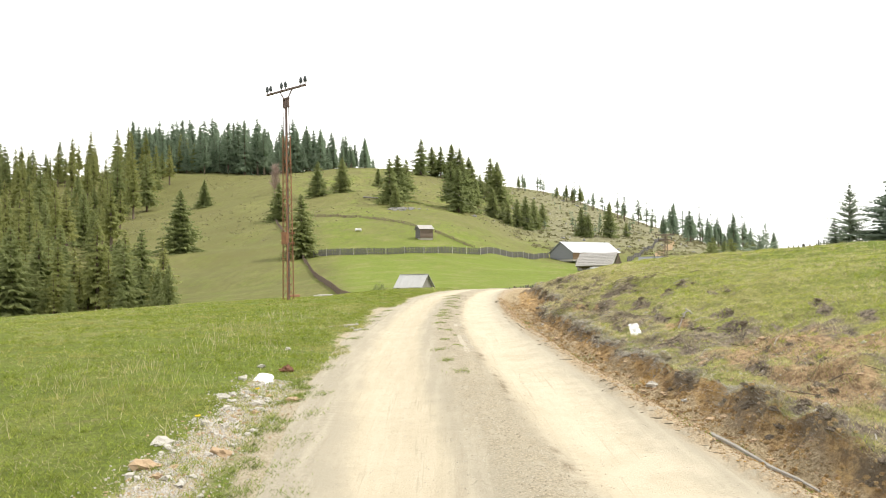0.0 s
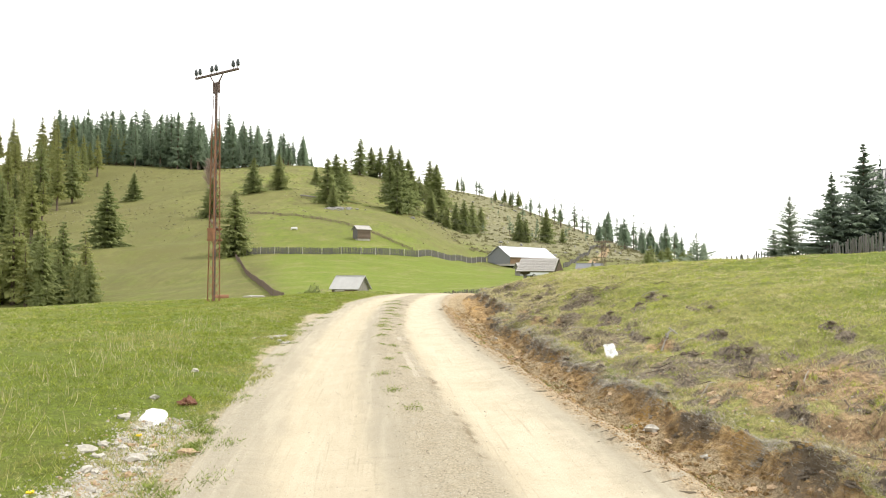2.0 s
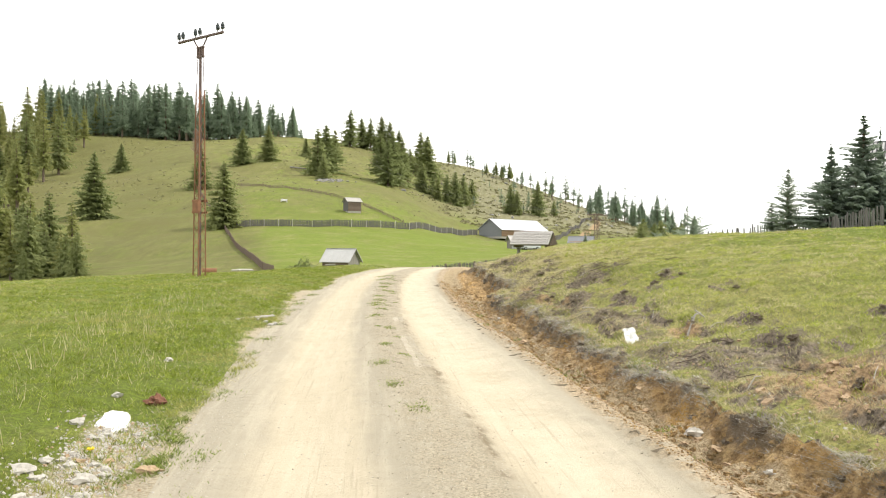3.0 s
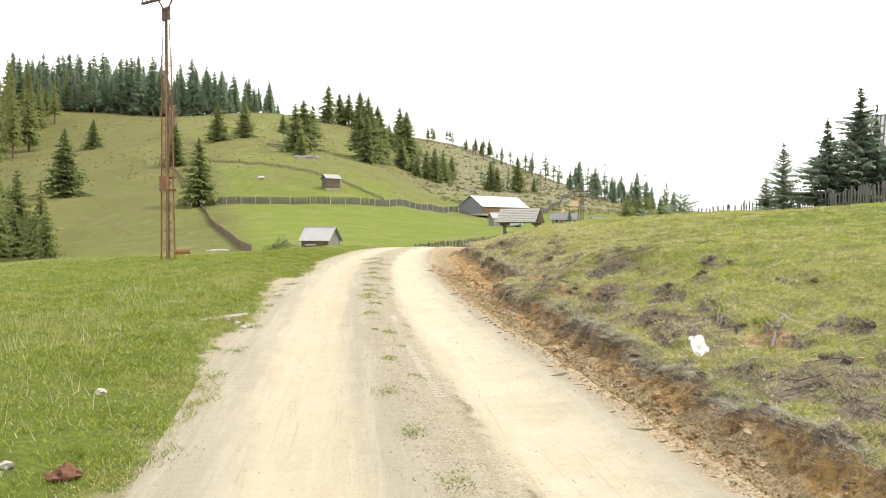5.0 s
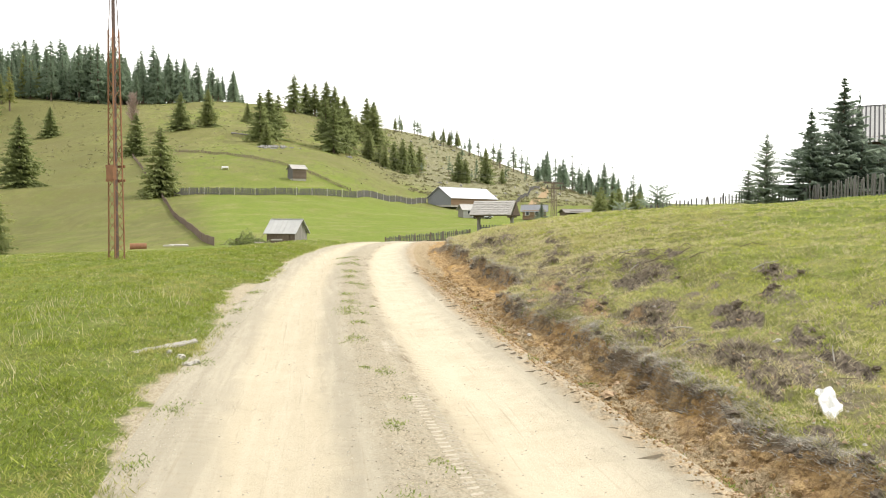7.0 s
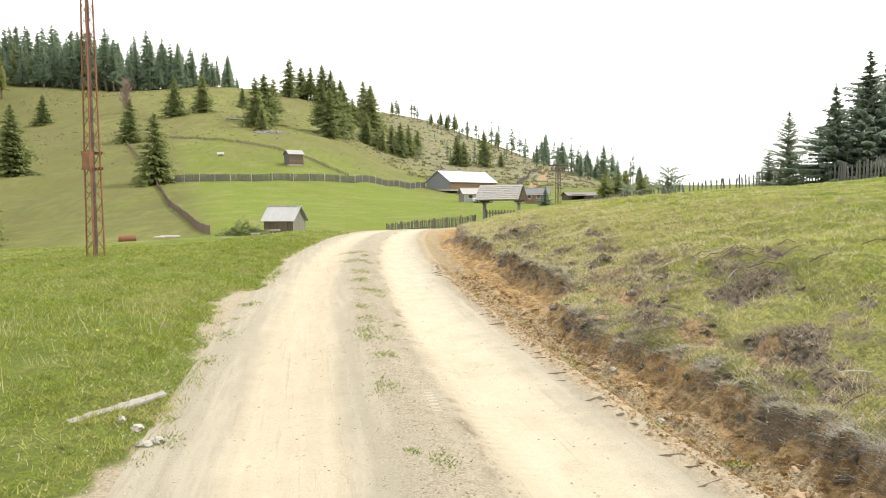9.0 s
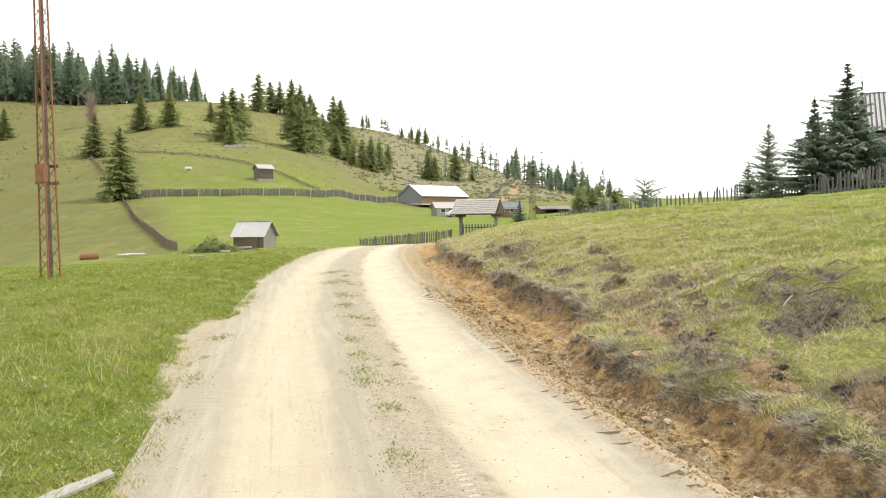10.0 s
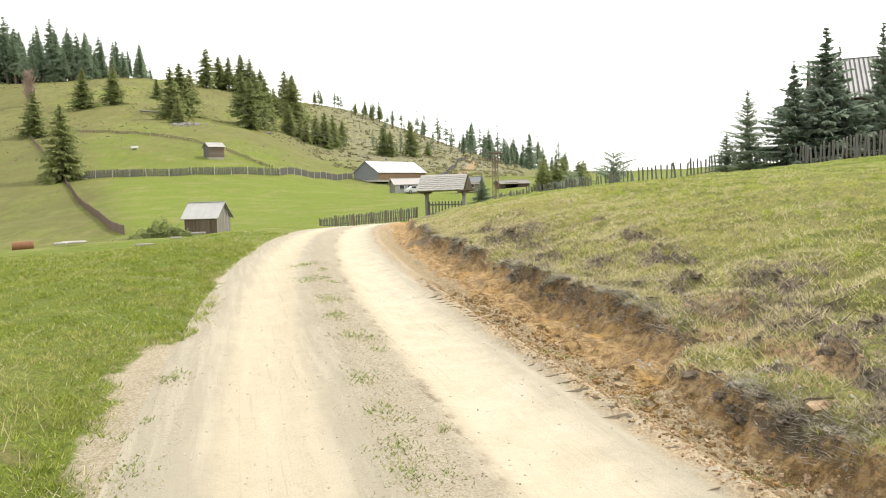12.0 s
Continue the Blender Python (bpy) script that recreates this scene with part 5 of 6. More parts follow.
def roofed_gate():
    ob = thing("roofed_gate", Matrix.Translation((14.35, 71.3, ground(14.35, 71.3) - 0.55)) @ Matrix.Rotation(radians(-36), 4, "Z"), "wooden farm gate under a weathered shingle roof", "gate")
    for sx in (-1.5, 1.5):
        bm = bmesh.new()
        box(bm, sx - 0.12, sx + 0.12, -0.12, 0.12, -0.5, 2.25, bevel=0.02)
        part("gate_post", bm, M_GREYWOOD, ob, "thick weathered timber post")
        for sy in (-1, 1):
            bm = bmesh.new()
            rod(bm, (sx, 0, 1.95), (sx, sy * 0.5, 2.22), 0.04, 0.04, 5)
            part("brace", bm, M_DARKWOOD, ob)
        bm = bmesh.new()
        box(bm, sx - 0.07, sx + 0.07, -0.95, 0.95, 2.2, 2.34)
        part("tie_beam", bm, M_DARKWOOD, ob)
    for yy in (-0.85, 0, 0.85):
        bm = bmesh.new()
        box(bm, -1.9, 1.9, yy - 0.07, yy + 0.07, 2.34 if yy else 3.35, 2.46 if yy else 3.47)
        part("beam", bm, M_DARKWOOD, ob)
    for sy in (-1, 1):
        roof_slab(ob, -1.9, 1.8, 0, 3.6, sy * 1.05, 2.45, 0.04, M_SHINGLE, 0, 8, 5 + sy, "rows of weathered grey shingles")
    for sx in (-1.9, 1.9):
        board_wall("gable_board", ob, (sx, -0.85), (sx, 0.85), lambda f: 2.4 + 1.0 * (1 - abs(2 * f - 1)), M_DARKWOOD, 0.14, gap=(0, 1, 2.38))
    bm = bmesh.new()
    for k in range(11):
        xx = -1.3 + 0.26 * k
        box(bm, xx - 0.05, xx + 0.05, -0.02, 0.02, 0.35, 1.6)
    for zz in (0.6, 1.3):
        box(bm, -1.36, 1.36, 0.02, 0.07, zz, zz + 0.1)
    part("gate_leaf", bm, M_PALE, ob, "closed leaf of upright slats")


roofed_gate()


def pickup():
    m = place(31.8, 156.4, 8)
    ob = thing("car", m, "silver-white car parked in front of the farm cabin", "car")
    bm = bmesh.new()
    prof = [(-1.95, 0.35), (-1.95, 0.85), (-1.3, 0.95), (-0.75, 1.42), (0.75, 1.45), (1.25, 0.98), (1.95, 0.88), (2.0, 0.35)]
    a = [bm.verts.new((x, -0.8, z)) for x, z in prof]
    b = [bm.verts.new((x, 0.8, z)) for x, z in prof]
    bm.faces.new(a)
    bm.faces.new(b[::-1])
    for k in range(len(prof)):
        j = (k + 1) % len(prof)
        bm.faces.new((a[k], b[k], b[j], a[j]))
    bmesh.ops.bevel(bm, geom=list(bm.edges), offset=0.05, segments=2, affect="EDGES")
    part("body", bm, M_CARPAINT, ob, "silver-white painted body")
    for x0, x1 in ((-0.95, -0.06), (0.06, 1.0)):
        for y in (-0.81, 0.81):
            bm = bmesh.new()
            box(bm, x0, x1, y - 0.012, y + 0.012, 0.98, 1.33, bevel=0.01)
            part("side_window", bm, M_WINDOW, ob)
    for x in (-1.25, 1.25):
        for y in (-0.76, 0.76):
            bm = bmesh.new()
            rod(bm, (x, y - 0.1, 0.32), (x, y + 0.1, 0.32), 0.32, 0.32, 16)
            w = part("wheel", bm, M_BLACK, ob)
            bm = bmesh.new()
            rod(bm, (x, y - 0.11, 0.32), (x, y + 0.11, 0.32), 0.18, 0.18, 12)
            part("rim", bm, M_TIN_DULL, w)
    for y in (-0.55, 0.55):
        bm = bmesh.new()
        box(bm, -2.0, -1.93, y - 0.17, y + 0.17, 0.62, 0.8, bevel=0.02)
        part("headlight", bm, M_WHITE, ob)


pickup()

# spruces behind the fence on the slope
for k, (x, y, top, wide) in enumerate(((29.95, 56.9, 7.65, 0.85), (29.7, 58.6, 5.3, 1.25))):
    plant(NEAR[k % 2], x, y, top - ground(x, y) + 0.15, 3000 + k, wide=wide * 1.18)
for k, (x, y, top, wide) in enumerate(((35.8, 57.0, 11.55, 1.3), (33.1, 56.5, 9.3, 1.2), (39.5, 56.0, 11.8, 0.8), (38.0, 58.2, 10.9, 0.45), (36.2, 55.6, 7.6, 1.5), (34.5, 55.8, 7.2, 1.5), (38.2, 54.6, 6.0, 1.7), (41.0, 54.0, 7.4, 1.4))):
    plant((YARD if k < 4 else NEAR)[k % 2], x, y, top - ground(x, y) + 0.15, 3050 + k, wide=wide * 1.1)
for k, (x, y, h, wide) in enumerate(((38.5, 106, 4.6, 1.2), (40.2, 108, 5.0, 1.2), (42, 107, 4.2, 1.3), (44, 110, 4.4, 1.2), (36.6, 106, 4.6, 1.2), (38.0, 109, 5.4, 1.1))):
    plant(YOUNG[k % 2], x, y, h, 3100 + k, wide=wide)
plant(BROKEN, 32.3, 79, 3.7, 3118, wide=1.0)
plant(BROKEN, 30.4, 84, 2.6, 3119, wide=1.1)
plant(YARD[1], 30.8, 113, 3.9, 3120, wide=1.35)
for model in FULL + FOREST + MIXED + THIN + YARD + [BROKEN] + YOUNG + NEAR:
    for o in (*model.children_recursive, model):
        bpy.data.objects.remove(o)


# ---------------------------------------------------------------- grass, sod and gravel beside the road
def blades(name, x, y, length, width, lean, seed, mat, label, category, lift=0.0, fall=None):
    """One thin leaning leaf at every place; fall: a direction to which they droop."""
    rnd = np.random.RandomState(seed)
    n = len(x)
    z = land_z(x, y) + lift
    a = rnd.uniform(0, 6.283, n)
    b = rnd.uniform(0, 6.283, n)
    reach = length * lean * rnd.uniform(0.3, 1.4, n)
    dx, dy = np.cos(b) * reach, np.sin(b) * reach
    if fall is not None:
        dx, dy = dx + fall[0] * length, dy + fall[1] * length
    up = length * rnd.uniform(0.55, 1.15, n)
    if fall is not None:
        up = up * fall[2]
    wx, wy = np.cos(a) * width, np.sin(a) * width
    V = np.stack([np.stack([x - wx, y - wy, z - 0.01], -1), np.stack([x + wx, y + wy, z - 0.01], -1), np.stack([x + dx, y + dy, z + up], -1)], 1).reshape(-1, 3)
    F = np.arange(3 * n).reshape(-1, 3)
    ob = raw(name, V, F, mat)
    return tagged(ob, label, category, kind="stuff")


def scatter(n, seed, side, y0=1.5, y1=46.0, reach=13.0):
    """Places beside the road, denser near the walk and in clumps."""
    rnd = np.random.RandomState(seed)
    y = y0 + (y1 - y0) * rnd.uniform(0, 1, n) ** 1.7
    off = reach * rnd.uniform(0, 1, n) ** 1.5 * (0.45 + y / 40)
    s = 0.12 - verge(y) - off if side < 0 else lip(y) + 0.02 + off
    x = bend(y) + s
    clump = 0.45 + 0.6 * vnoise(x / 0.35, y / 0.35, 50 + seed) + 0.55 * vnoise(x / 1.3, y / 1.3, 60)
    keep = rnd.uniform(0, 1, n) < np.clip(clump + 0.15, 0.05, 1)
    return x[keep], y[keep], off[keep], rnd


x, y, off, rnd = scatter(270000, 1, -1)
ok = rnd.uniform(0, 1, len(x)) < smooth(0.0, 0.30, off + 0.22 * vnoise(x / 0.7, y / 0.7, 61) + 0.2 * vnoise(x / 0.25, y / 0.3, 66))
ok &= (x - bend(y) < -2.62) | (y > 9.8) | (rnd.uniform(0, 1, len(x)) < 0.22 + 0.5 * smooth(-2.05, -1.9, x - bend(y)))
ok &= rnd.uniform(0, 1, len(x)) < 0.30 + 0.70 * smooth(-0.35, 0.05, vnoise(x / 0.9, y / 0.7, 68) + 0.6 * vnoise(x / 0.3, y / 0.25, 69))
x, y = x[ok], y[ok]
size = np.clip(0.028 + 0.0009 * y + 0.014 * vnoise(x / 0.8, y / 0.8, 62), 0.014, 0.07)
blades("grass", x, y, size, 0.003 + 0.0003 * y, 1.3, 2, M_GRASS, "short fresh green pasture grass beside the road", "grass")
x, y, off, rnd = scatter(60000, 3, -1)
blades("dry_grass", x, y, 0.03 + 0.0008 * y, 0.0018 + 0.0002 * y, 1.6, 4, M_STRAW, "scattered dry straw among the pasture grass", "dry grass")
x, y, off, rnd = scatter(260000, 5, 1, reach=15)
ok = rnd.uniform(0, 1, len(x)) < 0.14 + 0.86 * smooth(0.8, 2.8, off + 1.0 * vnoise(x / 0.8, y / 0.8, 63))
x, y = x[ok], y[ok]
blades("grass", x, y, np.clip(0.03 + 0.0007 * y, 0, 0.06), 0.0026 + 0.00022 * y, 1.4, 6, M_SLOPEGRASS_LIT, "short pasture grass on the slope above the bank", "grass")
x, y, off, rnd = scatter(190000, 7, 1, reach=12)
blades("dry_grass", x, y, np.clip(0.03 + 0.0007 * y, 0, 0.055), 0.0018 + 0.0002 * y, 1.7, 8, M_STRAW, "pale dry grass on the slope above the bank", "dry grass")

rnd = np.random.RandomState(95)
y = rnd.uniform(20, 44, 34000)
off = np.abs(rnd.normal(0, 2.2, len(y)))
blades("dry_grass", bend(y) + lip(y) + off, y, 0.05 + 0.0006 * y, 0.004 + 0.00025 * y, 1.4, 96, M_STRAW, "pale straw along the crest of the bank", "dry grass")


def tussocks(n, seed, side, mat, tall, label):
    """Clumps of longer blades, each leaning out from its middle."""
    rnd = np.random.RandomState(seed)
    y = 2.5 + 36 * rnd.uniform(0, 1, n) ** 1.5
    off = 9 * rnd.uniform(0, 1, n) ** 1.4
    x = bend(y) + (lip(y) + 0.03 + off if side > 0 else -verge(y) - off)
    if side > 0 and mat is M_SLOPEGRASS_LIT:
        keep = rnd.uniform(0, 1, n) < 0.25 + 0.75 * smooth(0.6, 1.9, off + 0.5 * vnoise(x / 0.6, y / 0.7, 53))
        x, y, off, n = x[keep], y[keep], off[keep], int(keep.sum())
    each = 26
    r = rnd.uniform(0.02, 0.07, n) * (0.8 + y / 40)
    xs, ys = np.repeat(x, each) + rnd.normal(0, 1, n * each) * np.repeat(r, each), np.repeat(y, each) + rnd.normal(0, 1, n * each) * np.repeat(r, each)
    blades("grass", xs, ys, np.repeat(rnd.uniform(0.6, 1.2, n) * tall, each) * (0.8 + ys / 60), 0.002 + 0.00013 * ys, 1.1, seed + 1, mat, label, "grass")


tussocks(4200, 70, 1, M_SLOPEGRASS_LIT, 0.058, "yellow-green grass tussocks on the slope")
tussocks(2400, 72, 1, M_STRAW, 0.058, "pale straw tussocks on the slope")
tussocks(350, 74, 1, M_THATCH, 0.05, "brown dead tussocks on the slope")
tussocks(4200, 76, -1, M_GRASS, 0.06, "fresh green grass tussocks in the meadow")

# thin dry stalks of last year standing in the meadow
rnd = np.random.RandomState(15)
cx, cy = rnd.uniform(-4.6, -2.35, 60), rnd.uniform(6.5, 22, 60)
x, y = np.repeat(cx, 14) + rnd.normal(0, 0.22, 840) + np.repeat(bend(cy), 14), np.repeat(cy, 14) + rnd.normal(0, 0.3, 840)
blades("dry_stalks", x, y, rnd.uniform(0.10, 0.24, 840), 0.0028 + 0.0001 * y, 0.45, 16, M_STRAW, "thin dry weed stalks standing in the meadow grass", "dry grass")

# dead turf hanging over the edge of the cut, and torn sods on the slope
rnd = np.random.RandomState(9)
y = 1.5 + 45 * rnd.uniform(0, 1, 30000) ** 1.5
x = bend(y) + lip(y) + rnd.normal(0.02, 0.07, len(y))
ok = rnd.uniform(0, 1, len(y)) < 0.6 + 0.6 * vnoise(y / 0.8, 0 * y, 64)
blades("dead_turf", x[ok], y[ok], 0.045 + 0.0011 * y[ok], 0.0025 + 0.0002 * y[ok], 1.0, 10, M_THATCH, "dark matted turf hanging over the cut bank", "turf", 0.0, (-0.45, 0.0, 0.25))
y = 1.5 + 40 * rnd.uniform(0, 1, 60000) ** 1.4
x = bend(y) + lip(y) + rnd.normal(0.05, 0.09, len(y))
ok = rnd.uniform(0, 1, len(y)) < 0.55 + 0.9 * vnoise(y / 0.35, 0 * y, 67)
blades("hanging_grass", x[ok], y[ok], 0.05 + 0.0010 * y[ok], 0.0022 + 0.0002 * y[ok], 1.2, 17, M_SILVER, "silvery dead grass hanging over the cut bank", "dry grass", 0.02, (-0.5, 0.0, 0.25))
y = 1.5 + 34 * rnd.uniform(0, 1, 13000) ** 1.5
x = bend(y) + lip(y) + rnd.normal(-0.03, 0.035, len(y))
ok = rnd.uniform(0, 1, len(y)) < 0.12 + 0.55 * vnoise(y / 0.6, 0 * y, 65)
blades("root_fringe", x[ok], y[ok], 0.03 + 0.0010 * y[ok], 0.0025 + 0.0002 * y[ok], 0.7, 13, M_ROOTS, "dark roots and sod fringe hanging down the cut bank", "turf", 0.02, (-0.55, 0.0, -0.9))
px_, py_ = [], []
for cx, cy, r, h in LUMPS:
    px_.append(rnd.normal(cx, r * 0.7, 130))
    py_.append(rnd.normal(cy, r * 0.7, 130))
for cx, cy, half, high, deep in SCARPS:
    m = int(130 * half)
    py_.append(rnd.normal(cy, 0.5 * half, m))
    px_.append(cx + 0.25 * ((py_[-1] - cy) / half) ** 2 * half + rnd.normal(0.10, 0.10, m))
for k in range(70):
    cy = rnd.uniform(3, 30)
    cx = float(bend(cy) + lip(np.array(cy))) + abs(rnd.normal(0.15, 0.55))
    m = int(rnd.uniform(40, 170))
    px_.append(rnd.normal(cx, rnd.uniform(0.06, 0.18), m))
    py_.append(rnd.normal(cy, rnd.uniform(0.06, 0.22), m))
x, y = np.concatenate(px_), np.concatenate(py_)
ok = x - bend(y) > lip(y) - 0.05
blades("torn_sods", x[ok], y[ok], 0.04 + 0.0014 * y[ok], 0.003 + 0.0003 * y[ok], 1.6, 11, M_THATCH, "dark torn sods and dead roots on the slope", "turf")

x, y = rnd.normal(4.4, 0.30, 900), rnd.normal(19.0, 0.55, 900)
blades("brushwood_litter", x, y, rnd.uniform(0.08, 0.24, 900), 0.004, 1.8, 12, M_ROOTS, "flat heap of dark dead twigs and roots on the slope", "brushwood", 0.015, (0.0, 0.3, 0.25))
x, y = rnd.normal(3.55, 0.22, 300), rnd.normal(16.9, 0.35, 300)
blades("brushwood_litter", x, y, rnd.uniform(0.06, 0.16, 300), 0.004, 1.8, 14, M_ROOTS, "dark roots trailing from the torn turf", "brushwood", 0.015, (-0.2, 0.1, 0.2))
STONES = []
for k in range(7):
    bm = bmesh.new()
    lump(bm, (1.0, random.Random(k).uniform(0.6, 0.95), random.Random(k + 9).uniform(0.4, 0.7)), k, 0.75, 2)
    STONES.append(part("stone", bm, M_STONE))
OCHRE = []
for k in range(5):
    bm = bmesh.new()
    lump(bm, (1.0, random.Random(k + 30).uniform(0.6, 0.95), random.Random(k + 39).uniform(0.4, 0.7)), k + 20, 1.0, 2)
    OCHRE.append(part("stone", bm, M_OCHRE))


bm = bmesh.new()
lump(bm, (1.0, 0.6, 0.55), 3, 0.45, 3)
CHALK = [part("stone", bm, M_WHITE)]
bm = bmesh.new()
lump(bm, (1.0, 0.8, 0.7), 8, 0.9, 3)
RED = [part("stone", bm, M_REDSTONE)]


def stone(models, x, y, size, seed, label, group="", sink=0.3, flat=1.0):
    rnd = random.Random(seed)
    m = Matrix.Translation((x, y, ground(x, y) + size * (0.5 - sink) * flat)) @ Euler((rnd.uniform(-0.3, 0.3), rnd.uniform(-0.3, 0.3), rnd.uniform(0, 6.28))).to_matrix().to_4x4()
    ob = copy_thing(models[rnd.randrange(len(models))], m)
    ob.scale = (size, size, size * flat)
    return tagged(ob, label, "stone", group)


stone(CHALK, -2.2, 9.42, 0.20, 1, "large flat white stone at the grass edge", sink=0.45, flat=0.17)
stone(OCHRE[:2], -2.17, 5.63, 0.085, 2, "bright orange stone in the roadside rubble")
stone(STONES[:3], -2.28, 6.25, 0.085, 4, "long grey stone in the roadside rubble", flat=0.6)
stone(STONES[:3], -2.42, 11.99, 0.05, 5, "small white stone in the grass")
stone(STONES[:3], -2.41, 10.21, 0.045, 6, "small white stone in the grass")
stone(RED, -2.05, 10.15, 0.085, 7, "rusty red-brown stone in the grass")
stone(STONES[:3], 2.5, 9.44, 0.08, 8, "pale stone lying in the ditch")
stone(OCHRE[:2], 3.63, 9.13, 0.06, 9, "tan stone on the torn slope", flat=0.7)
stone(OCHRE[:2], 2.72, 19.3, 0.10, 10, "orange clay boulder at the lip of the bank")
for k, (x, y) in enumerate(((-2.08, 16.46), (-1.94, 16.30), (-1.82, 15.94), (-1.74, 15.98))):
    stone(STONES[:4], x, y, 0.05, 60 + k, "grey stone in the thin grass beside the road", sink=0.25)
rs = random.Random(77)
for k in range(110):
    yy = rs.uniform(3.8, 9.6)
    xx = float(bend(np.array(yy))) - 2.27 - 0.04 * (9.6 - yy) - rs.gauss(0, 0.15)
    stone(STONES if rs.random() < 0.8 else OCHRE, xx, yy, rs.uniform(0.014, 0.044) * (1.7 if rs.random() < 0.14 else 1), 200 + k, "broken pale roadside rubble stone", "rubble beside the road", 0.35)
for k in range(75):
    yy = 2.5 + 22 * rs.random() ** 1.4
    edge = float(bend(np.array(yy)))
    xx = edge + (rs.uniform(1.95, 2.5) if rs.random() < 0.6 else rs.uniform(2.65, 4.0))
    stone(OCHRE if rs.random() < 0.72 else STONES, xx, yy, rs.uniform(0.012, 0.045) * (1.5 if rs.random() < 0.10 else 1), 400 + k, "ochre stone fallen from the clay bank", "stones along the ditch", 0.35)
for k in range(70):
    cx, cy, rx, ry = BARE[rs.choice((0, 0, 0, 1, 1, 2, 3))]
    stone(OCHRE if rs.random() < 0.75 else STONES, rs.gauss(cx, 0.6 * rx), rs.gauss(cy, 0.6 * ry), rs.uniform(0.012, 0.034) * (1.8 if rs.random() < 0.12 else 1), 900 + k, "tan stone lying on the bare torn slope", "stones on the bare slope", 0.3)
for k in range(32):
    yy = 4.5 + 6.5 * rs.random()
    stone(OCHRE, float(bend(np.array(yy))) + rs.uniform(1.98, 2.45), yy, rs.uniform(0.02, 0.055), 1100 + k, "broken ochre stone at the foot of the bank", "stones along the ditch", 0.3, 0.7)
for ob in STONES + OCHRE + CHALK + RED:
    bpy.data.objects.remove(ob)


CLODS = []
for k in range(6):
    bm = bmesh.new()
    for v in lump(bm, (1.0, random.Random(k + 60).uniform(0.7, 1.0), random.Random(k + 69).uniform(0.5, 0.8)), k + 40, 1.1, 3):
        v.co *= 1 + 0.28 * noise.noise(v.co * 5.5 + Vector((k, 0, 0))) + 0.18 * noise.noise(v.co * 11)
    CLODS.append(part("sod_clod", bm, M_SOD))
rs = random.Random(91)
for k in range(280):
    if k < 140:
        yy = 3.5 + 30 * rs.random() ** 1.3
        xx = float(bend(np.array(yy)) + lip(np.array(yy))) + rs.uniform(-0.12, 0.10)
    elif k < 160:
        cx, cy, r, h = LUMPS[rs.randrange(len(LUMPS))]
        xx, yy = rs.gauss(cx, r * 0.8), rs.gauss(cy, r)
    else:
        cx, cy, half, h, deep = SCARPS[rs.randrange(46)]
        yy = rs.gauss(cy, half * 0.45)
        xx = cx + 0.25 * ((yy - cy) / half) ** 2 * half + rs.gauss(0.02, 0.07)
    size = rs.uniform(0.018, 0.045) * (0.8 + yy / 50)
    ob = copy_thing(CLODS[rs.randrange(6)], Matrix.Translation((xx, yy, ground(xx, yy) + 0.15 * size)) @ Euler((rs.uniform(-0.4, 0.4), rs.uniform(-0.4, 0.4), rs.uniform(0, 6.28))).to_matrix().to_4x4())
    ob.scale = (size, size * 1.3, size)
    tagged(ob, "dark crumbling sod clod torn from the turf", "sod clod", "sods along the bank")
for ob in CLODS:
    bpy.data.objects.remove(ob)


def gravel(count, seed, across, y1, size, mat, label):
    """Loose grit: small three-sided chips, all one object."""
    rnd = np.random.RandomState(seed)
    y = 2 + (y1 - 2) * rnd.uniform(0, 1, count) ** 1.6
    x = bend(y) + across(rnd, y)
    z = land_z(x, y)
    r = size * rnd.uniform(0.4, 1.5, count) * (0.7 + y / 40)
    a = rnd.uniform(0, 6.283, count)
    ring = []
    for level, wide in ((-0.2, 1.0), (0.55, 0.62)):
        for k in range(4):
            rr = r * wide * rnd.uniform(0.6, 1.2, count)
            ring.append(np.stack([x + rr * np.cos(a + k * 1.571), y + rr * np.sin(a + k * 1.571), z + level * r * rnd.uniform(0.6, 1.3, count)], -1))
    V = np.stack(ring, 1).reshape(-1, 3)
    base = 8 * np.arange(count)[:, None]
    sides = [t for k in range(4) for t in ((k, (k + 1) % 4, 4 + k), ((k + 1) % 4, 4 + (k + 1) % 4, 4 + k))] + [(4, 5, 6), (4, 6, 7)]
    F = np.concatenate([base + np.array([i]) for i in sides])
    tagged(raw("gravel", V, F, mat), label, "gravel", kind="stuff")


gravel(7500, 21, lambda r, y: np.where(r.uniform(0, 1, len(y)) < 0.5, r.normal(0.05, 0.28, len(y)), r.uniform(-1.8, 1.8, len(y))), 30, 0.0075, M_CHIPS, "loose pale grit on the dirt road")
gravel(6500, 22, lambda r, y: -1.45 - np.abs(r.normal(0, 0.42, len(y))), 28, 0.0065, M_CHIPS, "pale grit along the road's grassy edge")
gravel(12000, 23, lambda r, y: r.uniform(1.6, 2.4, len(y)), 28, 0.009, M_BANK, "ochre grit and clay crumbs in the ditch")


gravel(2600, 28, lambda r, y: r.uniform(1.65, 2.45, len(y)), 24, 0.016, M_OCHRE, "tan stones strewn along the ditch")
gravel(2600, 24, lambda r, y: r.uniform(1.95, 2.6, len(y)), 27, 0.028, M_BANK, "clay lumps and stones fallen along the foot of the bank")
gravel(1800, 25, lambda r, y: 2.75 + np.abs(r.normal(0, 0.6, len(y))), 22, 0.016, M_OCHRE, "ochre chips on the torn slope")


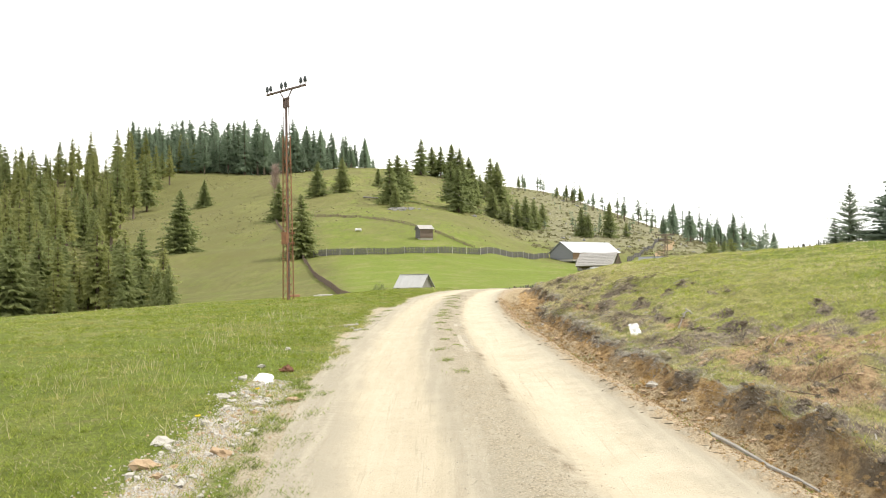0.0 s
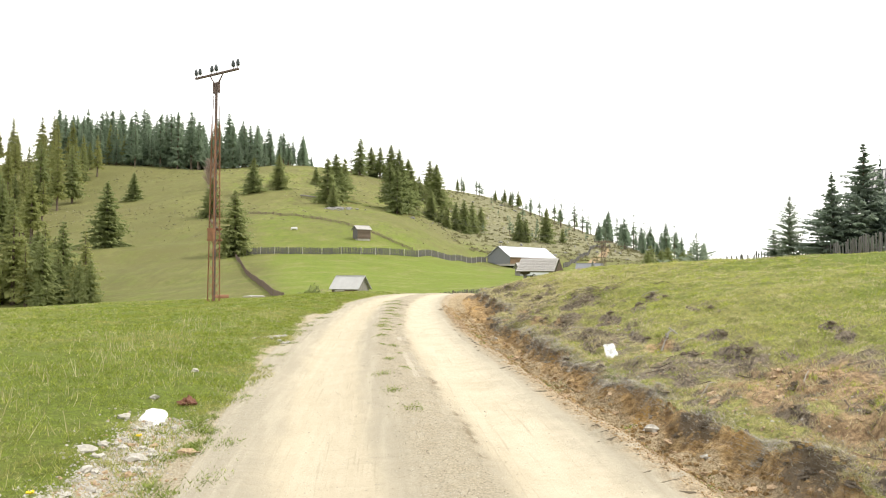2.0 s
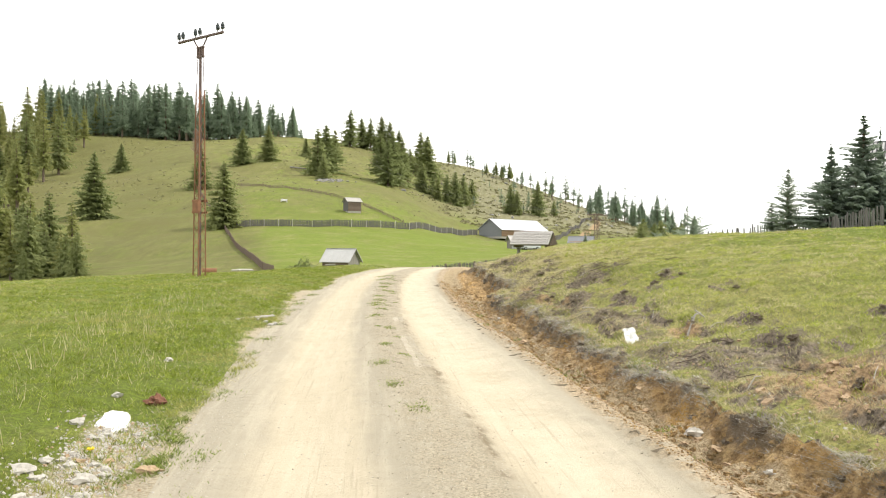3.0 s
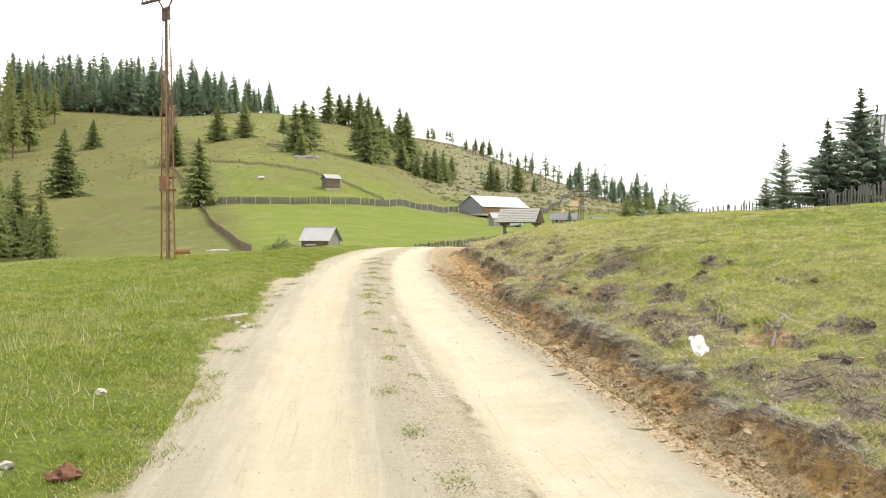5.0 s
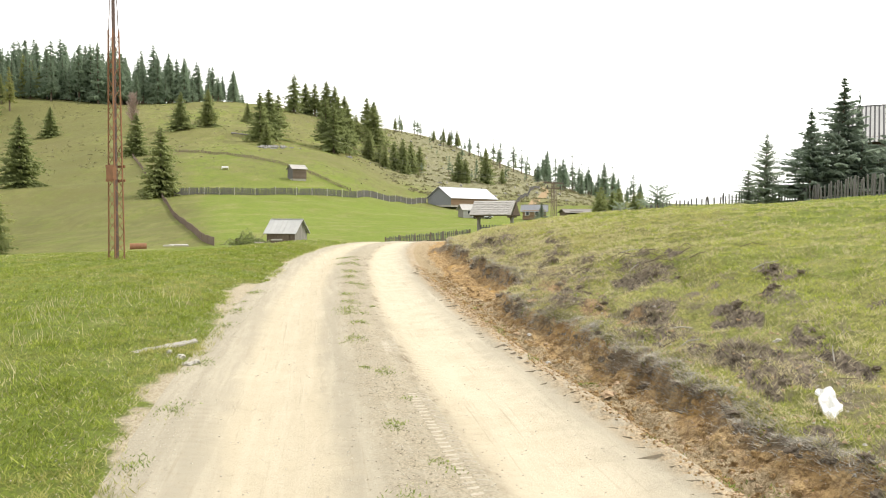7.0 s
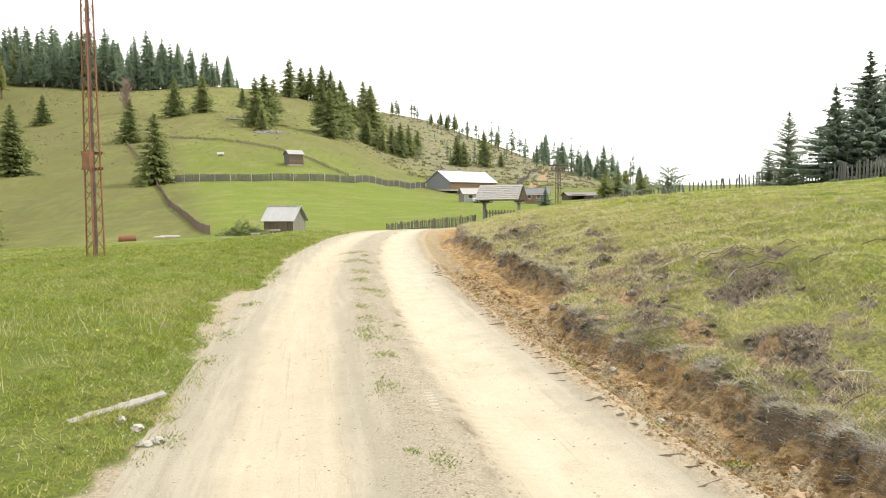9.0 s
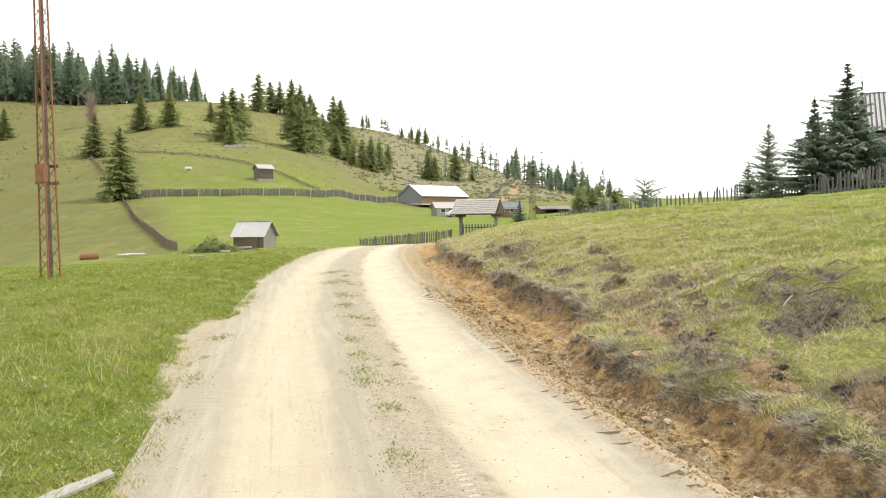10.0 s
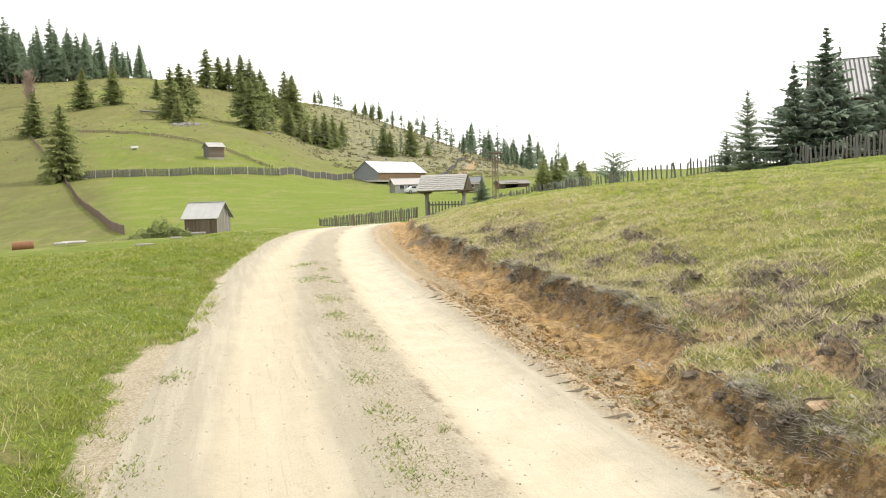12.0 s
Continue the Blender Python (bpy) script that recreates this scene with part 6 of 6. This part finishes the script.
gravel(650, 30, lambda r, y: 2.6 + np.abs(r.normal(0, 0.7, len(y))), 22, 0.014, M_STONE, "pale stone chips scattered over the torn turf")
gravel(9000, 26, lambda r, y: np.where(y < 9.7, -2.27 - 0.04 * (9.6 - y) + r.normal(0, 0.17, len(y)), -1.75 - np.abs(r.normal(0, 0.15, len(y)))), 9.6, 0.013, M_STONE, "grey broken stone chips heaped along the grass edge")
gravel(900, 27, lambda r, y: np.where(y < 9.7, -2.27 - 0.04 * (9.6 - y) + r.normal(0, 0.2, len(y)), -1.75 - np.abs(r.normal(0, 0.15, len(y)))), 9.6, 0.016, M_OCHRE, "ochre chips among the roadside rubble")


gravel(3600, 29, lambda r, y: 0.12 + 0.19 * r.normal(0, 1, len(y)), 32, 0.0065, M_CRUMB, "brown crumbs and dried weeds along the middle of the road")


def lugs():
    """Wedges of soil pressed up by tractor tyres along the right wheel track, all one object; their dark colour paints
    the shadow notches.
    """
    rnd = np.random.RandomState(41)
    y = np.arange(6.0, 28, 0.225)
    y = y[rnd.uniform(0, 1, len(y)) < 0.85] + rnd.normal(0, 0.02, 1)
    n = len(y)
    a = 1.66 + 0.05 * vnoise(y / 1.5, 0 * y, 90)
    b = a - rnd.uniform(0.08, 0.24, n)
    x0, x1, yb = bend(y) + a, bend(y) + b, y + rnd.uniform(0.02, 0.12, n)
    w, h = rnd.uniform(0.006, 0.012, n), rnd.uniform(0.006, 0.013, n)
    z0, z1 = land_z(x0, y), land_z(x1, yb)
    pts = [(x0, y - w, z0 - 0.02), (x0, y + w, z0 - 0.02), (x1, yb, z1 - 0.005), (x0 - 0.02, y, z0 + h), (x0 + 0.03, y, z0 - 0.02)]
    V = np.stack([np.stack(p, -1) for p in pts], 1).reshape(-1, 3)
    base = 5 * np.arange(n)[:, None]
    F = np.concatenate([base + np.array([i]) for i in ((0, 3, 2), (3, 1, 2), (0, 4, 3), (4, 1, 3))])
    tagged(raw("tyre_lugs", V, F, M_CRUMB), "row of soil wedges pressed up by tractor tyres, coloured dark as shadow notches", "soil", kind="stuff")


lugs()


def tyre_print():
    """Low bars of a tyre's tread pressed into the dust along the middle strip, all one object."""
    rnd = np.random.RandomState(43)
    y = np.arange(6.5, 17, 0.085)
    y = y[vnoise(y / 2.2, 0 * y, 91) > -0.25]
    n = len(y)
    V = []
    for off, turn in ((-0.02, 0.035), (-0.11, -0.035)):
        x0 = bend(y) + strip_edge(y) + off
        x1 = x0 - 0.08
        w, h = 0.012, rnd.uniform(0.004, 0.009, n)
        rows = [(x0, y - w, -0.004), (x0, y + w, -0.004), (x1, y + turn + w, -0.004), (x1, y + turn - w, -0.004), (x0, y, 1.0), (x1, y + turn, 1.0)]
        V.append(np.stack([np.stack([px, py, land_z(px, py) + (h if level == 1.0 else level)], -1) for px, py, level in rows], 1))
    V = np.concatenate(V).reshape(-1, 3)
    base = 6 * np.arange(2 * n)[:, None]
    F = np.concatenate([base + np.array([i]) for i in ((0, 4, 5), (0, 5, 3), (1, 2, 5), (1, 5, 4), (0, 1, 4), (3, 5, 2))])
    tagged(raw("tyre_print", V, F, M_CHIPS), "tyre tread print pressed into the road dust", "tyre print", kind="stuff")


tyre_print()


def tuft(x, y, radius, count, seed, tall=0.06):
    rnd = np.random.RandomState(seed)
    xs, ys = rnd.normal(0, radius * 0.55, count), rnd.normal(0, radius * 1.0, count)
    z = land_z(xs + x, ys + y) - ground(x, y)
    a, b = rnd.uniform(0, 6.283, count), rnd.uniform(0, 6.283, count)
    h = tall * rnd.uniform(0.3, 1.0, count)
    w = 0.004 + 0.00025 * y
    V = np.stack([np.stack([xs - w * np.cos(a), ys - w * np.sin(a), z - 0.01], -1), np.stack([xs + w * np.cos(a), ys + w * np.sin(a), z - 0.01], -1), np.stack([xs + h * np.cos(b), ys + h * np.sin(b), z + h * 0.7], -1)], 1).reshape(-1, 3)
    ob = raw("grass_tuft", V, np.arange(3 * count).reshape(-1, 3), M_WEED)
    ob.location = (x, y, ground(x, y))
    tagged(ob, "small green weed tuft growing in the dirt road", "grass tuft", "tufts on the road", kind="stuff")


for k, (x, y, r) in enumerate(((-0.06, 19.8, 0.20), (0.0, 20.6, 0.16), (-0.09, 19.35, 0.14), (0.23, 28.7, 0.30), (0.29, 23.4, 0.22), (-1.73, 20.0, 0.18), (-0.08, 12.0, 0.11), (0.3, 26.2, 0.26), (0.21, 9.8, 0.12),
                               (-0.1, 17.0, 0.14), (0.05, 18.3, 0.12), (0.02, 21.6, 0.15), (0.15, 24.8, 0.2), (0.1, 15.2, 0.1), (0.0, 13.4, 0.08), (0.02, 10.8, 0.1), (-1.68, 22.4, 0.16), (-1.72, 18.6, 0.13), (-1.65, 14.2, 0.14),
                               (-1.7, 12.9, 0.12), (-1.65, 16.0, 0.12), (-1.72, 10.6, 0.12), (-1.62, 8.6, 0.12), (-1.66, 7.6, 0.16), (-1.7, 6.6, 0.18), (-1.75, 5.8, 0.18), (-1.6, 5.2, 0.14), (0.35, 31.5, 0.3), (2.15, 12.2, 0.14), (2.2, 9.8, 0.1), (2.3, 15.6, 0.12), (2.2, 19.0, 0.12))):
    tuft(x + (float(bend(np.array(y))) if abs(x) > 1.5 else 0), y, r, int((800 if abs(x) < 1.5 else 900) * r + 40), 600 + k, 0.036)


rs = random.Random(33)
for k in range(26):
    y = rs.uniform(4.2, 9.8)
    tuft(float(bend(np.array(y))) - rs.uniform(1.82, 2.08), y, rs.uniform(0.05, 0.12), rs.randrange(60, 150), 700 + k, 0.06)
for k in range(34):
    y = 3.5 + 20 * rs.random() ** 1.2
    tuft(float(bend(np.array(y))) + rs.uniform(1.72, 2.2), y, rs.uniform(0.05, 0.11), rs.randrange(35, 90), 760 + k, 0.035)
for k in range(30):
    y = 9 + 22 * rs.random()
    tuft(float(bend(np.array(y))) + (rs.gauss(0.12, 0.16) if k % 2 else -1.7 - abs(rs.gauss(0, 0.2))), y, rs.uniform(0.04, 0.10), rs.randrange(25, 70), 800 + k, 0.03)
for x, y in ((-2.08, 8.6), (-2.2, 6.9)):
    flower = thing("dandelion", Matrix.Translation((x, y, ground(x, y))), "small yellow dandelion in the roadside rubble", "flower")
    bm = bmesh.new()
    rod(bm, (0, 0, -0.02), (0.005, 0, 0.07), 0.003, 0.0025, 5)
    part("stalk", bm, M_GRASS, flower)
    bm = bmesh.new()
    for k in range(14):
        a = k * 2.4
        rod(bm, (0.005, 0, 0.068), (0.005 + 0.022 * math.cos(a), 0.022 * math.sin(a), 0.078 + 0.004 * (k % 3)), 0.003, 0.005, 4)
    part("petals", bm, M_YELLOW, flower)


# ---------------------------------------------------------------- wood, litter and lumber
def stick(name, pts, r, mat, label, category, group=""):
    bm = bmesh.new()
    for k, (a, b) in enumerate(zip(pts, pts[1:])):
        rod(bm, a, b, r * (1 - 0.6 * k / len(pts)), r * (1 - 0.6 * (k + 1) / len(pts)), 6)
    return tagged(part(name, bm, mat), label, category, group)


def lying(points, lift=0.02):
    return [(x, y, ground(x, y) + lift) for x, y in points]


bm = bmesh.new()
bmesh.ops.create_grid(bm, x_segments=24, y_segments=5, size=0.5)
for v in bm.verts:
    u, w = v.co.x, v.co.y
    v.co = Vector((u * 0.92, w * 0.11 * (1 - 0.5 * abs(u)) + 0.03 * noise.noise(Vector((u * 5, 0, 1))), 0.025 - 0.08 * w * w + 0.02 * noise.noise(Vector((u * 9, w * 6, 4)))))
bmesh.ops.solidify(bm, geom=list(bm.faces), thickness=0.02)
log = part("split_log", bm, M_BLEACHED)
log.matrix_basis = Matrix.Translation((-2.19, 16.84, ground(-2.19, 16.84) - 0.005)) @ Matrix.Rotation(math.atan2(0.8, 0.54), 4, "Z")
tagged(log, "bleached split log lying at the grass edge", "log")

bm = bmesh.new()
rod(bm, (3.86, 12.80, ground(3.86, 12.80)), (4.02, 12.95, ground(4.02, 12.95) + 0.08), 0.018, 0.014, 6)
rod(bm, (4.02, 12.95, ground(4.02, 12.95) + 0.08), (4.13, 13.02, ground(4.10, 13.02) + 0.10), 0.015, 0.008, 6)
rod(bm, (3.95, 12.88, ground(3.95, 12.88) + 0.08), (3.99, 12.92, ground(3.87, 12.98) + 0.17), 0.014, 0.006, 5)
rod(bm, (4.02, 12.95, ground(4.02, 12.95) + 0.14), (4.12, 12.88, ground(4.12, 12.88) + 0.08), 0.012, 0.01, 5)
tagged(part("dead_branch", bm, M_BLEACHED), "bleached forked branch sticking out of the slope", "branch")

bm = bmesh.new()
bmesh.ops.create_grid(bm, x_segments=14, y_segments=10, size=0.5)
for v in bm.verts:
    u, w = v.co.x, v.co.y
    v.co = 0.7 * Vector((u * 0.26, 0.05 * noise.noise(Vector((u * 4, w * 4, 2))) + 0.16 * w, 0.14 + w * 0.30 + 0.05 * noise.noise(Vector((u * 5, w * 5, 0))))) + Vector((0.03 * noise.noise(Vector((w * 6, u * 3, 5))), 0, 0))
bmesh.ops.solidify(bm, geom=list(bm.faces), thickness=0.02)
scrap = part("plastic_scrap", bm, M_WHITE)
scrap.matrix_basis = Matrix.Translation((3.2, 13.05, ground(3.2, 13.05) - 0.02)) @ Matrix.Rotation(0.25, 4, "Z")
tagged(scrap, "crumpled white plastic scrap on the bank", "litter")

stick("stick", lying([(2.22, 6.55), (2.32, 6.3), (2.42, 6.05), (2.56, 5.75)], 0.03), 0.022, M_BLEACHED, "long dry stick lying along the ditch", "stick")
stick("stick", lying([(2.42, 5.9), (2.5, 5.55), (2.52, 5.3)], 0.02), 0.016, M_BLEACHED, "thin dry stick lying along the ditch", "stick")
rs = random.Random(5)
for k in range(46):
    yy = 4 + 26 * rs.random() ** 1.3
    xx = float(bend(np.array(yy)) + lip(np.array(yy))) + 0.15 + abs(rs.gauss(0, 1.0))
    a, n = rs.uniform(0, 6.28), rs.uniform(0.12, 0.45)
    xm, ym = xx + 0.5 * n * math.cos(a), yy + 0.5 * n * math.sin(a)
    stick("twig", lying([(xx, yy), (xm + rs.uniform(-0.04, 0.04), ym), (xx + n * math.cos(a), yy + n * math.sin(a))], 0.03), rs.uniform(0.004, 0.008), M_BLEACHED if rs.random() < 0.25 else M_DARKWOOD, "dry twig lying on the torn slope", "twig", "twigs on the bank")
for k in range(30):
    a, n = rs.uniform(-0.6, 0.9), rs.uniform(0.15, 0.45)
    xx, yy = rs.gauss(4.5, 0.45), rs.gauss(19.6, 0.7)
    stick("twig", [(xx, yy, ground(xx, yy) + 0.03), (xx + 0.5 * n * math.cos(a), yy + 0.5 * n * math.sin(a), ground(xx, yy) + 0.10), (xx + n * math.cos(a), yy + n * math.sin(a), ground(xx + n * math.cos(a), yy + n * math.sin(a)) + 0.05)], 0.007, M_DARKWOOD if rs.random() < 0.88 else M_BLEACHED, "dead brushwood twig heaped on the slope", "twig", "brushwood heap")

for k in range(15):
    yy = 5 + 14 * rs.random()
    xx = float(bend(np.array(yy)) + lip(np.array(yy))) + rs.uniform(0.1, 1.5)
    a, n = rs.uniform(-0.5, 1.2), rs.uniform(0.10, 0.34)
    stick("stick", [(xx, yy, ground(xx, yy) + 0.02), (xx + 0.5 * n * math.cos(a), yy + 0.5 * n * math.sin(a), ground(xx + 0.5 * n * math.cos(a), yy + 0.5 * n * math.sin(a)) + 0.05), (xx + n * math.cos(a), yy + n * math.sin(a), ground(xx + n * math.cos(a), yy + n * math.sin(a)) + 0.04)], rs.uniform(0.004, 0.008), M_BLEACHED, "short bleached stick lying on the torn turf", "stick", "sticks on the bank")

# lumber and cut branches by the meadow's edge
for x, y, n, turn, w in ((-3.2, 46, 0.6, 0.9, 0.07), (-2.4, 46.6, 0.7, -0.7, 0.08), (-4.2, 45, 0.7, 0.5, 0.07), (-8.2, 54.0, 1.0, 0.4, 0.4), (-8.7, 53.6, 0.6, -0.4, 0.2)):
    bm = bmesh.new()
    box(bm, -n / 2, n / 2, -w / 2, w / 2, 0.0, 0.07, bevel=0.01)
    ob = part("plank", bm, M_BLEACHED)
    ob.matrix_basis = Matrix.Translation((x, y, ground(x, y) + 0.12)) @ Euler((0.12, 0.05 * turn, turn)).to_matrix().to_4x4()
    tagged(ob, "bleached plank lying in the meadow grass", "plank", "planks in the meadow")
drum = thing("rusty_drum", place(-10.85, 56.0, 12, -0.05), "rust-brown drum lying on its side in the meadow", "drum")
bm = bmesh.new()
rod(bm, (-0.46, 0, 0.2), (0.46, 0, 0.2), 0.23, 0.23, 20)
part("barrel", bm, M_RUST, drum)
for x in (-0.45, -0.16, 0.16, 0.45):
    bm = bmesh.new()
    rod(bm, (x - 0.015, 0, 0.2), (x + 0.015, 0, 0.2), 0.245, 0.245, 20)
    part("hoop", bm, M_RUST, drum)


def brush_pile():
    rnd = np.random.RandomState(3)
    n = 2600
    x, y = rnd.normal(0, 1.15, n), rnd.normal(0, 0.8, n)
    top = 1.25 * np.exp(-(x / 1.6) ** 2 - (y / 1.1) ** 2) * (1 + 0.5 * vnoise(x / 0.5, y / 0.5, 70))
    z = top * rnd.uniform(0.05, 1, n)
    a, s = rnd.uniform(0, 6.283, n), rnd.uniform(0.12, 0.32, n)
    V = np.stack([np.stack([x - 0.3 * s * np.sin(a), y + 0.3 * s * np.cos(a), z], -1), np.stack([x + 0.3 * s * np.sin(a), y - 0.3 * s * np.cos(a), z], -1), np.stack([x + s * np.cos(a), y + s * np.sin(a), z + s * rnd.uniform(-0.2, 0.8, n)], -1)], 1).reshape(-1, 3)
    pile = thing("brush_pile", place(-5.6, 69.5, 0, -0.05), "pile of cut spruce branches near the hay shed", "brush pile")
    under(raw("foliage", V, np.arange(3 * n).reshape(-1, 3), M_NEEDLE), pile)
    tagged(pile.children[0], kind="stuff")
    rs = random.Random(8)
    for k in range(9):
        bm = bmesh.new()
        a = rs.uniform(0, 6.28)
        rod(bm, (0, 0, 0.1), (1.5 * math.cos(a), 0.9 * math.sin(a), rs.uniform(0.3, 1.2)), 0.04, 0.015, 5)
        part("limb", bm, M_BARK, pile)


brush_pile()

# hillside details: a felled log, a heap of stones, a salt box, stumps
stick("felled_log", [(-32.5, 320, ground(-32.5, 320) + 0.3), (-25, 318.5, ground(-25, 318.5) + 0.3)], 0.28, M_GREYWOOD, "pale felled log lying on the hillside", "log")
bm = bmesh.new()
rs = random.Random(12)
for k in range(60):
    vs = lump(bm, (rs.uniform(0.3, 0.9), rs.uniform(0.3, 0.8), rs.uniform(0.2, 0.5)), k, 0.5, 1)
    xx, yy = rs.gauss(0, 2.6), rs.gauss(0, 3.2)
    bmesh.ops.translate(bm, vec=(xx, yy, ground(-14.9 + xx, 289.3 + yy) - ground(-14.9, 289.3) + 0.1), verts=vs)
heap = part("stone_heap", bm, M_FIELDSTONE)
heap.location = (-14.9, 289.3, ground(-14.9, 289.3))
tagged(heap, "grey heap of field stones on the hillside", "stone heap", kind="stuff")
bm = bmesh.new()
box(bm, -0.9, 0.9, -0.5, 0.5, 0.25, 0.8, bevel=0.05)
for sx in (-0.8, 0.8):
    box(bm, sx - 0.08, sx + 0.08, -0.4, 0.4, -0.1, 0.25)
feeder = part("feed_trough", bm, M_WHITE)
feeder.matrix_basis = place(-25.2, 231.7, 10)
tagged(feeder, "small white feed trough on the meadow slope", "trough")
rs = random.Random(14)
for k in range(70):
    b, yy = rs.uniform(0.02, 0.34), rs.uniform(285, 440)
    xx = b * yy
    bm = bmesh.new()
    if rs.random() < 0.55:
        rod(bm, (0, 0, -0.2), (rs.uniform(-0.1, 0.1), 0, rs.uniform(0.4, 0.9)), rs.uniform(0.25, 0.45), rs.uniform(0.2, 0.35), 7)
        ob = tagged(part("tree_stump", bm, M_BLEACHED), "grey stump standing on the cleared ridge", "stump", "stumps on the ridge")
        ob.location = (xx, yy, ground(xx, yy))
    else:
        lump(bm, (rs.uniform(0.5, 1.3), rs.uniform(0.5, 1.1), rs.uniform(0.4, 0.8)), k, 0.5, 2)
        ob = tagged(part("boulder", bm, M_FIELDSTONE), "pale boulder on the rocky ridge", "boulder", "boulders on the ridge")
        ob.location = (xx, yy, ground(xx, yy) + 0.15)
